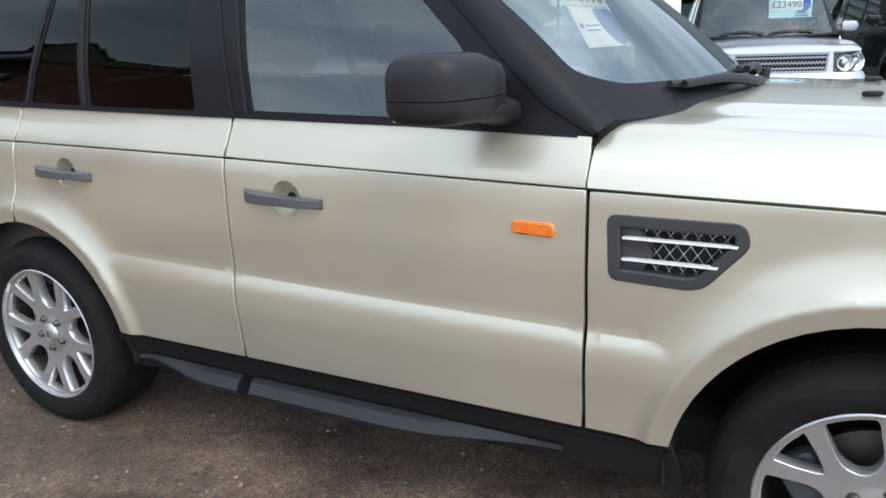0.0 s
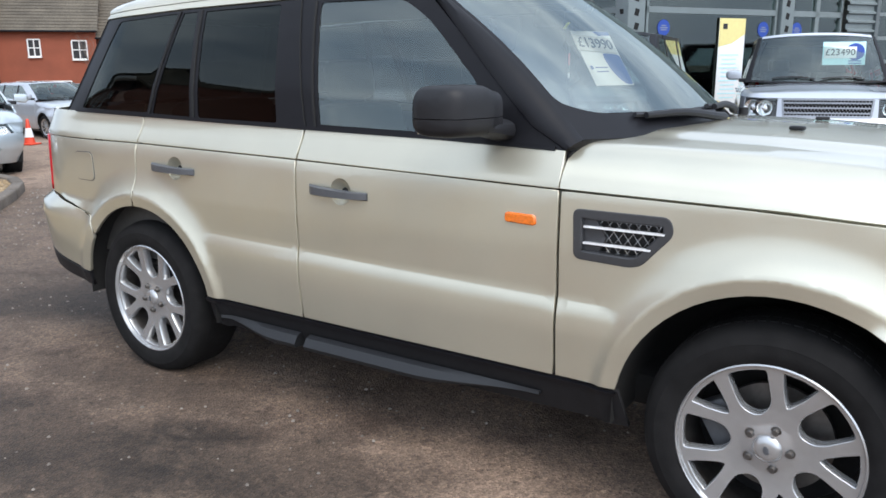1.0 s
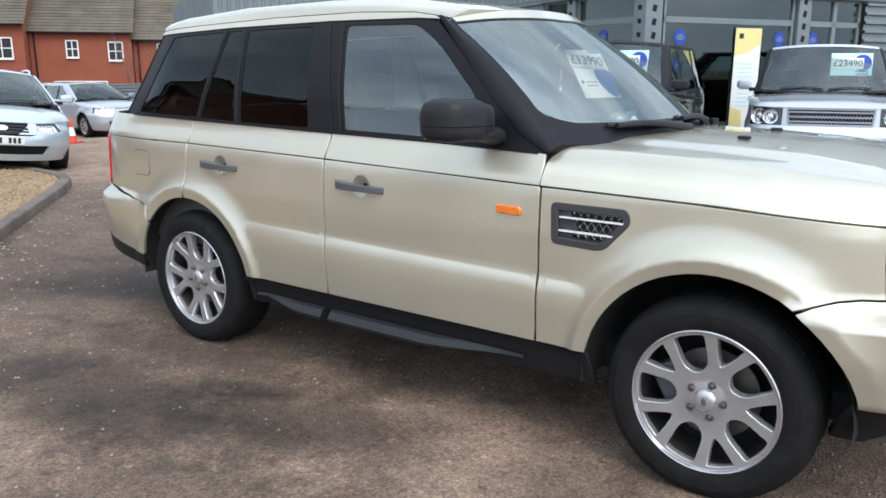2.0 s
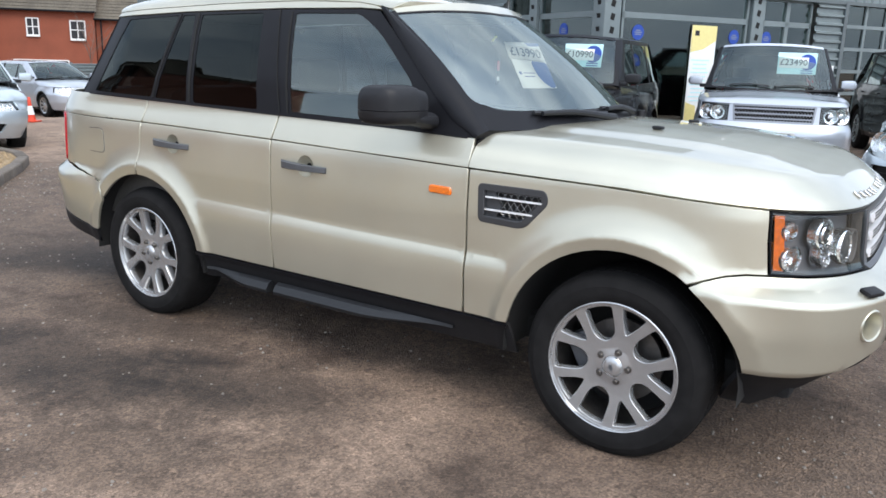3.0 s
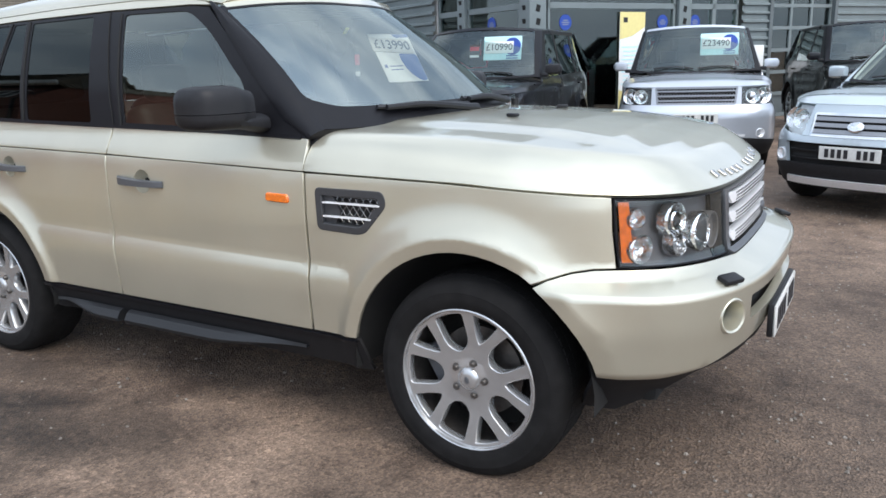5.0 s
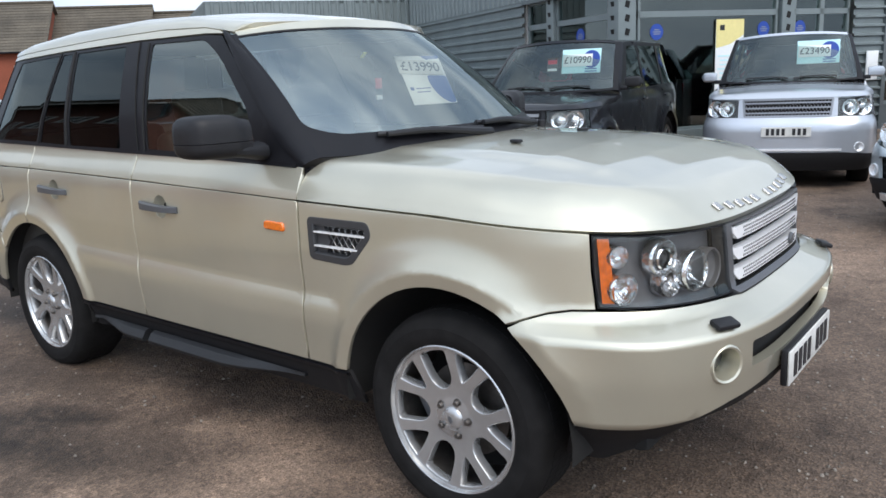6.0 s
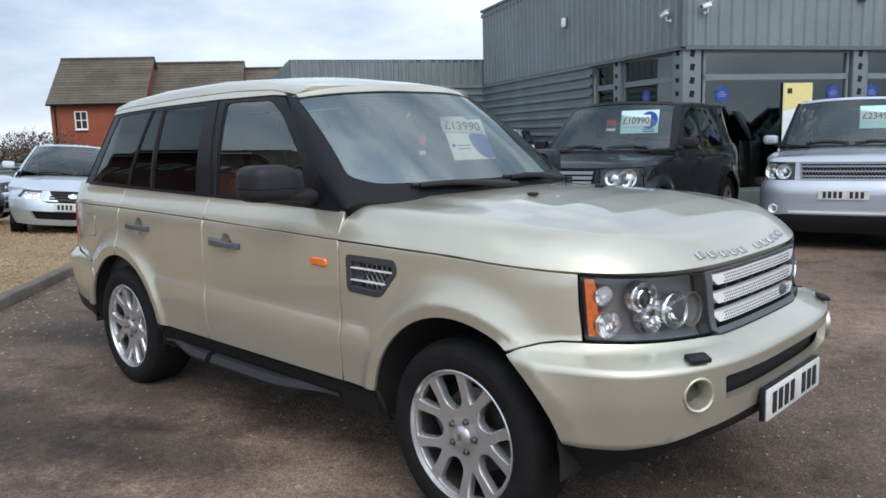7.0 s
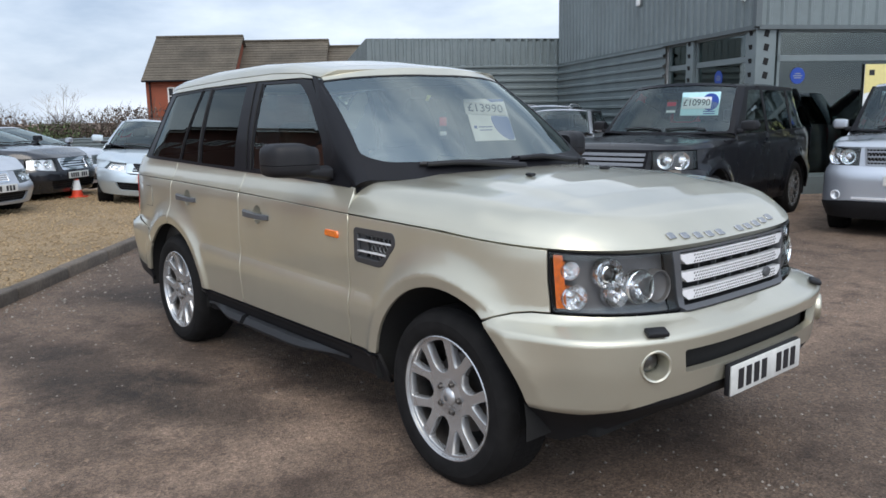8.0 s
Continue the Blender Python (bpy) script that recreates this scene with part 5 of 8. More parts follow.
# ---- the other parked cars: one builder, shaped by measures ----
class Body:
    """The skin of a car: a rounded plan with an outline that swells and leans in with height."""

    def __init__(self, s):
        self.s = s
        self.half, self.wb = s["half"], s["wb"]
        self.arc_f = self._arc(0.05, s["nose"], s["n_nose"])
        self.arc_r = self._arc(-s["wb"] - 0.15, -s["wb"] - s["tail"], 3.2)
        self.len_f = self.arc_f[0][-1]
        self.mid = 0.05 + s["wb"] + 0.15
        zb, zr = s["belt"], s["roof"]
        self.flank = [(0.18, -0.10), (0.30, -0.03), (0.42, 0.0), (0.60, 0.018), (0.72, 0.012), (zb - 0.14, 0.008), (zb - 0.07, -0.004), (zb, -0.035), (zr, -0.035 - s["lean"] * (zr - zb))]
        hz = s["lamp_low"]
        self.front = [(0.16, -0.06), (0.28, 0.0), (0.42, s["bump"]), (hz - 0.12, s["bump"]), (hz - 0.06, s["bump"] * 0.75), (hz, 0.0), (s["edge"], -s["rake"]), (zr, -s["rake"])]
        self.skin = normal_by_steps(self.place, lambda p: Vector((max(0.0, p.x) * 1.2 if p.x > -1 else min(0.0, p.x + self.wb) * 1.2, p.y, 0.02)))

    def _arc(self, x0, x1, n):
        th = np.linspace(0, math.pi / 2, 300)
        x, y = x0 + (x1 - x0) * np.sin(th) ** (2 / n), self.half * np.maximum(np.cos(th), 0) ** (2 / n)
        return np.r_[0, np.cumsum(np.hypot(np.diff(x), np.diff(y)))], x, y

    def plan(self, a):
        def on(arc, q):
            q = min(max(q, 0.0), arc[0][-1])
            e = 0.005
            d = [np.interp(min(q + e, arc[0][-1]), arc[0], c) - np.interp(max(q - e, 0), arc[0], c) for c in arc[1:]]
            return float(np.interp(q, arc[0], arc[1])), float(np.interp(q, arc[0], arc[2])), float(d[0]), float(d[1])
        if a < self.len_f:
            x, y, dx, dy = on(self.arc_f, self.len_f - a)
            nx, ny = -dy, dx
        elif a < self.len_f + self.mid:
            return 0.05 - (a - self.len_f), self.half, 0.0, 1.0
        else:
            x, y, dx, dy = on(self.arc_r, a - self.len_f - self.mid)
            nx, ny = dy, -dx
        k = math.hypot(nx, ny) or 1
        return x, y, nx / k, ny / k

    def off(self, x, z):
        f = smooth01((x - 0.12) / 0.34)
        r = smooth01((-self.wb - 0.25 - x) / 0.4)
        d = table(self.flank, z) * (1 - f) + table(self.front, z) * f
        if r > 0:
            d += r * (-self.s["hatch"] * max(0.0, z - self.s["belt"]) + 0.03 * smooth01((0.75 - z) / 0.1))
        for cx in (0.0, -self.wb):
            d += 0.028 * smooth01((self.s["tyre"] + 0.24 - math.hypot(x - cx, z - self.s["tyre"])) / 0.16) * (1 - 0.7 * f)
        return d

    def place(self, p, z):
        x, y, nx, ny = self.plan(abs(p))
        d = self.off(x, z)
        return Vector((x + nx * d, math.copysign(y + ny * d, p), z))

    def rx(self, x):
        if x > 0.05:
            return self.len_f - float(np.interp(x, self.arc_f[1], self.arc_f[0]))
        if x > 0.05 - self.mid:
            return self.len_f + 0.05 - x
        return self.len_f + self.mid + float(np.interp(-x, -self.arc_r[1], self.arc_r[0]))

    def ry(self, y):
        return math.copysign(self.len_f - float(np.interp(-abs(y), -self.arc_f[2], self.arc_f[0])), y) if abs(y) > 1e-6 else 0.0

    def side(self, pts, sd):
        return [(sd * self.rx(x), z) for x, z in pts]

    def face(self, pts):
        return [(self.ry(y), z) for y, z in pts]


WHEEL_CACHE = {}


def plain_wheel(owner, m, R, rim):
    """A tyre and a ten-spoke alloy; the meshes are shared among all the cars."""
    key = (round(R, 3), round(rim, 3))
    if key not in WHEEL_CACHE:
        bm = turned([(rim, -0.2), (R * 0.93, -0.205), (R, -0.18), (R, -0.035), (R * 0.96, -0.008), (R * 0.88, 0.006), (rim * 1.04, 0.004), (rim, -0.01)], 40)
        for f in bm.faces:
            f.smooth = True
        a = bpy.data.meshes.new("tyre")
        bm.to_mesh(a)
        bm.free()
        a.materials.append(M_RUBBER)
        sk = normal_by_steps(lambda u, v: Vector((u, v, table([(0, -0.01), (0.3, -0.03), (0.8, -0.03), (1, -0.005)], math.hypot(u, v) / rim))), lambda p: Vector((0, 0, 1)))
        holes = []
        for k in range(10):
            c = radians(36 * k)
            holes.append([(r * rim * math.cos(c + radians(d)), r * rim * math.sin(c + radians(d))) for r, d in ((0.9, -12), (0.9, 12), (0.42, 7), (0.42, -7))])
        v, f = panel(sk, [(rim * math.cos(2 * math.pi * k / 40), rim * math.sin(2 * math.pi * k / 40)) for k in range(40)], step=0.04, depth=0.03, holes=holes)
        b = mesh_of("alloy", v, f)
        b.materials.append(M_ALLOY)
        bm = turned([(0, -0.12), (rim, -0.12), (rim, -0.2)], 24)
        c = bpy.data.meshes.new("wheel_back")
        bm.to_mesh(c)
        bm.free()
        c.materials.append(M_DARK)
        WHEEL_CACHE[key] = (a, b, c)
    w = new("wheel")
    w.parent, w.matrix_local = owner, m
    for nm, me in zip(("tyre", "alloy", "wheel_back"), WHEEL_CACHE[key]):
        o = new(nm, me)
        o.parent = w


BASE = dict(half=0.87, wb=2.68, nose=0.80, n_nose=2.8, tail=0.98, belt=1.0, roof=1.45, lean=0.42, bump=0.05, lamp_low=0.62, edge=0.80, rake=0.06, tyre=0.32, rim=0.22,
            hatch=0.8, sill=0.24, bonnet=0.98, screen0=-0.42, screen1=-1.25, roof_end=-3.05, roof_half=0.58, lag=0.26, crown=0.035,
            grille=(0.34, 0.64, 0.76), intake=(0.42, 0.30, 0.46), lamp_y=0.42, plate_z=0.52, bars=5, bar_mat=None, cladding=False, lamp_slant=0.05, seams=True, roll=0.11)


def parked_car(name, at, paint, label, price="", look_of="", **spec):
    s = dict(BASE, **spec)
    b = Body(s)
    car = thing(name, at, label, "car", "parked cars")
    sk, zb, zr, R, wb = b.skin, s["belt"], s["roof"], s["tyre"], s["wb"]
    ar = R + 0.075
    ez = s["edge"]
    sill = s["sill"]
    clad = M_PLASTIC if s["cladding"] else paint
    x_edge = s["screen0"] - s["lag"] * 0.55
    a0 = math.degrees(math.asin((sill + 0.02 - R) / ar))
    st = 0.06
    crease = lambda x: ez + (zb - 0.05 - ez) * smooth01((0.5 - x) / 1.4) * 0.5
    for sd in (-1, 1):
        low = s["lamp_low"]
        wing = [(x_edge - 0.02, sill), (x_edge - 0.02, zb - 0.03)] + [(x, crease(x) + (zb - 0.03 - crease(x)) * smooth01((x_edge + 0.25 - x) / 0.25)) for x in (x_edge + 0.12, x_edge + 0.25, 0.0, 0.2, s["nose"] * 0.55)] + \
               [(s["nose"] * 0.57, low), (0.36, low - 0.02)] + arc_points(0, R, ar, 48, 180 - a0, 10)
        sheet("front_wing", sk, b.side(wing, sd), paint, car, step=st, gap=0.002)
        xm = -wb * 0.60
        fd = [(xm, sill), (xm, zb), (x_edge - 0.025, zb), (x_edge - 0.025, sill)]
        sheet("front_door", sk, b.side(fd, sd), paint, car, step=st, gap=0.002, rows=(zb - 0.14, zb - 0.07))
        xq = -wb - 0.02
        rd = [(xm - 0.004, sill), (xm - 0.004, zb), (xq, zb + 0.01), (xq, R + ar * 0.999)] + arc_points(-wb, R, ar, 88, a0, 8)
        sheet("rear_door", sk, b.side(rd, sd), paint, car, step=st, gap=0.002, rows=(zb - 0.14, zb - 0.07))
        xt = -wb - s["tail"] * 0.90
        rq = [(xq - 0.004, R + ar), (xq - 0.004, zb + 0.01), (xt, zb + 0.02), (xt, 0.34), (-wb - ar - 0.02, sill + 0.03)] + arc_points(-wb, R, ar, 180 - a0, 94, 8)
        sheet("rear_quarter", sk, b.side(rq, sd), paint, car, step=st, gap=0.002)
        tl = [(xt - 0.004, zb - 0.05), (xt - 0.004, zb - 0.32), (-wb - s["tail"] * 0.995, zb - 0.32), (-wb - s["tail"] * 0.995, zb - 0.05)]
        sheet("tail_lamp", sk, b.side(tl, sd), M_RED, car, step=0.08, lift=0.006)
        sl = [(-wb + ar, sill - 0.06), (-wb + ar, sill + 0.012), (-ar, sill + 0.012), (-ar, sill - 0.06)]
        sheet("sill", sk, b.side(sl, sd), M_PLASTIC, car, step=0.12, lift=-0.01)
        if s["seams"]:
            hz = zb - 0.13
            for hx in (xm + 0.16, xq + 0.20):
                p, n = sk(sd * b.rx(hx), hz)
                part("door_handle", boxed((0.17, 0.035, 0.025), Matrix.Translation(p + n * 0.02), 0.008), paint, car)
        # glass house side
        e1 = s["screen1"] - s["lag"]
        gz = zr - 0.095
        xb = s["roof_end"]
        sg = rounded([(x_edge - 0.33, zb + 0.004), (e1 - 0.08, gz), (xb + 0.16, gz), (xb - 0.10 - 0.35 * s["hatch"], zb + 0.03)], [0.02, 0.05, 0.08, 0.05])
        full = [(x_edge - 0.02, zb - 0.004), (x_edge - 0.12, zb + 0.05), (e1 + 0.02, zr - 0.06), (e1 - 0.4, zr - 0.045), (xb + 0.02, zr - 0.055), (xb - 0.30 - 0.5 * s["hatch"] * 0.6, zb + 0.015)]
        sheet("window_frame", sk, b.side(full, sd), M_TRIM if s.get("dark_frames") else paint, car, step=0.10, lift=-0.004, depth=0.015, holes=[b.side(sg, sd)])
        o = sheet("side_glass", sk, b.side(sg, sd), M_SIDEGL, car, "side glass", step=0.12, lift=-0.008, depth=0)
        o.visible_shadow = False
        for x0 in (xm - 0.05, xq + 0.15):
            q = [(x0 - 0.045, zb), (x0 - 0.12, gz + 0.01), (x0 - 0.04, gz + 0.01), (x0 + 0.035, zb)]
            sheet("door_pillar", sk, b.side(q, sd), M_TRIM, car, step=0.1, lift=-0.003, depth=0.01)
        # inner dark body and wheel houses
        v, f = panel(lambda p, z: (lambda r: (r[0] - r[1] * 0.03, r[1]))(sk(p, z)), b.side([(-0.5, sill), (-0.5, zb - 0.1), (-wb - s["tail"] * 0.8, zb - 0.05), (-wb - s["tail"] * 0.8, zb - 0.3), (-wb + ar + 0.05, zb - 0.25), (-wb + ar + 0.05, sill)], sd), step=0.25, depth=0)
        link("inner_body", mesh_of("inner_body", v, f), M_DARK, car)
        for cx in (0.0, -wb):
            vs = []
            n = 14
            for i in range(n + 1):
                a = radians(-15 + 210 * i / n)
                vs += [Vector((cx + (ar + 0.012) * math.cos(a), sd * (b.half - 0.005), R + (ar + 0.012) * math.sin(a))), Vector((cx + (ar + 0.012) * math.cos(a), sd * 0.5, R + (ar + 0.012) * math.sin(a)))]
            fs = [[2 * i, 2 * i + 1, 2 * i + 3, 2 * i + 2] for i in range(n)] + [[1, 2 * n + 1] + [2 * i + 1 for i in range(n - 1, 0, -1)]]
            link("wheel_house", mesh_of("wheel_house", vs, fs), M_DARK, car)
            plain_wheel(car, Matrix.Translation((cx, sd * (b.half + 0.002), R)) @ pose(0, 0, 0, -90 * sd, 0, 0), R, s["rim"])
        # mirror
        mo = new("door_mirror")
        mo.parent, mo.location = car, (x_edge - 0.16, sd * (b.half - 0.03), zb + 0.02)
        rings = []
        for t in np.linspace(0, 1, 8):
            k = math.sqrt(max(0.12, 1 - (max(0, t - 0.75) / 0.27) ** 2)) * (0.82 + 0.18 * smooth01(t / 0.25))
            y = sd * (0.03 + 0.19 * t)
            hx, hz = 0.060 * k, 0.063 * k
            rings.append([Vector((-0.03 * t + hx * math.cos(a) * (1.0 if math.cos(a) < 0 else 1.1), y, 0.085 + hz * math.copysign(abs(math.sin(a)) ** 0.4, math.sin(a)))) for a in np.linspace(0, 2 * math.pi, 15)[:-1]])
        part("mirror_shell", solid(rings), s.get("mirror", paint), mo)
        part("mirror_foot", boxed((0.10, 0.12, 0.05), pose(0.01, sd * 0.0, 0.02), 0.015), M_PLASTIC, mo)
    # bonnet
    line = [(x, -(b.half + b.off(x, crease(x)) + 0.002)) for x in np.linspace(x_edge - 0.015, 0.05, 12)]
    for a in np.linspace(b.len_f, 0, 26)[1:]:
        x, y, nx, ny = b.plan(a)
        d = b.off(x, ez) + 0.002
        line.append((x + nx * d, -(y + ny * d)))
    line += [(x, -y) for x, y in line[-2::-1]]
    rear = [(x_edge - 0.015 + (s["screen0"] + 0.03 - x_edge) * (1 - abs(t) ** 2.2), (b.half - 0.07) * t) for t in np.linspace(1, -1, 17)][1:-1]
    nz = max(p[0] for p in line)
    top = lambda x, y: table([(x_edge - 0.1, s["bonnet"] + 0.015), (0.0, s["bonnet"]), (nz * 0.5, s["bonnet"] - 0.035), (nz * 0.8, ez + 0.075), (nz, ez + 0.012)], x) - s["crown"] * (abs(y) / b.half) ** 2.4 + 0.008 * smooth01((0.5 - abs(y)) / 0.06) * smooth01((nz * 0.9 - x) / 0.3)
    v, f, _ = height_sheet(line + rear, line, top, lambda x, y: min(top(x, y), crease(x) + 0.003 + (s["bonnet"] - 0.06 - crease(x)) * smooth01((x_edge + 0.35 - x) / 0.35)), s["roll"], 0.055)
    link("bonnet", mesh_of("bonnet", v, f), paint, car)
    # windscreen
    e0, e1 = Vector((x_edge - 0.03, b.half - 0.10, zb + 0.02)), Vector((s["screen1"] - s["lag"] * 0.5, s["roof_half"], zr - 0.055))
    c0, c1 = Vector((s["screen0"], 0, s["bonnet"] + 0.01)), Vector((s["screen1"], 0, zr - 0.015))

    def scr(u, v):
        e, c, k = e0.lerp(e1, v), c0.lerp(c1, v), abs(u) ** 2.3
        bow = 0.02 * math.sin(math.pi * min(1, max(0, v)))
        return Vector((c.x + (e.x - c.x) * k + bow, e.y * u, c.z + (e.z - c.z) * k + bow))
    ssk = normal_by_steps(scr, lambda p: Vector((1, 0, 1)))
    sq = [(-1, 0), (1, 0), (1, 1), (-1, 1)]
    o = sheet("windscreen", ssk, sq, M_SCREEN_FAR, car, "windscreen", step=0.14, depth=0)
    o.visible_shadow = False
    hole = rounded([(-0.98, 0.035), (0.98, 0.035), (0.985, 0.985), (-0.985, 0.985)], [0.05, 0.05, 0.03, 0.03])
    sheet("windscreen_border", ssk, sq, M_TRIM, car, step=0.10, depth=0.006, lift=0.003, holes=[hole])
    sheet("roof_header", ssk, [(-0.97, 0.965), (0.97, 0.965), (0.96, 1.02), (-0.96, 1.02)], paint, car, step=0.10, depth=0.010, lift=0.008)
    for y0, y1 in ((0.05, 0.62), (-0.60, -0.02)):
        pts = []
        for t in np.linspace(0, 1, 5):
            p, n = ssk((y0 + (y1 - y0) * t) / b.half, 0.07 + 0.035 * math.sin(math.pi * t))
            pts.append(p + n * 0.02)
        part("wiper", bent(pts, 0.010, 6), M_INK, car)
    # pillars beside the screen
    for sd in (-1, 1):
        rings = []
        for t in np.linspace(0, 1, 9):
            z = zb - 0.004 + (zr - 0.06 - zb) * t
            x = (x_edge - 0.05) + (s["screen1"] - s["lag"] + 0.02 - x_edge + 0.05) * t
            a, c = b.place(sd * b.rx(x), z), scr(sd * 0.985, t)
            nn = Vector((0.4, sd * 0.8, 0.3)).normalized()
            rings.append([a - nn * 0.03, a + nn * 0.002, a.lerp(c, 0.5) + nn * 0.02, c + nn * 0.003, c - nn * 0.03])
        part("front_pillar", solid(rings), s.get("pillar", paint), car)
    # roof
    xe, rh = s["roof_end"], s["roof_half"]
    side_l = [(e1.x, -rh), (e1.x - 0.4, -rh - 0.02), (xe * 0.6 + e1.x * 0.4, -rh - 0.02), (xe + 0.15, -rh + 0.01), (xe - 0.02, -rh + 0.07), (xe - 0.08, 0)]
    ro = side_l + [(x, -y) for x, y in side_l[-2::-1]]
    fr = [(c1.x + (e1.x - c1.x) * abs(t) ** 2.3, rh * t) for t in np.linspace(1, -1, 13)][1:-1]
    rt = lambda x, y: table([(xe - 0.1, zr - 0.07), (xe + 0.4, zr - 0.005), ((xe + c1.x) / 2, zr + 0.012), (e1.x, zr), (c1.x, zr - 0.015)], x) - 0.03 * (abs(y) / rh) ** 2
    v, f, _ = height_sheet(ro + fr, ro, rt, lambda x, y: rt(x, y) - 0.045, 0.08, 0.09)
    link("roof", mesh_of("roof", v, f), paint, car)
    if s.get("rails"):
        for sd in (-1, 1):
            pts = [Vector((x, sd * (rh - 0.03), rt(x, rh - 0.03) - 0.005 + 0.045 * smooth01(min(e1.x - 0.15 - x, x - xe - 0.05) / 0.12))) for x in np.linspace(e1.x - 0.15, xe + 0.05, 14)]
            part("roof_rail", bent(pts, 0.014), M_SATIN, car)
    # tail
    def back(y, z):
        x = -wb - s["tail"] - 0.01 + max(0.0, z - zb) / (zr - 0.06 - zb) * (xe - 0.06 + wb + s["tail"])
        return Vector((x + 0.10 * (abs(y) / b.half) ** 3, y, z))
    bs = normal_by_steps(back, lambda p: Vector((-1, 0, 0.2)))
    sheet("tail_panel", bs, [(-b.half * 0.85, 0.3), (b.half * 0.85, 0.3), (b.half * 0.88, zb), (-b.half * 0.88, zb)], paint, car, step=0.15)
    sheet("rear_screen", bs, [(-b.half * 0.9, zb), (b.half * 0.9, zb), (rh, zr - 0.06), (-rh, zr - 0.06)], M_TINT, car, step=0.15)
    # nose: bumper, grille, lamps
    low, g, it = s["lamp_low"], s["grille"], s["intake"]
    ly, sl = s["lamp_y"], s["lamp_slant"]
    right = [(-b.rx(x), z) for x, z in arc_points(0, R, ar, a0, 46, 5)] + [(-b.rx(0.36), low - 0.022), (-b.rx(s["nose"] * 0.57), low - 0.004)]
    mid = [(-b.ry(ly), low - sl), (-b.ry(g[0]), g[1]), (b.ry(g[0]), g[1]), (b.ry(ly), low - sl)]
    if g[1] > low - sl - 0.01:
        mid = [(-b.ry(ly), low - sl), (b.ry(ly), low - sl)]
    lowz = sill - 0.02
    holes = []
    if it:
        holes.append(b.face(rounded([(-it[0], it[2]), (-it[0] * 0.93, it[1]), (it[0] * 0.93, it[1]), (it[0], it[2])], 0.03)))
    bumper = sheet("front_bumper", sk, right + mid + [(-p, z) for p, z in right[::-1]] + [(b.rx(0.45), lowz), (-b.rx(0.45), lowz)], clad, car, step=0.055, depth=0.03, holes=holes)
    if it:
        sheet("intake_back", sk, inset(holes[0], -0.02), M_DARK, bumper, step=0.15, lift=-0.05, depth=0)
        for k in range(3):
            z = it[1] + (it[2] - it[1]) * (k + 1) / 4
            w = it[0] * 0.95
            sheet("intake_bar", sk, b.face([(-w, z - 0.006), (-w, z + 0.006), (w, z + 0.006), (w, z - 0.006)]), M_PLASTIC, bumper, step=0.1, lift=-0.03, depth=0.01)
    # panel between the lamps
    gap_q = [(-ly, low - sl + 0.002), (-ly, ez), (ly, ez), (ly, low - sl + 0.002)]
    gw, g0, g1 = g
    gh = [(-gw, g1), (-gw * s.get("grille_taper", 0.93), max(g0, low - sl + 0.01)), (gw * s.get("grille_taper", 0.93), max(g0, low - sl + 0.01)), (gw, g1)]
    gh = rounded(gh, 0.012)
    sheet("nose_panel", sk, b.face(gap_q), s.get("nose_mat", paint), car, step=0.06, depth=0.02, gap=0.001, holes=[b.face(gh)])
    gr = sheet("grille_surround", sk, b.face(inset(gh, -0.010)), s.get("surround", M_CHROME) if s.get("chrome", True) else M_TRIM, car, step=0.06, lift=0.008, depth=0.03, holes=[b.face(inset(gh, 0.012))])
    sheet("grille_back", sk, b.face(inset(gh, -0.005)), M_DARK, gr, step=0.15, lift=-0.045, depth=0)
    n_b = s["bars"]
    z0, z1 = max(g0, low - sl + 0.01), g1
    for k in range(n_b):
        z = z0 + (z1 - z0) * (k + 0.7) / (n_b + 0.4)
        h = (z1 - z0) / n_b * s.get("bar_fill", 0.28)
        w = gw * 0.96
        sheet("grille_bar", sk, b.face([(-w, z - h), (-w, z + h), (w, z + h), (w, z - h)]), s["bar_mat"] or M_SATIN, gr, step=0.08, lift=0.0, depth=0.02)
    if s.get("net"):
        bm = bmesh.new()
        for k in range(26):
            y = -gw * 0.95 + gw * 1.9 * k / 25
            for j in range(2 * n_b):
                z = z0 + (z1 - z0) * (j + 0.5) / (2 * n_b)
                p, n = sk(b.ry(y + (0.014 if j % 2 else 0)), z)
                box(bm, (0.012, 0.009, 0.024), Matrix.Translation(p - n * 0.01))
        part("grille_net", bm, M_STEELGREY, gr, "grey mesh", smooth=False, kind="stuff")
    if s.get("badge"):
        p, n = sk(0.0, s["badge"])
        part("nose_badge", turned([(0, 0.01), (0.045, 0.008), (0.055, 0.0)], 24, Matrix.Translation(p + n * 0.012) @ n.to_track_quat("Z", "Y").to_matrix().to_4x4() @ Matrix.Diagonal((1.25, 0.9, 1, 1))), M_CHROME, car, "bright oval badge")
    for sd in (-1, 1):
        hl = [(sd * b.rx(s["nose"] * 0.575), crease(s["nose"] * 0.56) - 0.006), (sd * b.rx(s["nose"] * 0.60), low + 0.004), (b.ry(sd * ly) + sd * 0.004, low - sl + 0.004), (b.ry(sd * ly) + sd * 0.004, ez - 0.004)]
        if s.get("lamp_shape"):
            k = s["lamp_shape"]
            hl[3] = (b.ry(sd * (ly + k)), ez - 0.004)
            sheet("lamp_filler", sk, [hl[2], hl[3], (b.ry(sd * ly), ez - 0.002)], paint, car, step=0.06)
        bowl = sheet("headlamp", sk, hl, M_VENTF if not s.get("pale_lamp") else M_SATIN, car, "headlamp under a clear cover", step=0.06, lift=-0.04, depth=0)
        c = sheet("lamp_cover", sk, hl, M_LENS, bowl, step=0.06, lift=0.001, depth=0)
        c.visible_shadow = False
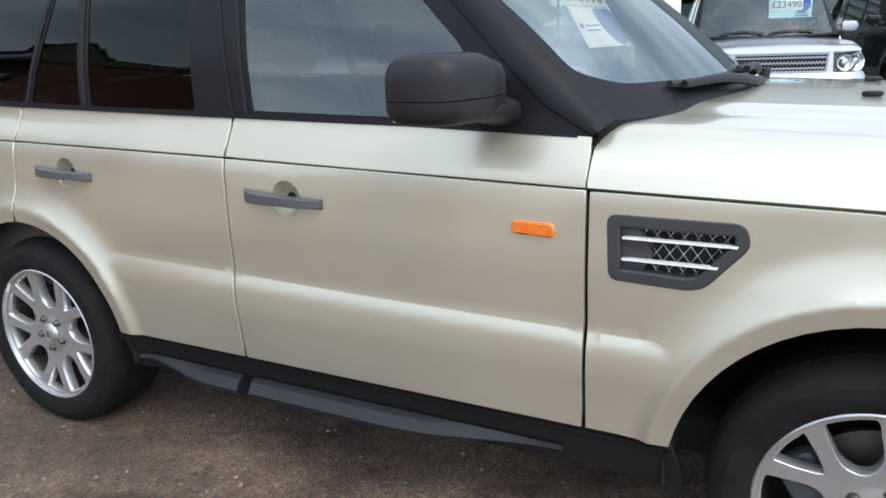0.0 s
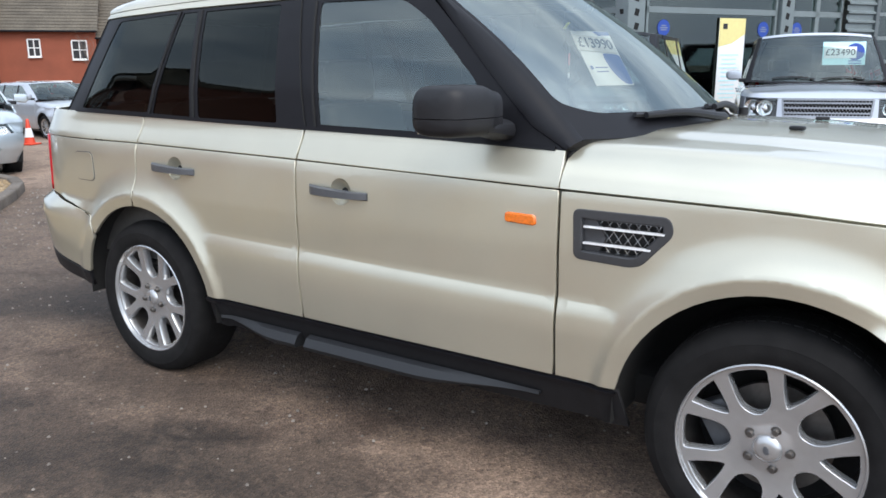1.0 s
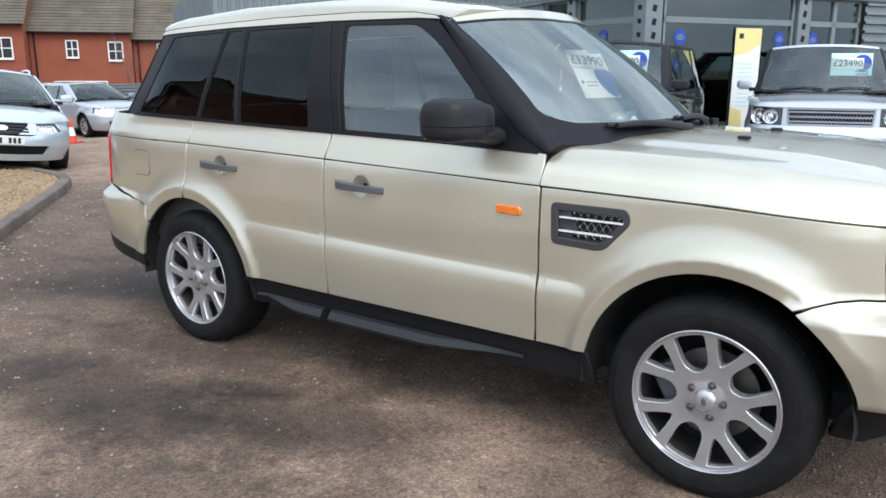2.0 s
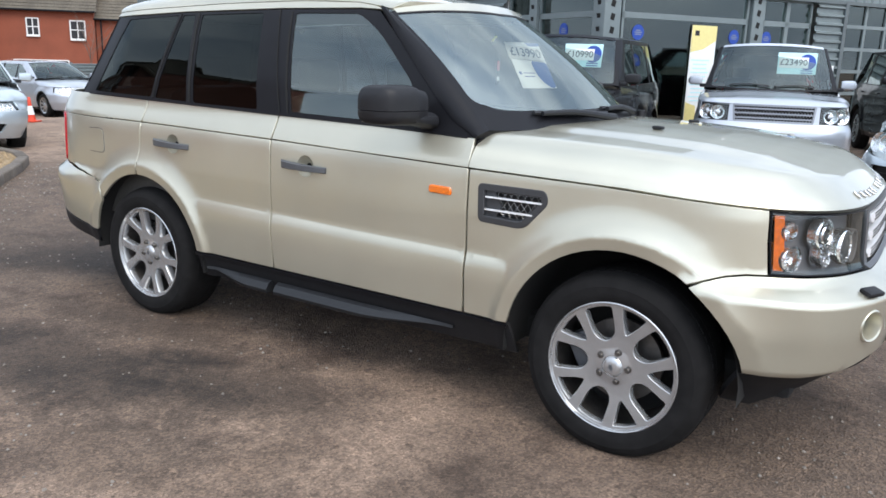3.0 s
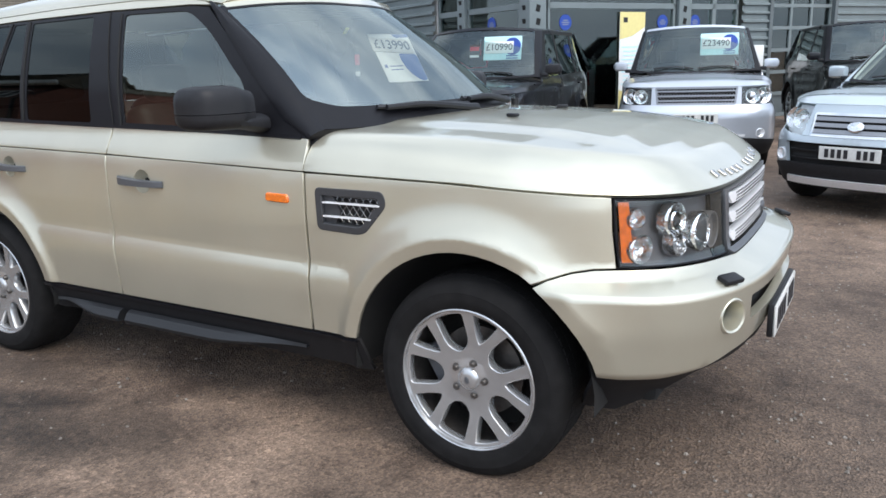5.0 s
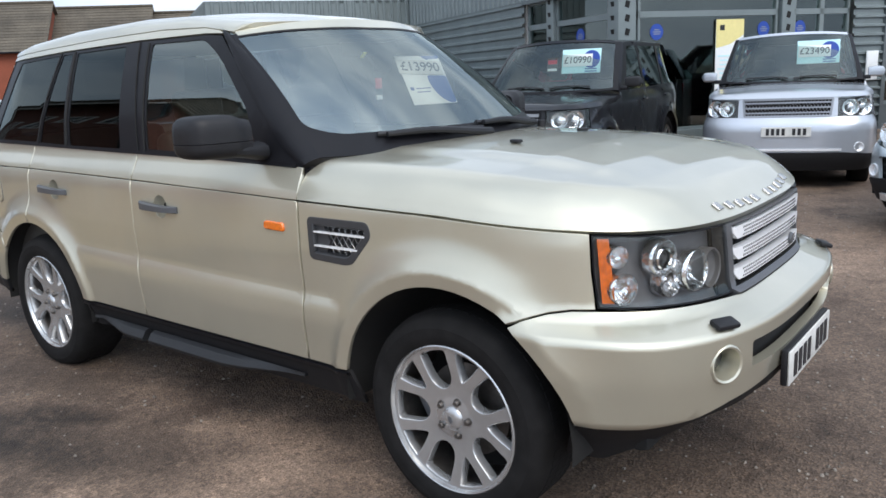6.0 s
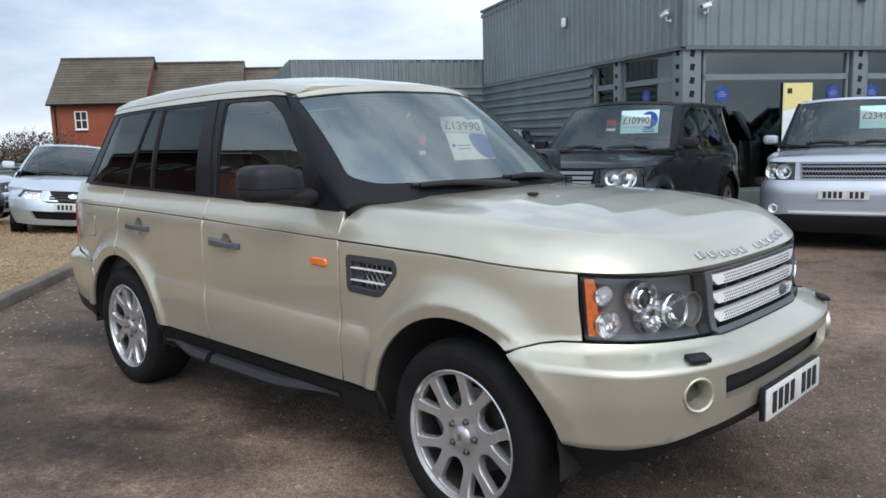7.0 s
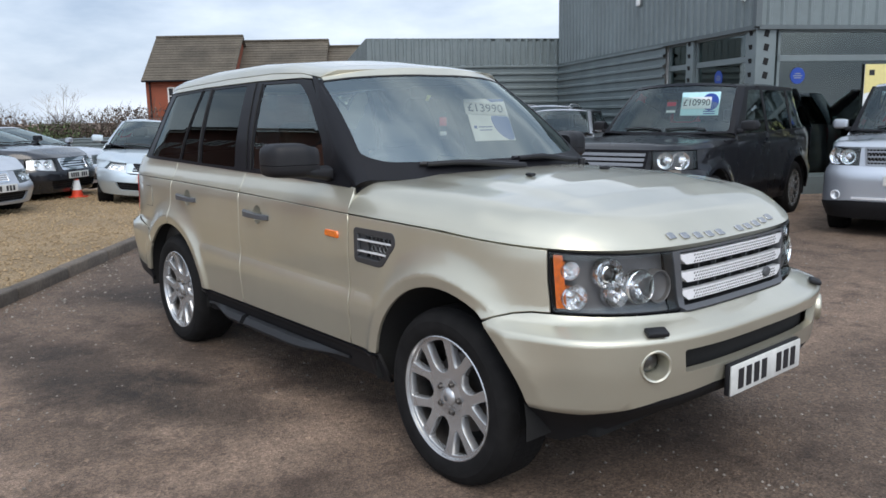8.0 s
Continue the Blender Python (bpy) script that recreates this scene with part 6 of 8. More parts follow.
        p_in, p_out = b.ry(sd * ly), sd * b.rx(s["nose"] * 0.6)
        zc = (low - sl * 0.5 + ez) / 2 - 0.005
        rr = (ez - low) * 0.36 + 0.012
        for k, r in ((0.28, rr), (0.62, rr * 1.1)):
            p, n = sk(p_in + (p_out - p_in) * k, zc)
            ax = (n + Vector((1.2, 0, 0))).normalized()
            m = Matrix.Translation(p - n * 0.022) @ ax.to_track_quat("Z", "Y").to_matrix().to_4x4()
            part("lamp", turned([(r, 0.0), (r, 0.008), (r * 0.9, 0.006), (r * 0.7, -0.012), (r * 0.4, -0.02), (r * 0.36, -0.004), (0, 0.006)], 20, m), M_REFL, bowl)
        if s.get("amber"):
            q = [hl[0], hl[1], (hl[1][0] + (p_in - p_out) * 0.13, hl[1][1]), (hl[0][0] + (p_in - p_out) * 0.13, hl[0][1])]
            sheet("indicator", sk, q, M_ORANGE, bowl, step=0.05, lift=-0.02, depth=0.01)
        if s.get("fogs"):
            fy, fz = s["fogs"]
            p, n = sk(b.ry(sd * fy), fz)
            m = Matrix.Translation(p + n * 0.004) @ (n + Vector((0.8, 0, 0))).normalized().to_track_quat("Z", "Y").to_matrix().to_4x4()
            part("fog_lamp", turned([(0.055, -0.02), (0.055, 0.01), (0.048, 0.012), (0.044, 0.002), (0.02, -0.01), (0, 0.0)], 20, m), M_LAMP, bumper)
    if s.get("skid"):
        w, z = s["skid"]
        sheet("skid_strip", sk, b.face([(-w, z - 0.01), (-w * 0.96, z + 0.05), (w * 0.96, z + 0.05), (w, z - 0.01)]), M_SATIN, bumper, "silver skid strip", step=0.08, lift=0.024, depth=0.03)
    if s.get("blade"):
        w, z = s["blade"]
        sheet("bumper_blade", sk, b.face([(-w, z - 0.012), (-w, z + 0.012), (w, z + 0.012), (w, z - 0.012)]), M_BAR, bumper, step=0.08, lift=0.016, depth=0.02)
    if s.get("valance"):
        z = s["valance"]
        vq = [(-b.rx(0.42), sill - 0.10), (-b.rx(0.42), z - 0.05), (-b.ry(0.6), z), (b.ry(0.6), z), (b.rx(0.42), z - 0.05), (b.rx(0.42), sill - 0.10)]
        sheet("lower_valance", sk, vq, M_CHIN, car, "black lower bumper", step=0.07, lift=0.008, depth=0.03)
    p, n = sk(0.0, s["plate_z"])
    pm = Matrix.Translation(p + Vector((0.014, 0, 0))) @ pose(0, 0, 0, 90, 0, 90)
    pl = part("number_plate", boxed((0.52, 0.111, 0.010), pm, 0.003, 1), M_PLATE, car, "white number plate")
    bars_text(pl, pm @ pose(0, 0, 0.005), 0.44, 0.074, (4, 3), M_INK)
    # cabin
    part("cabin_floor", boxed((wb * 0.95, 1.4, 0.06), pose(-wb * 0.62, 0, 0.42)), M_DARK, car)
    part("dashboard", boxed((0.5, b.half * 1.6, 0.28), pose(x_edge - 0.12, 0, s["bonnet"] - 0.17), 0.07, 3), M_DASH, car)
    for y in (-0.36, 0.36):
        for x in (-wb * 0.55, -wb * 0.86):
            bm = boxed((0.5, 0.48, 0.15), pose(x, y, 0.55), 0.05, 3)
            box(bm, (0.14, 0.48, zb - 0.42), pose(x - 0.28, y, 0.5 + (zb - 0.42) / 2 + 0.04, 0, -10), 0.05, 3)
            box(bm, (0.09, 0.24, 0.16), pose(x - 0.36, y, zb + 0.22, 0, -6), 0.035, 3)
            part("seat", bm, M_SEAT, car)
    part("load_bay", boxed((0.7, 1.3, 0.4), pose(-wb - 0.3, 0, zb - 0.3)), M_SEAT, car)
    part("underside", boxed((wb + 0.9, 1.3, 0.1), pose(-wb / 2, 0, sill + 0.04)), M_DARK, car)
    if price:
        pc = ssk(0.45 * s.get("price_side", 1), 0.62)
        m = at @ Matrix.Translation(pc[0] - pc[1] * 0.04) @ pose(0, 0, 0, 76, 0, 90)
        price_card(m, price)
    if s.get("notice"):
        pc = ssk(-0.04, 0.56)
        nt = thing("notice_card", at @ Matrix.Translation(pc[0] - pc[1] * 0.04) @ pose(0, 0, 0, 76, 0, 90), "small dark red card behind the windscreen", "sign")
        part("card_sheet", boxed((0.14, 0.18, 0.004)), M_SEAT, nt)
        part("card_band", boxed((0.12, 0.05, 0.003), pose(0, 0.035, 0.004)), M_RED, nt)
        part("card_foot", boxed((0.12, 0.03, 0.003), pose(0, -0.06, 0.004)), M_PAPER, nt)
    return car


def price_card(m, text):
    c = thing("price_card", m, "pale blue and white price card behind the windscreen", "sign", "price cards")
    part("card_sheet", boxed((0.50, 0.30, 0.004), M_ID, 0.001, 1), M_CYAN, c)
    part("price_strip", boxed((0.38, 0.15, 0.004), pose(-0.045, 0.01, 0.005)), M_PAPER, c, "white price strip")
    lettering(text, 0.118, pose(-0.045, 0.01, 0.0085), M_INK, c)
    part("blue_disc", turned([(0, 0.003), (0.11, 0.003), (0.11, 0)], 28, pose(0.13, 0.02, 0.0022)), M_BLUECARD, c, "blue printed disc")
    bm = bmesh.new()
    for r in range(2):
        box(bm, (0.15, 0.012, 0.002), pose(0.13, -0.10 - 0.03 * r, 0.005))
    part("small_print", bm, M_BLUECARD, c, smooth=False)
    return c


def facing(x, y, deg, z=0.0):
    """A pose on the ground; deg: the way the nose points, from +x to the left."""
    return pose(x, y, z, 0, 0, deg)


LUX = dict(half=0.93, wb=2.88, nose=0.83, n_nose=4.2, tail=1.12, belt=1.20, roof=1.84, lean=0.26, bump=0.05, lamp_low=0.86, edge=1.07, rake=0.03, tyre=0.38, rim=0.26, hatch=0.30, sill=0.36,
           bonnet=1.19, screen0=-0.50, screen1=-1.12, roof_end=-3.55, roof_half=0.68, lag=0.20, grille=(0.47, 0.86, 1.06), lamp_y=0.52, plate_z=0.70, roll=0.08, lamp_slant=0.0,
           dark_frames=True, pillar=M_TRIM)
parked_car("suv", facing(-1.15, 7.5, -76, -0.05), M_SILVER, "silver four-wheel-drive with a grey mesh grille by the showroom", "£23490",
           intake=None, valance=0.465, fogs=(0.72, 0.52), blade=(0.56, 0.495), net=True, bars=3, bar_mat=M_STEELGREY, bar_fill=0.13, mirror=M_SILVER, grille_taper=0.95, surround=M_STEELGREY, **dict(LUX, half=0.90))
parked_car("suv", facing(-3.44, 5.22, -81, -0.03), M_BLACKP, "black four-wheel-drive with a price card, parked by the showroom", "£10990",
           intake=(0.55, 0.42, 0.54), fogs=(0.70, 0.50), chrome=False, notice=True, bars=3, bar_mat=M_STEELGREY, mirror=M_PLASTIC, **LUX)
parked_car("suv", facing(1.08, 10.9, -72), M_BLACKP, "black four-wheel-drive with a price card, parked behind the pale one", "",
           intake=(0.55, 0.42, 0.54), chrome=False, bars=3, bar_mat=M_STEELGREY, mirror=M_BLACKP, **LUX)
parked_car("compact_suv", facing(1.20, 5.15, -113), M_SILVER_BLUE, "pale silver compact four-wheel-drive with a black bumper insert", "",
           half=0.88, wb=2.56, nose=0.82, n_nose=2.8, tail=0.95, belt=1.08, roof=1.66, lean=0.33, lamp_low=0.74, edge=0.95, rake=0.10, tyre=0.36, rim=0.235, hatch=0.5, sill=0.34, bonnet=1.06,
           screen0=-0.42, screen1=-1.20, roof_end=-3.1, roof_half=0.62, lag=0.24, grille=(0.40, 0.69, 0.87), lamp_y=0.46, plate_z=0.55, intake=(0.62, 0.34, 0.625), valance=0.44, skid=(0.62, 0.27), badge=0.77, bars=3, bar_mat=M_STEELGREY, fogs=(0.66, 0.50), lamp_slant=0.06, pale_lamp=True)
parked_car("estate_car", facing(-11.05, 2.0, -22, 0.02) @ pose(0, 0, 0, -5.2), M_SILVER_BLUE, "pale silver-blue estate car with roof rails on the gravel island", "",
           half=0.875, wb=2.675, nose=0.92, n_nose=2.25, belt=0.95, roof=1.42, lean=0.5, roof_end=-3.2, screen0=-0.22, screen1=-1.25, bonnet=0.91, edge=0.73, lamp_low=0.63, rake=0.10, roll=0.2, grille=(0.33, 0.56, 0.715), grille_taper=0.55, pale_lamp=True, lamp_y=0.40, bars=3,
           intake=(0.55, 0.30, 0.43), plate_z=0.50, rails=True, chrome=False, badge=0.655, lamp_shape=0.06, bar_mat=M_PLASTIC)
parked_car("saloon_car", facing(-10.93, -0.88, 30, 0.07), M_SILVER, "silver saloon car on the gravel", "",
           roof=1.40, screen0=-0.35, screen1=-1.42, roof_end=-2.75, hatch=1.2, grille=(0.20, 0.55, 0.68), lamp_y=0.34, bars=4, intake=(0.5, 0.26, 0.40), plate_z=0.46, edge=0.70, lamp_low=0.56, bonnet=0.92, belt=0.95)
parked_car("saloon_car", facing(-12.95, 0.62, 38, 0.04), M_DKGREY, "dark grey saloon car on the gravel", "",
           roof=1.42, screen0=-0.35, screen1=-1.45, roof_end=-2.9, hatch=1.0, grille=(0.34, 0.60, 0.78), lamp_y=0.42, bars=4, bar_mat=M_CHROME, intake=(0.55, 0.28, 0.42), plate_z=0.50, edge=0.80, lamp_low=0.64, bonnet=0.99, pale_lamp=True)
parked_car("estate_car", facing(-16.2, 2.0, 38, -0.1), M_SILVER, "silver estate car with a barred grille", "",
           roof=1.44, screen0=-0.32, screen1=-1.45, grille=(0.36, 0.58, 0.80), lamp_y=0.44, bars=5, intake=(0.5, 0.28, 0.42), plate_z=0.50, bar_mat=M_CHROME, edge=0.82, lamp_low=0.62, bonnet=0.98, badge=0.70)
parked_car("people_carrier", facing(-20.4, 9.65, -5, -0.49), M_SILVER, "silver people carrier standing near the fence", "",
           roof=1.50, belt=1.02, bonnet=1.0, edge=0.84, lamp_low=0.70, grille=(0.3, 0.62, 0.74), intake=(0.5, 0.30, 0.48), pale_lamp=True, screen0=-0.30, screen1=-1.2)
parked_car("hatchback", facing(-16.8, -0.6, 38, -0.16), M_WHITE, "white hatchback beside the fence", "", roof=1.44, tail=0.75, screen0=-0.3, screen1=-1.4)
parked_car("estate_car", facing(-8.6, 9.2, -60, 0.0), M_SILVER, "grey estate car behind the black four-wheel-drive", "", roof=1.52, dark_frames=True)
parked_car("hatchback", facing(-10.3, 10.6, -60, 0.0), M_SILVER, "silver car with roof rails by the shed", "", roof=1.62, belt=1.05, bonnet=1.03, edge=0.86, lamp_low=0.7, grille=(0.34, 0.66, 0.80), rails=True, dark_frames=True)
parked_car("hatchback", facing(-24.6, 10.9, -20, -0.5), M_WHITE, "white hatchback standing by the far fence", "", roof=1.44, tail=0.75)

# ---- ground: worn tarmac, gravel island with its kerb, loose stones ----
def tarmac():
    m = bpy.data.materials.new("worn_tarmac")
    m.use_nodes = True
    nt = m.node_tree
    p = nt.nodes["Principled BSDF"]
    tc = nt.nodes.new("ShaderNodeTexCoord")

    def tex(scale, detail, rough=0.6):
        n = nt.nodes.new("ShaderNodeTexNoise")
        n.inputs["Scale"].default_value, n.inputs["Detail"].default_value, n.inputs["Roughness"].default_value = scale, detail, rough
        nt.links.new(tc.outputs["Object"], n.inputs["Vector"])
        return n.outputs["Fac"]

    def ramp(fac, *stops):
        r = nt.nodes.new("ShaderNodeValToRGB")
        while len(r.color_ramp.elements) < len(stops):
            r.color_ramp.elements.new(0.5)
        for e, (at, c) in zip(r.color_ramp.elements, stops):
            e.position, e.color = at, (*c, 1)
        nt.links.new(fac, r.inputs["Fac"])
        return r.outputs["Color"]

    def times(a, b):
        x = nt.nodes.new("ShaderNodeMix")
        x.data_type, x.blend_type = "RGBA", "MULTIPLY"
        x.inputs["Factor"].default_value = 1
        nt.links.new(a, x.inputs["A"])
        nt.links.new(b, x.inputs["B"])
        return x.outputs["Result"]

    def cells(scale):
        c = nt.nodes.new("ShaderNodeTexVoronoi")
        c.inputs["Scale"].default_value, c.inputs["Randomness"].default_value = scale, 1.0
        nt.links.new(tc.outputs["Object"], c.inputs["Vector"])
        return c

    v, big = cells(115), cells(46)
    stones = ramp(v.outputs["Color"], (0.12, (0.62, 0.60, 0.58)), (0.5, (0.96, 0.95, 0.94)), (0.92, (1.5, 1.47, 1.42)))
    coarse = ramp(big.outputs["Color"], (0.06, (0.62, 0.60, 0.58)), (0.22, (0.96, 0.96, 0.96)), (0.86, (1.04, 1.03, 1.02)), (0.97, (1.5, 1.5, 1.46)))
    base = ramp(tex(0.9, 5), (0.32, (0.246, 0.177, 0.133)), (0.5, (0.282, 0.203, 0.152)), (0.68, (0.312, 0.229, 0.173)))
    damp = ramp(tex(0.8, 7, 0.62), (0.36, (0.58, 0.56, 0.55)), (0.46, (0.90, 0.90, 0.90)), (0.56, (1.0, 1.0, 1.0)))
    blot = ramp(tex(3.2, 6, 0.7), (0.34, (0.74, 0.72, 0.71)), (0.48, (1, 1, 1)), (0.68, (1.14, 1.13, 1.11)))
    fine = ramp(tex(38, 6, 0.85), (0.3, (0.72, 0.72, 0.72)), (0.5, (1, 1, 1)), (0.72, (1.28, 1.26, 1.24)))
    mid = ramp(tex(9, 5, 0.7), (0.3, (0.80, 0.79, 0.78)), (0.7, (1.18, 1.17, 1.16)))
    # broad darker ground with ragged edges: shade painted ahead of the parked car, plain darker tone by the showroom,
    # along the kerb and beside the car
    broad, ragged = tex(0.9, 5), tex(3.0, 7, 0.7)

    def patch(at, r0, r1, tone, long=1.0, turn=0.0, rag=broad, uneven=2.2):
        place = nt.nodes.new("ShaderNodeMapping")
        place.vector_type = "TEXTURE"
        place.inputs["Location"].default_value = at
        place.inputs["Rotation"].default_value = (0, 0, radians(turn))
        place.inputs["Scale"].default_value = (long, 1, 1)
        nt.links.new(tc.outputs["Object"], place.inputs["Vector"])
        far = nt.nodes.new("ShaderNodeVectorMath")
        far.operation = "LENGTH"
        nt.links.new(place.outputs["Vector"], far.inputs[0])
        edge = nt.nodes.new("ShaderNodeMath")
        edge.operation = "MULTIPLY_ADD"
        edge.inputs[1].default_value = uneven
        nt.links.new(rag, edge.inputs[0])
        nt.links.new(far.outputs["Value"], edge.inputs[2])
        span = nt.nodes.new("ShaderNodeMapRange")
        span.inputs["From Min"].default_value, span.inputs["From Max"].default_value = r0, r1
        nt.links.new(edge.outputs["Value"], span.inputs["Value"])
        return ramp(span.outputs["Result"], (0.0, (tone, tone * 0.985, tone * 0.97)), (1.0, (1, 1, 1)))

    tones = base
    # the first patch puts the shade round the SUV's nose into the ground colour
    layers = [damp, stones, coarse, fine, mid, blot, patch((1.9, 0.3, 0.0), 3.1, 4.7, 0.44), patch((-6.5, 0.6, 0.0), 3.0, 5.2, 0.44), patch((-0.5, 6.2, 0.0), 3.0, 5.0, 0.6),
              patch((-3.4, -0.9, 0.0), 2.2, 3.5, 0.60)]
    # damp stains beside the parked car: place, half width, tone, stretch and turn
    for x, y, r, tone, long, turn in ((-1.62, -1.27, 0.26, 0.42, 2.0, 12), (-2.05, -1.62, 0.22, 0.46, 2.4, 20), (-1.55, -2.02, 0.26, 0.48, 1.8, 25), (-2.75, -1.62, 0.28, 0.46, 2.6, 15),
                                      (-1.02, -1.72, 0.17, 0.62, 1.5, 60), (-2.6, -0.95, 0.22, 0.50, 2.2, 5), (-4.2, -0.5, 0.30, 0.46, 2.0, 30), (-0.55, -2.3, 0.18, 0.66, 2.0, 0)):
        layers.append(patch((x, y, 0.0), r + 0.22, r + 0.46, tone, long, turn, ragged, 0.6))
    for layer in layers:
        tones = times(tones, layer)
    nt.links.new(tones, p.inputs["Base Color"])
    p.inputs["Roughness"].default_value = 0.82
    b = nt.nodes.new("ShaderNodeBump")
    b.inputs["Strength"].default_value, b.inputs["Distance"].default_value = 0.75, 0.008
    nt.links.new(v.outputs["Distance"], b.inputs["Height"])
    b2 = nt.nodes.new("ShaderNodeBump")
    b2.inputs["Strength"].default_value, b2.inputs["Distance"].default_value = 0.5, 0.02
    nt.links.new(tex(14, 5), b2.inputs["Height"])
    nt.links.new(b.outputs["Normal"], b2.inputs["Normal"])
    nt.links.new(b2.outputs["Normal"], p.inputs["Normal"])
    return m


M_ASPHALT = tarmac()
M_GRAVEL = material("tan_gravel", (0.29, 0.205, 0.112), 0.9, grain=0.5, grain_scale=45, bump=0.9, bump_scale=60, blotch=0.25, blotch_scale=1.2)
M_PEBBLE = material("gravel_stones", (0.40, 0.285, 0.158), 0.85, grain=0.2, grain_scale=30, vary=0.22)
M_CHIP = material("pale_chippings", (0.38, 0.33, 0.28), 0.85, grain=0.2, grain_scale=60, vary=0.4)
M_KERB = material("concrete_kerb", (0.13, 0.108, 0.088), 0.9, grain=0.25, grain_scale=35, bump=0.3, bump_scale=80, blotch=0.3, blotch_scale=3, vary=0.15)
gx = [-400, -150, -60] + [-26 + 0.5 * k for k in range(28)] + [-10, 0, 20, 60, 150, 400]
gy = [-400, -100, -20, 0, 20, 100, 400]
v = [(x, y, ground_z(x)) for x in gx for y in gy]
f = [[i * 7 + j, (i + 1) * 7 + j, (i + 1) * 7 + j + 1, i * 7 + j + 1] for i in range(len(gx) - 1) for j in range(6)]
tagged(link("ground", mesh_of("ground", v, f), M_ASPHALT, None, "worn brown-grey tarmac with dark damp stains and painted shade", "structure"), category="ground")

KERB = [(-2.2, -7.6), (-2.2, -3.75), (-8.35, 1.42), (-8.85, 1.78), (-9.35, 1.98), (-10.0, 2.02), (-14.2, 2.12)]
ISLAND = KERB + [(-14.2, -7.6)]


def stones(name, mat, label, n, size, place, z, seed):
    """Loose stones lying about, each an uneven little block."""
    rnd = random.Random(seed)
    vs, fs = [], []
    while n > 0:
        x, y = place(rnd)
        if x is None:
            continue
        n -= 1
        r = size * rnd.uniform(0.45, 1.25)
        c, b = Vector((x, y, (z(x, y) if callable(z) else z) + r * 0.25)), len(vs)
        t = rnd.uniform(0, 6.28)
        for k in range(5):
            a = t + k * 1.2566
            vs.append(c + Vector((math.cos(a) * r * rnd.uniform(0.7, 1.1), math.sin(a) * r * rnd.uniform(0.7, 1.1), -r * 0.2)))
        for k in range(3):
            a = t + k * 2.09 + 0.4
            vs.append(c + Vector((math.cos(a) * r * 0.55, math.sin(a) * r * 0.55, r * rnd.uniform(0.3, 0.6))))
        fs += [[b + 5, b + 6, b + 7], [b, b + 1, b + 5], [b + 1, b + 6, b + 5], [b + 1, b + 2, b + 6], [b + 2, b + 3, b + 6], [b + 3, b + 7, b + 6], [b + 3, b + 4, b + 7], [b + 4, b + 5, b + 7], [b + 4, b, b + 5]]
    o = link(name, mesh_of(name, vs, fs, smooth=False), mat, None, label, "stuff")
    return tagged(o, category="stones")


def in_island(r):
    x, y = r.uniform(-14, -3), r.uniform(-6.5, 2.1)
    return (x, y) if inside(inset(ISLAND, 0.08), x, y) else (None, None)


def on_lot(r):
    x, y = r.uniform(-9, 6), r.uniform(-3.4, 7)
    if inside(ISLAND, x, y) or noise.noise((x * 0.5, y * 0.5, 3)) < r.uniform(-0.35, 0.4):
        return (None, None)
    return (x, y)


def near_kerb(r):
    t = r.random() ** 1.0
    x, y = -2.2 + (-8.8 + 2.2) * t, -3.75 + (1.85 + 3.75) * t
    d = abs(r.gauss(0, 0.35)) + 0.05
    return (x + 0.64 * d, y + 0.77 * d)


def gravel_z(x, y):
    """The gravel banks up a little from its kerb."""
    p = Vector((x, y))
    d = min((geometry.intersect_point_line(p, Vector(a), Vector(b))[0].to_2d() - p).length for a, b in zip(KERB, KERB[1:]))
    return 0.078 + 0.055 * smooth01(d / 0.9) + 0.018 * noise.noise((x * 0.9, y * 0.9, 0))


isl = thing("gravel_island", pose(0, 0, 0), "raised bed of tan gravel edged with concrete kerb stones", "gravel", kind="structure")
v, f = panel(lambda x, y: (Vector((x, y, gravel_z(x, y))), Vector((0, 0, 1))), ISLAND, step=0.3, depth=0.06)
link("gravel_bed", mesh_of("gravel_bed", v, f), M_GRAVEL, isl, "tan gravel")
# kerb stones laid end to end
for (x0, y0), (x1, y1) in zip(KERB, KERB[1:]):
    ln = math.hypot(x1 - x0, y1 - y0)
    k = max(1, round(ln / 0.9))
    for i in range(k):
        t = (i + 0.5) / k
        a = math.degrees(math.atan2(y1 - y0, x1 - x0))
        bmk = boxed((ln / k - 0.012, 0.13, 0.20), pose(x0 + (x1 - x0) * t, y0 + (y1 - y0) * t, 0.008 + 0.004 * math.sin(i * 2.7), 0.8 * math.sin(i * 1.9), 0, a + 0.5 * math.sin(i * 3.1)), 0.018, 2)
        part("kerb_stone", bmk, M_KERB, isl, sharp=50)
stones("gravel", M_PEBBLE, "loose tan gravel stones", 16000, 0.020, in_island, lambda x, y: gravel_z(x, y) + 0.004, 5)
stones("chippings", M_CHIP, "loose pale chippings on the tarmac", 7500, 0.0085, on_lot, 0.001, 6)
stones("chippings", M_CHIP, "loose pale stones along the kerb", 420, 0.013, near_kerb, 0.001, 7)


# ---- traffic cones ----
M_CONE = material("orange_red_plastic", (0.70, 0.07, 0.03), 0.5, grain=0.1, grain_scale=20, blotch=0.15, blotch_scale=6)


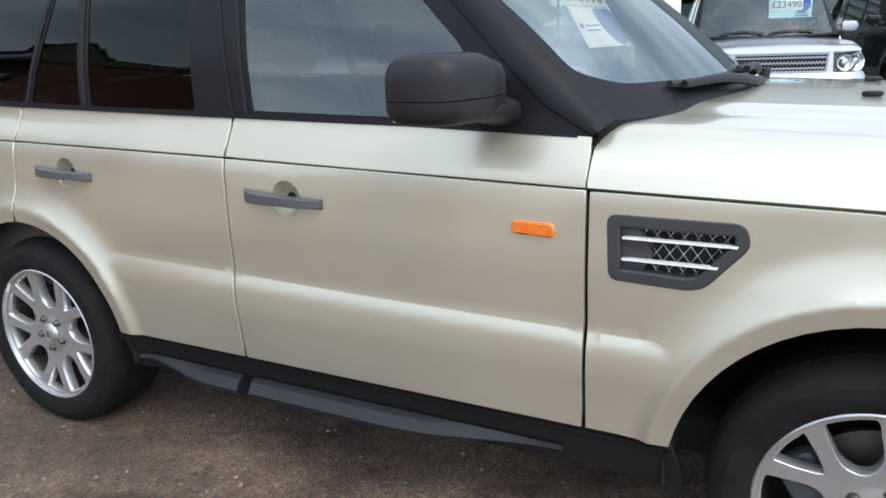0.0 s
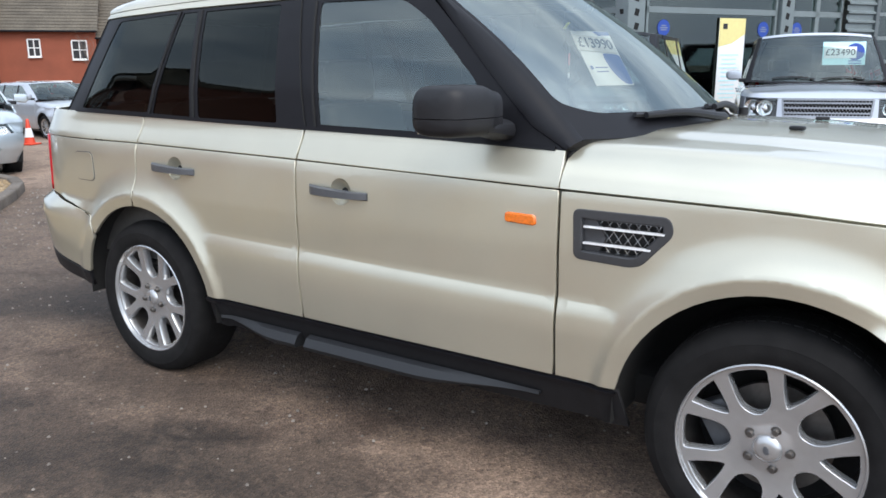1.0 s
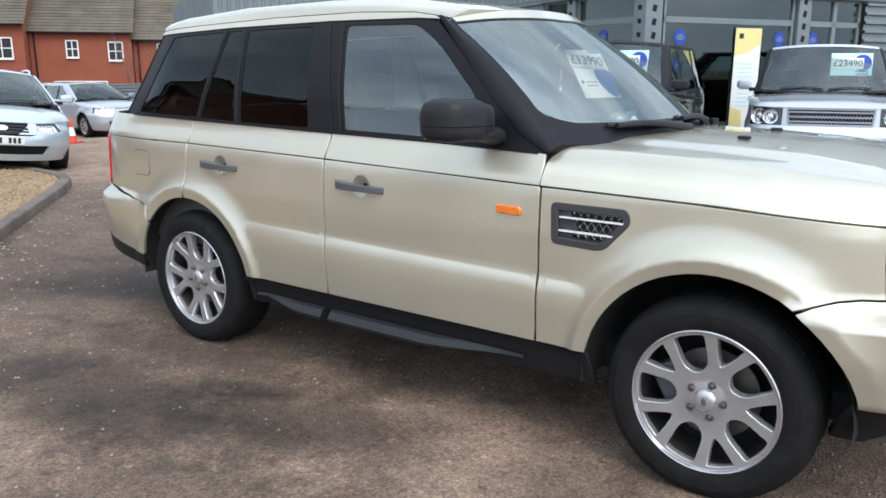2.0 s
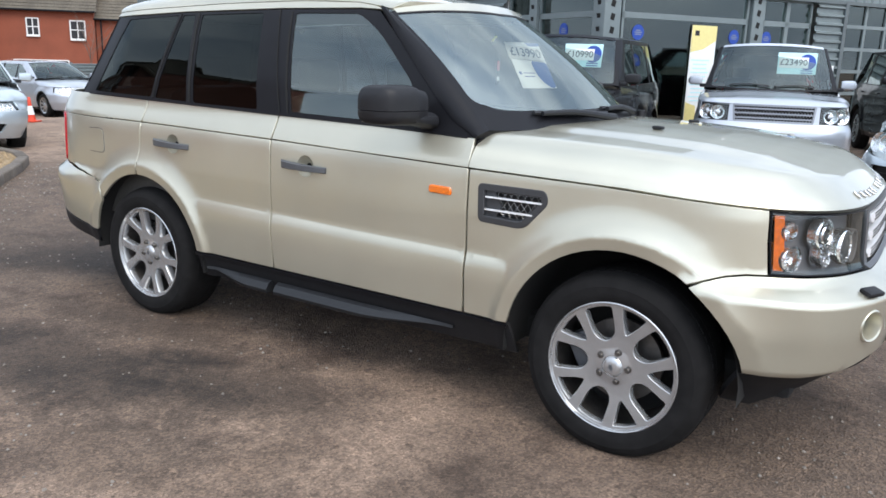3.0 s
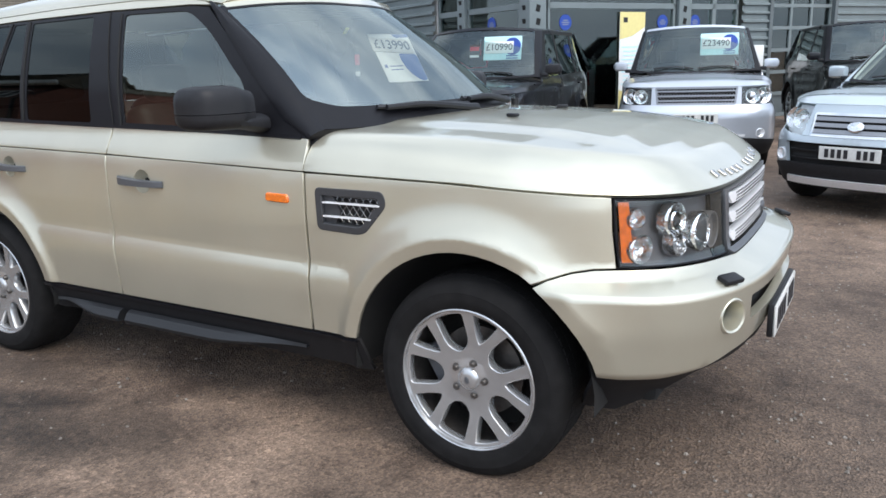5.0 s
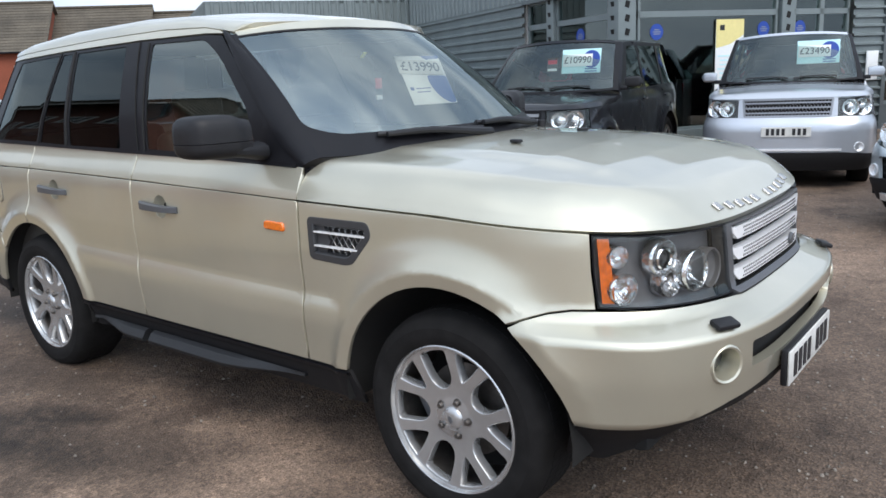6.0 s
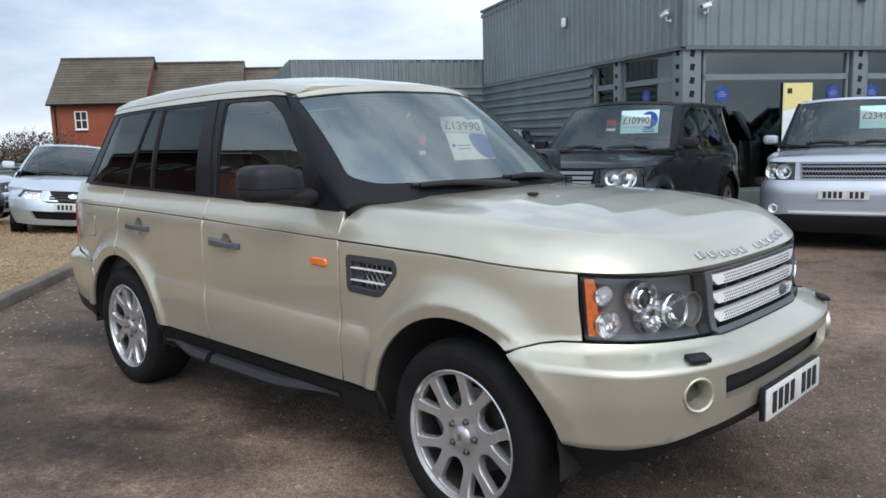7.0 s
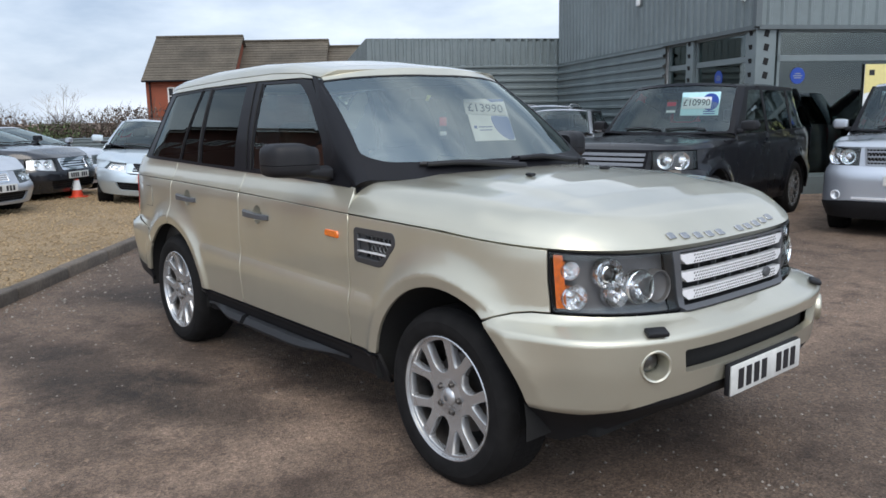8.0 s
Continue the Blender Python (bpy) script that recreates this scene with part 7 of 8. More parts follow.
def cone(x, y, z):
    c = thing("traffic_cone", pose(x, y, z, 0, 0, 20), "orange and white traffic cone", "traffic cone", "cones")
    part("cone_base", boxed((0.28, 0.28, 0.03), pose(0, 0, 0.015), 0.01), M_CONE, c)
    part("cone_body", turned([(0.098, 0.03), (0.042, 0.34), (0.026, 0.47), (0.018, 0.48), (0, 0.48)], 24), M_CONE, c)
    part("cone_sleeve", turned([(0.082, 0.14), (0.050, 0.31), (0.046, 0.31), (0.078, 0.14)], 24), M_PAPER, c, "white reflective sleeve")


cone(-12.3, 1.10, 0.125)
cone(-14.3, 4.95, 0.0)

# ---- showroom ----
M_CLAD = material("grey_cladding", (0.165, 0.198, 0.202), 0.45, 0.0, grain=0.06, grain_scale=8, blotch=0.12, blotch_scale=0.8, rough_var=0.08)
M_CLAD_D = material("dark_grey_steel", (0.10, 0.12, 0.125), 0.5, grain=0.08, grain_scale=15, blotch=0.1, blotch_scale=1.5)
M_SHOWGL = glass("showroom_glass", (0.62, 0.68, 0.70), 0.85, 1.85)
M_BRICK = material("red_brick", (0.30, 0.085, 0.045), 0.85, grain=0.2, grain_scale=30, blotch=0.15, blotch_scale=1.0, vary=0.12)
M_BRICK_D = material("dark_red_brick", (0.17, 0.062, 0.042), 0.85, grain=0.2, grain_scale=30, blotch=0.15, blotch_scale=1.0)
M_TILE = material("brown_roof_tile", (0.112, 0.094, 0.070), 0.85, grain=0.25, grain_scale=12, blotch=0.3, blotch_scale=0.9, vary=0.12)
M_UPVC = material("white_window_frame", (0.78, 0.78, 0.76), 0.4, grain=0.03, grain_scale=20)
M_YELLOW = material("yellow_print", (0.76, 0.66, 0.28), 0.5, grain=0.05, grain_scale=15)
M_FLOORIN = material("showroom_floor", (0.36, 0.35, 0.33), 0.3, grain=0.1, grain_scale=5)
M_WALLIN = material("showroom_wall", (0.62, 0.62, 0.60), 0.7, grain=0.1, grain_scale=3)
CORNER = Vector((-4.45, 9.7, 0))
B_R = Matrix.Translation(CORNER) @ Matrix(((0.5, -0.866, 0, 0), (0.866, 0.5, 0, 0), (0, 0, 1, 0), (0, 0, 0, 1)))   # x along the glazed wall, y into the building


def ribbed(length, height, pitch, depth, flat=0.55):
    """A ribbed steel sheet: x along, z up, ribs upright, facing -y."""
    xs, ys = [], []
    x = 0.0
    while x < length - 1e-6:
        for dx, y in ((0, 0), (pitch * flat, 0), (pitch * (flat + 0.12), -depth), (pitch * 0.88, -depth)):
            if x + dx < length:
                xs.append(x + dx)
                ys.append(y)
        x += pitch
    xs.append(length)
    ys.append(0)
    v = [(a, b, z) for z in (0, height) for a, b in zip(xs, ys)]
    n = len(xs)
    return v, [[i, i + 1, n + i + 1, n + i] for i in range(n - 1)]


def clad_wall(name, m, length, height, upright, parent, mat, pitch=0.25, depth=0.035):
    if upright:
        v, f = ribbed(length, height, pitch, depth)
    else:
        v, f = ribbed(height, length, pitch, depth)
        v = [(z, y, x) for x, y, z in v]
        f = [q[::-1] for q in f]
    me = mesh_of(name, [m @ Vector(p) for p in v], f, smooth=False)
    return link(name, me, mat, parent)


show = thing("showroom", B_R, "grey metal-clad car showroom with tall dark glazing and steel columns", "building")


def bpart(name, size, at, mat, parent=show, bevel=0.0, label=""):
    return part(name, boxed(size, pose(*at), bevel), mat, parent, label, smooth=False)


# right-hand glazed wall: local x along, outside is -y
ZC, ZP = 2.79, 4.85
clad_wall("upper_cladding", M_ID, 13.0, ZP - ZC, True, show, M_CLAD, 0.25, 0.035).location = (0, -0.02, ZC)
clad_wall("upper_cladding", pose(-0.02, 0, 0, 0, 0, 90) @ Matrix.Diagonal((1, -1, 1, 1)), 10.1, ZP - ZC, True, show, M_CLAD, 0.25, 0.035).location = (0, 0, ZC)
bpart("roof", (13.1, 10.2, 0.1), (6.5, 5.05, ZP - 0.1), M_CLAD_D)
bpart("parapet_cap", (13.1, 0.14, 0.06), (6.5, 0.0, ZP + 0.03), M_CLAD_D)
bpart("parapet_cap", (0.14, 10.2, 0.06), (0.0, 5.05, ZP + 0.03), M_CLAD_D)
bpart("soffit_trim", (13.0, 0.10, 0.07), (6.5, -0.02, ZC - 0.01), M_CLAD_D)
bpart("soffit_trim", (0.10, 10.1, 0.07), (-0.02, 5.05, ZC - 0.01), M_CLAD_D)
bpart("corner_post", (0.10, 0.10, ZP - ZC), (-0.02, -0.02, (ZP + ZC) / 2), M_CLAD_D)


bm = boxed((0.085, 0.012, 0.11))
SLOT = bpy.data.meshes.new("slot")
bm.to_mesh(SLOT)
bm.free()
SLOT.materials.append(M_DARK)


def column(x, y, wx, wy, faces):
    """A castellated steel column: a post with rows of slots through its faces."""
    c = new("column")
    c.parent, c.matrix_local = show, pose(x, y, 0)
    part("post", boxed((wx, wy, ZC), pose(0, 0, ZC / 2), 0.01, 1), M_CLAD, c, smooth=False)
    for nx, ny in faces:
        for z in np.arange(0.15, ZC - 0.1, 0.225):
            o = new("slot", SLOT)
            o.parent = c
            o.matrix_local = pose(nx * wx / 2, 0, z + 0.06, 14 * nx, 0, 90) if nx else pose(0, ny * wy / 2, z + 0.06, 0, 14)
    return c


column(0.17, 0.15, 0.36, 0.32, ((0, -1), (-1, 0)))
column(3.67, 0.10, 0.30, 0.24, ((0, -1),))
column(0.10, 2.25, 0.24, 0.26, ((-1, 0),))
bpart("plinth", (5.3, 0.16, 0.30), (2.65, 0.06, 0.15), M_CLAD)
bpart("plinth", (0.16, 3.2, 0.30), (0.06, 1.6, 0.15), M_CLAD)


def glazing(x0, x1, z0, z1, left=False):
    """One framed pane."""
    w = new("window_bay")
    w.parent = show
    if left:
        w.matrix_local = pose(0, 0, 0, 0, 0, 90) @ Matrix.Diagonal((1, -1, 1, 1))
    t = 0.05
    for nm, size, at in (("window_frame", (x1 - x0, 0.07, t), ((x0 + x1) / 2, 0.08, z0 + t / 2)), ("window_frame", (x1 - x0, 0.07, t), ((x0 + x1) / 2, 0.08, z1 - t / 2)),
                         ("window_frame", (t, 0.07, z1 - z0), (x0 + t / 2, 0.08, (z0 + z1) / 2)), ("window_frame", (t, 0.07, z1 - z0), (x1 - t / 2, 0.08, (z0 + z1) / 2))):
        part(nm, boxed(size, pose(*at)), M_CLAD, w, smooth=False)
    g = part("pane", boxed((x1 - x0 - 0.04, 0.012, z1 - z0 - 0.04), pose((x0 + x1) / 2, 0.09, (z0 + z1) / 2)), M_SHOWGL, w, smooth=False)
    g.visible_shadow = False
    return w


for x0, x1 in ((0.42, 3.48), (3.86, 4.55), (4.55, 5.25)):
    glazing(x0, x1, 0.30, 2.29)
    glazing(x0, x1, 2.29, 2.76)
for y0, y1 in ((0.34, 2.10), (2.40, 3.24)):
    glazing(y0, y1, 0.30, 2.29, True)
    glazing(y0, y1, 2.29, 2.76, True)
clad_wall("lower_cladding", M_ID, 0.85, ZC, False, show, M_CLAD, 0.17, 0.05).location = (5.28, -0.02, 0)
clad_wall("lower_cladding", M_ID, 5.0, ZC, False, show, M_CLAD, 0.17, 0.05).location = (8.28, -0.02, 0)
clad_wall("lower_cladding", pose(-0.02, 0, 0, 0, 0, 90) @ Matrix.Diagonal((1, -1, 1, 1)), 6.85, ZC, False, show, M_CLAD, 0.20, 0.06).location = (0, 3.26, 0)
# sectional glazed door
dr = new("sectional_door")
dr.parent = show
for r in range(6):
    z0 = 0.02 + r * 0.455
    part("door_rail", boxed((2.12, 0.07, 0.07), pose(7.2, 0.04, z0 + 0.03)), M_CLAD, dr, smooth=False)
    for c in range(4):
        part("door_stile", boxed((0.07, 0.06, 0.40), pose(6.2 + c * 0.667, 0.04, z0 + 0.26)), M_CLAD, dr, smooth=False)
    for c in range(3):
        g = part("pane", boxed((0.60, 0.012, 0.39), pose(6.53 + c * 0.667, 0.05, z0 + 0.26)), M_SHOWGL if r else M_CLAD_D, dr, smooth=False)
bpart("door_jamb", (0.10, 0.2, ZC), (6.12, 0.02, ZC / 2), M_CLAD_D)
bpart("door_jamb", (0.10, 0.2, ZC), (8.26, 0.02, ZC / 2), M_CLAD_D)
# inside
bpart("inner_floor", (12.8, 9.8, 0.04), (6.5, 5.1, 0.03), M_FLOORIN)
bpart("inner_wall", (12.8, 0.1, ZC), (6.5, 5.5, ZC / 2), M_WALLIN)
bpart("inner_wall", (0.1, 10.0, ZC), (12.9, 5.05, ZC / 2), M_WALLIN)
bpart("inner_wall", (0.1, 6.8, ZC), (0.10, 6.7, ZC / 2), M_WALLIN)
bpart("inner_wall", (7.6, 0.1, ZC), (9.1, 0.22, ZC / 2), M_WALLIN).location.y += 0.25
bpart("inner_ceiling", (12.8, 9.8, 0.04), (6.5, 5.1, ZC - 0.05), M_WALLIN)
bpart("desk", (1.6, 0.7, 0.75), (2.0, 2.6, 0.40), M_CLAD_D, bevel=0.02)
# poster banner and blue round stickers in the windows
ban = thing("banner", B_R @ pose(2.39, 0.05, 1.25), "tall yellow and white banner standing behind the showroom glass", "banner")
part("banner_sheet", boxed((0.62, 0.01, 1.86), pose(0, 0, 0)), M_PAPER, ban, smooth=False)
ysk = lambda x, z: (Vector((x, -0.008, z)), Vector((0, -1, 0)))
sheet("yellow_top", ysk, [(-0.31, 0.93), (0.31, 0.93), (0.31, 0.66), (0.0, 0.50), (-0.31, 0.44)], M_YELLOW, ban, step=0.3, depth=0.002)
sheet("yellow_foot", ysk, [(-0.31, -0.93), (0.0, -0.93), (-0.05, -0.55), (-0.31, -0.48)], M_YELLOW, ban, step=0.3, depth=0.002)
part("banner_mark", boxed((0.10, 0.004, 0.09), pose(-0.18, -0.012, 0.79)), M_INK, ban, smooth=False)
bm = bmesh.new()
for r in range(11):
    box(bm, (0.34 + 0.1 * (r % 3 == 0), 0.003, 0.022), pose(-0.04, -0.007, 0.30 - 0.075 * r))
part("banner_lines", bm, M_CYAN, ban, smooth=False)


def sticker(m):
    s = thing("window_sticker", m, "round blue sticker on the showroom glass", "sticker", "blue stickers")
    part("disc", turned([(0, 0.004), (0.135, 0.004), (0.135, 0)], 28, pose(0, 0, 0, 90)), M_BLUECARD, s)
    bm = bmesh.new()
    for r, w in enumerate((0.10, 0.17, 0.13)):
        box(bm, (w, 0.003, 0.016), pose(0, -0.006, 0.035 - 0.035 * r))
    part("sticker_lines", bm, M_STEELGREY, s, smooth=False)


for x in (0.83, 3.18, 4.05, 7.25):
    sticker(B_R @ pose(x, 0.078, 2.0))
sticker(B_R @ pose(0.078, 1.30, 2.02, 0, 0, -90))


def wall_lamp(m):
    w = thing("bulkhead_lamp", m, "small white bulkhead lamp on the cladding", "lamp")
    part("lamp_base", boxed((0.16, 0.05, 0.24), pose(0, 0.0, 0), 0.01), M_CLAD_D, w)
    part("lamp_cover", boxed((0.13, 0.07, 0.20), pose(0, -0.05, 0), 0.025, 3), M_PAPER, w)


wall_lamp(B_R @ pose(-0.06, 4.47, 3.80, 0, 0, -90))
wall_lamp(B_R @ pose(3.6, -0.06, 3.72))


def cctv(m):
    w = thing("security_camera", m, "white bullet security camera on a bracket", "camera")
    bm = boxed((0.07, 0.02, 0.07), pose(0, 0, 0), 0.004)
    rod(bm, (0, 0, 0), (0, -0.10, 0), 0.015)
    rod(bm, (0, -0.10, 0), (0.0, -0.12, 0.10), 0.013)
    part("bracket", bm, M_PAPER, w)
    bm = boxed((0.26, 0.10, 0.10), pose(-0.05, -0.13, 0.15, 0, -14, 0), 0.03, 3)
    box(bm, (0.30, 0.12, 0.012), pose(-0.06, -0.13, 0.21, 0, -14, 0), 0.004)
    part("housing", bm, M_PAPER, w)
    part("lens", turned([(0, 0), (0.035, 0), (0.035, -0.02)], 16, pose(-0.185, -0.13, 0.118, 0, -104, 0)), M_INK, w)


cctv(B_R @ pose(-0.06, 0.32, 3.26, 0, 0, -90) @ Matrix.Diagonal((0.72, 0.72, 0.72, 1)))
cctv(B_R @ pose(0.36, -0.06, 3.34) @ Matrix.Diagonal((0.72, 0.72, 0.72, 1)))
box_sign = thing("notice_board", B_R @ pose(5.75, -0.10, 1.25), "small white notice board on the cladding", "sign")
part("board", boxed((0.30, 0.03, 0.55), M_ID, 0.006), M_PAPER, box_sign)

# low shed behind
shed = thing("shed", B_R @ pose(0, 10.1, 0), "low grey ribbed metal shed beside the showroom", "building")
o = clad_wall("upper_cladding", M_ID, 5.55, 0.74, True, shed, M_CLAD, 0.22, 0.035)
o.location = (-5.55, 0, 2.80)
o = clad_wall("lower_cladding", M_ID, 5.55, 2.80, False, shed, M_CLAD, 0.20, 0.06)
o.location = (-5.55, 0, 0)
o = clad_wall("side_cladding", pose(0, 0, 0, 0, 0, 90) @ Matrix.Diagonal((1, -1, 1, 1)), 9.0, 3.54, True, shed, M_CLAD, 0.22, 0.035)
o.location = (-5.55, 0, 0)
part("shed_roof", boxed((5.6, 9.0, 0.08), pose(-2.77, 4.5, 3.50)), M_CLAD_D, shed, smooth=False)
part("shed_back", boxed((5.5, 0.1, 3.5), pose(-2.77, 9.0, 1.75)), M_CLAD_D, shed, smooth=False)

# ---- corrugated fence ----
fence = thing("fence", pose(-29.0, -22, -0.5, 0, 0, 90), "low fence of grey corrugated sheets along the edge of the lot", "fence")
o = clad_wall("corrugated_sheet", Matrix.Diagonal((1, 1, 1, 1)), 44.0, 1.28, False, fence, M_CLAD, 0.13, 0.04)
o.rotation_euler = (0, 0, 0)
for k in range(15):
    part("fence_post", boxed((0.08, 0.08, 1.33), pose(1 + 3 * k, 0.06, 0.665)), M_CLAD_D, fence, smooth=False)


# ---- brick houses ----
def house(m, width, depth, eave, ridge, windows, label, hip=0.0, brick=None):
    h = thing("house", m, label, "house", "brick houses")
    bm = bmesh.new()
    pts = [(0, -2.0), (depth, -2.0), (depth, eave), (depth / 2, ridge - 0.12 if not hip else eave + 0.01), (0, eave)]
    a = [bm.verts.new((0, y, z)) for y, z in pts]
    b = [bm.verts.new((width, y, z)) for y, z in pts]
    for i in range(5):
        bm.faces.new([a[i], a[(i + 1) % 5], b[(i + 1) % 5], b[i]])
    bm.faces.new(a)
    bm.faces.new(b)
    part("wall", bm, brick or M_BRICK, h, "brick wall", smooth=False)
    slope = math.hypot(depth / 2 + 0.25, ridge - eave)
    ang = math.atan2(ridge - eave + 0.15, depth / 2 + 0.25)
    for side in (0, 1):
        rf = new("roof_slope")
        rf.parent = h
        bm = bmesh.new()
        rows = 17
        for r in range(rows):
            d0 = -0.28 + (depth / 2 + 0.28) * r / rows
            z0 = eave - 0.10 + (ridge - eave + 0.10) * r / rows
            y = d0 if side == 0 else depth - d0
            cut = hip * r / rows
            box(bm, (width + 0.3 - cut, slope / rows * 1.12, 0.07), pose(width / 2 + cut / 2, y + (0.12 if side == 0 else -0.12), z0 + 0.13, math.degrees(ang) * (1 if side == 0 else -1) - (6 if side == 0 else -6)))
        part("tile_course", bm, M_TILE, rf, "courses of brown tiles", smooth=False, kind="stuff")
    if hip:
        rf = new("roof_slope")
        rf.parent = h
        bm = bmesh.new()
        for r in range(17):
            box(bm, (hip / 17 * 1.35, (depth + 0.5) * (1 - r / 17), 0.07), pose(hip * r / 17 - 0.02, depth / 2, eave + 0.03 + (ridge - eave) * r / 17, 0, -math.degrees(math.atan2(ridge - eave, hip)) + 6))
        part("tile_course", bm, M_TILE, rf, "courses of brown tiles", smooth=False, kind="stuff")
    part("ridge_tile", boxed((width + 0.3 - hip, 0.24, 0.14), pose(width / 2 + hip / 2, depth / 2, ridge + 0.08), 0.05), M_TILE, h)
    part("gutter", boxed((width + 0.2, 0.12, 0.10), pose(width / 2, -0.30, eave - 0.05), 0.03), M_UPVC if hip else M_TRIM, h)
    part("downpipe", boxed((0.08, 0.08, eave + 2.0), pose(0.25, -0.06, eave / 2 - 1.0), 0.02), M_TRIM, h)
    for wx, wz, ww, wh in windows:
        w = new("window")
        w.parent, w.location = h, (wx, -0.02, wz)
        t = 0.09 if hip else 0.06
        for nm, size, at in (("frame", (ww, 0.10, t), (0, 0, wh / 2)), ("frame", (ww, 0.10, t), (0, 0, -wh / 2)), ("frame", (t, 0.10, wh), (-ww / 2, 0, 0)), ("frame", (t, 0.10, wh), (ww / 2, 0, 0)),
                             ("glazing_bar", (0.05, 0.06, wh), (0, 0, 0)), ("glazing_bar", (ww, 0.06, 0.05), (0, 0, 0))):
            part(nm, boxed(size, pose(*at)), M_UPVC, w, smooth=False)
        part("sill", boxed((ww + 0.08, 0.14, 0.05), pose(0, -0.03, -wh / 2 - 0.05)), M_UPVC, w, smooth=False)
        part("pane", boxed((ww, 0.02, wh), pose(0, 0.02, 0)), M_INK, w, smooth=False)
    return h


H_M = Matrix(((0.636, -0.769, 0, 0), (0.769, 0.636, 0, 0), (0, 0, 1, 0), (0, 0, 0, 1)))
H_AT = Matrix.Translation((-43.2, 13.53, 0)) @ H_M
house(H_AT, 4.92, 5.63, 3.57, 6.15, [(1.58, 2.68, 0.62, 0.93), (3.9, 2.37, 0.95, 1.0)], "red brick house with a brown tiled roof")
house(H_AT @ pose(4.95, 1.0, 0), 4.96, 5.6, 3.24, 5.92, [(2.03, 2.37, 0.56, 0.84), (4.15, 2.27, 0.70, 0.92), (2.3, 0.5, 2.6, 0.4)], "red brick terraced house with a brown tiled roof")
house(H_AT @ pose(9.95, 1.35, 0), 7.2, 5.6, 2.9, 5.56, [(1.6, 2.2, 0.75, 0.95), (4.0, 2.2, 0.75, 0.95)], "red brick terraced house with a brown tiled roof")


# terrace behind the camera, seen mirrored in the car's glass
ws = [(1.3 + 2.2 * k, z, 1.15, 1.35) for k in range(17) for z in (2.0, 5.1)]
house(pose(-15.8, -8.6, 0, 0, 0, 180), 40.0, 6.5, 6.55, 9.3, ws, "dark brick terrace with a hipped brown tiled roof facing the lot", 4.0, M_BRICK_D)


# ---- hedgerow and bare trees beyond the fence ----
M_BARK = material("grey_brown_bark", (0.10, 0.08, 0.065), 0.9, grain=0.3, grain_scale=20, bump=0.3, bump_scale=40)
M_TWIG = material("bare_twigs", (0.165, 0.128, 0.104), 0.9, grain=0.3, grain_scale=5, vary=0.3)
M_LEAF = material("dull_green_leaves", (0.075, 0.105, 0.040), 0.75, grain=0.25, grain_scale=3, vary=0.4)


def tube(vs, fs, a, b, ra, rb, n=5):
    d = (b - a).normalized()
    u = d.orthogonal().normalized()
    w = d.cross(u)
    k0 = len(vs)
    for p, r in ((a, ra), (b, rb)):
        vs += [p + (u * math.cos(6.2832 * i / n) + w * math.sin(6.2832 * i / n)) * r for i in range(n)]
    fs += [[k0 + i, k0 + (i + 1) % n, k0 + n + (i + 1) % n, k0 + n + i] for i in range(n)]


def bare_tree(x, y, h, seed, label):
    rnd = random.Random(seed)
    t = thing("tree", pose(x, y, ground_z(x)), label, "tree", "bare trees")
    tr, tf, br, bf = [], [], [], []

    def grow(a, d, ln, r, lvl):
        b = a + d * ln
        if lvl < 1:
            tube(tr, tf, a, b, r, r * 0.7, 8)
        else:
            tube(br, bf, a, b, r, r * 0.6, 4)
        if lvl >= 4:
            return
        for _ in range(rnd.randint(3, 4) if lvl else 6):
            s = rnd.uniform(0.45, 1.0) if lvl else rnd.uniform(0.4, 1.0)
            nd = (d + Vector((rnd.gauss(0, 0.5), rnd.gauss(0, 0.5), rnd.uniform(0.0, 0.4)))).normalized()
            grow(a + d * ln * s, nd, ln * rnd.uniform(0.5, 0.72), r * 0.5, lvl + 1)

    grow(Vector((0, 0, 0)), Vector((rnd.gauss(0, 0.05), rnd.gauss(0, 0.05), 1)).normalized(), h * 0.42, h * 0.0062, 0)
    link("trunk", mesh_of("trunk", tr, tf), M_BARK, t)
    link("crown", mesh_of("crown", br, bf), M_TWIG, t, "bare twiggy crown", "stuff")


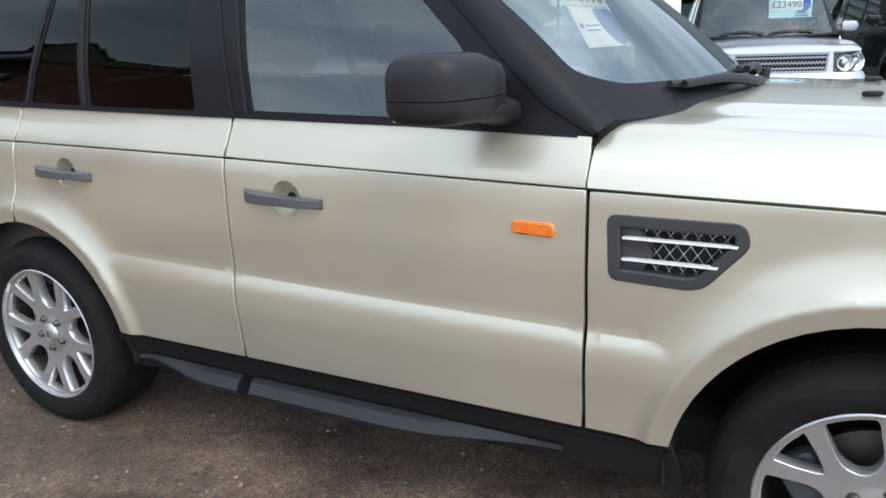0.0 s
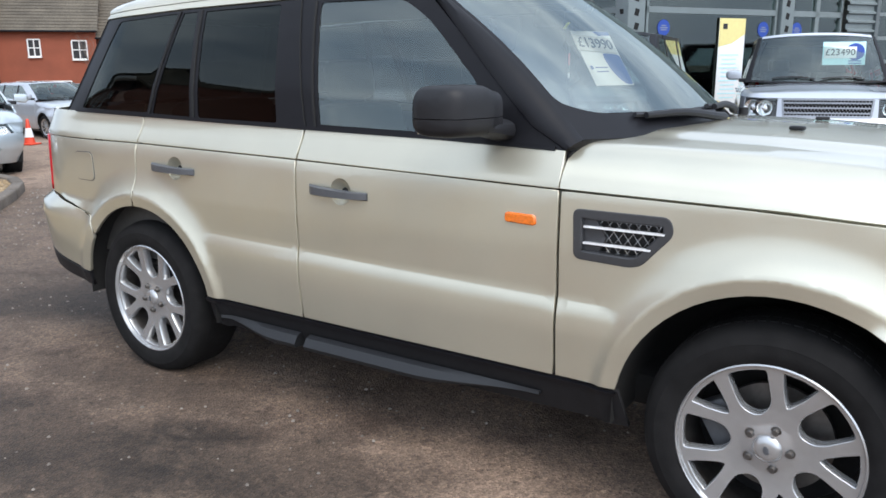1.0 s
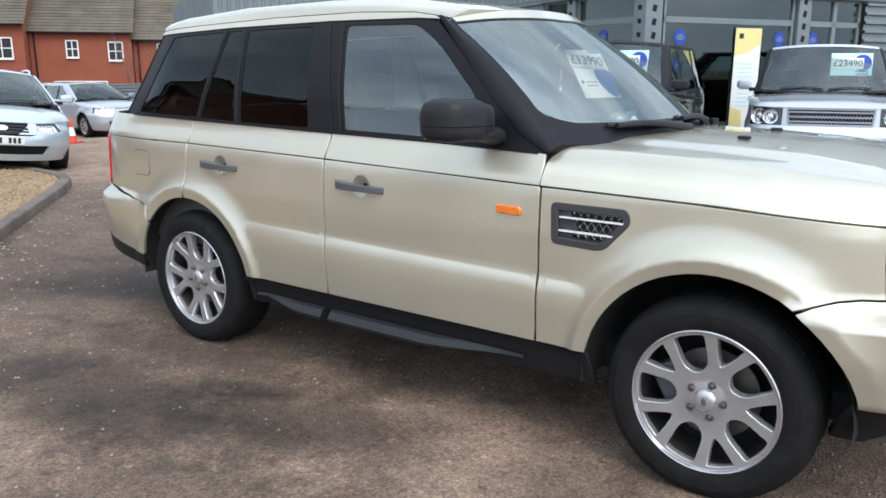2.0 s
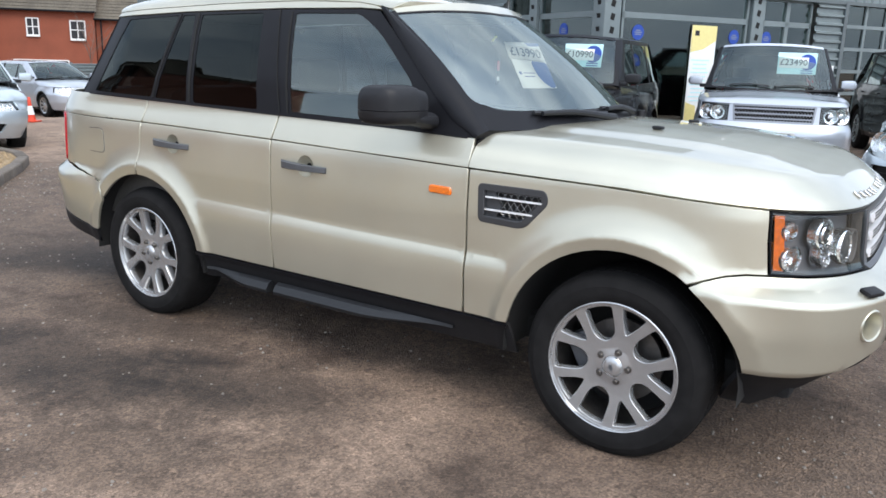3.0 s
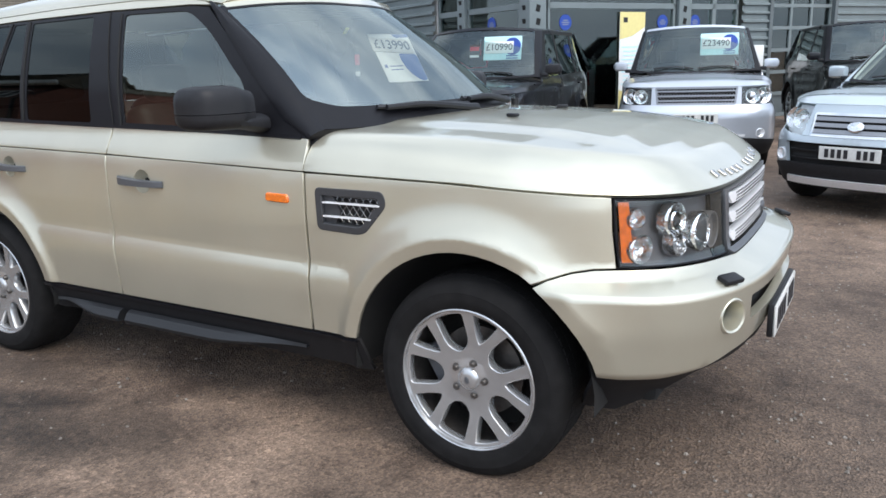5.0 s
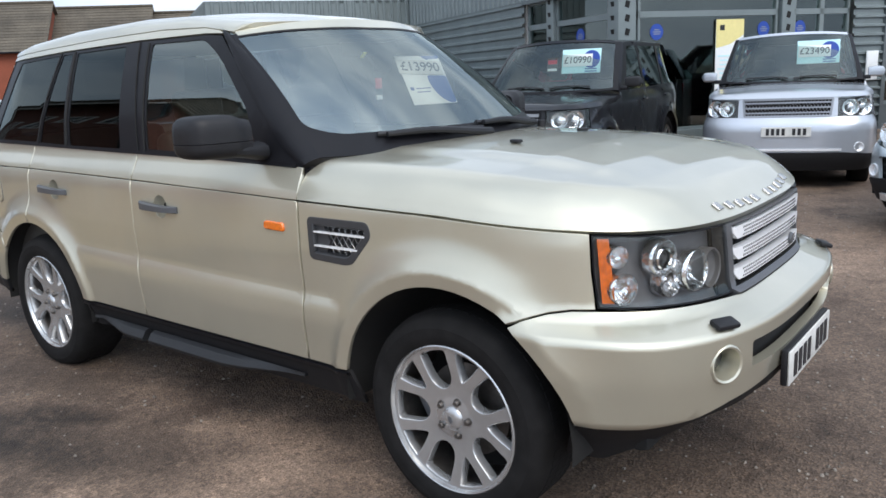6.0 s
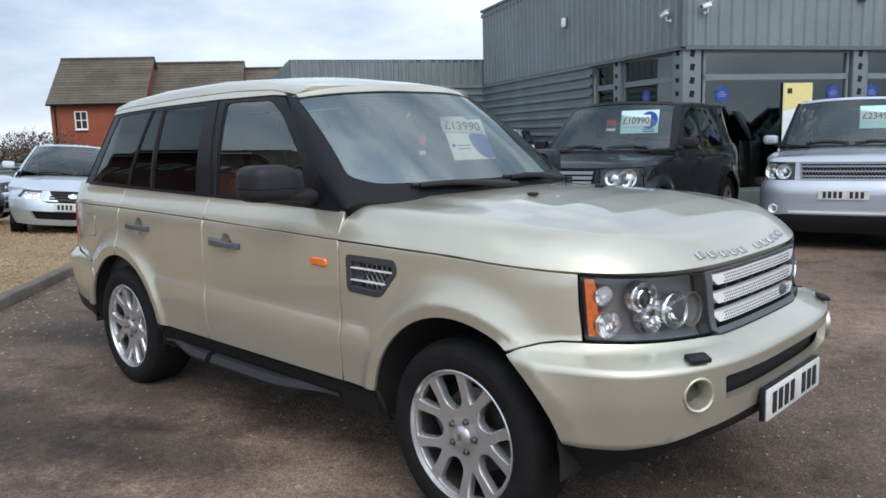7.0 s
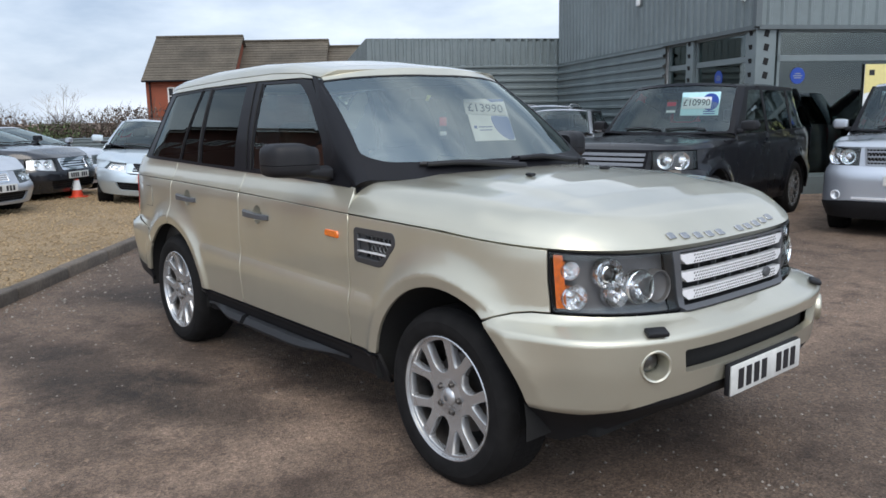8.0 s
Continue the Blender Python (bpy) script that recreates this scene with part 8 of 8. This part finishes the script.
def bush(x, y, w, h, seed, green):
    rnd = random.Random(seed)
    t = thing("bush", pose(x, y, ground_z(x)), "dull green bush in the hedgerow" if green > 0.5 else "brown leafless bush in the hedgerow", "bush", "hedgerow bushes")
    vs, fs = [], []
    for _ in range(160):
        a = Vector((rnd.gauss(0, w * 0.3), rnd.gauss(0, 0.8), 0))
        b = a + Vector((rnd.gauss(0, 0.35), rnd.gauss(0, 0.35), h * rnd.uniform(0.5, 1.08)))
        tube(vs, fs, a, b, 0.014, 0.004, 3)
        for _ in range(6):
            c = a.lerp(b, rnd.uniform(0.4, 1))
            tube(vs, fs, c, c + Vector((rnd.gauss(0, 0.25), rnd.gauss(0, 0.25), rnd.uniform(0.0, 0.5))), 0.009, 0.003, 3)
    link("twig_mass", mesh_of("twig_mass", vs, fs), M_TWIG, t, "", "stuff")
    vs, fs = [], []
    for _ in range(int(2400 * green) + 2600):
        k = rnd.random() ** 1.35
        c = Vector((rnd.gauss(0, w * 0.32), rnd.gauss(0, 0.8), h * (0.05 + 0.95 * k * (0.85 + 0.30 * noise.noise((x + rnd.random(), k * 3, seed))))))
        u = Vector((rnd.gauss(0, 1), rnd.gauss(0, 1), rnd.gauss(0, 1))).normalized()
        w2 = u.orthogonal().normalized() * rnd.uniform(0.03, 0.06)
        b = len(vs)
        vs += [c, c + u * 0.07 + w2, c + u * 0.15, c + u * 0.08 - w2]
        fs.append([b, b + 1, b + 2, b + 3])
    link("foliage", mesh_of("foliage", vs, fs, smooth=False), M_LEAF if green > 0.5 else M_TWIG, t, "", "stuff")


rnd = random.Random(11)
for k in range(14):
    yy = -16 + 2.0 * k + (0.9 if k == 11 else 0.0)
    bush(-36.5 + rnd.gauss(0, 1.0), yy, 3.2, rnd.uniform(2.0, 2.9), 40 + k, 0.9 if k in (11, 3) else (0.3 if k % 3 else 0.1))
for k, (yy, h) in enumerate(((8.6, 4.6), (5.2, 3.8), (4.0, 4.4), (1.5, 4.0), (-2.0, 4.4), (-6.0, 4.0), (11.5, 3.2))):
    bare_tree(-39 + rnd.gauss(0, 1.5), yy, h, 70 + k, "bare tree in the hedgerow")
bare_tree(-36.6, 20.7, 4.6, 91, "bare tree in front of the houses")
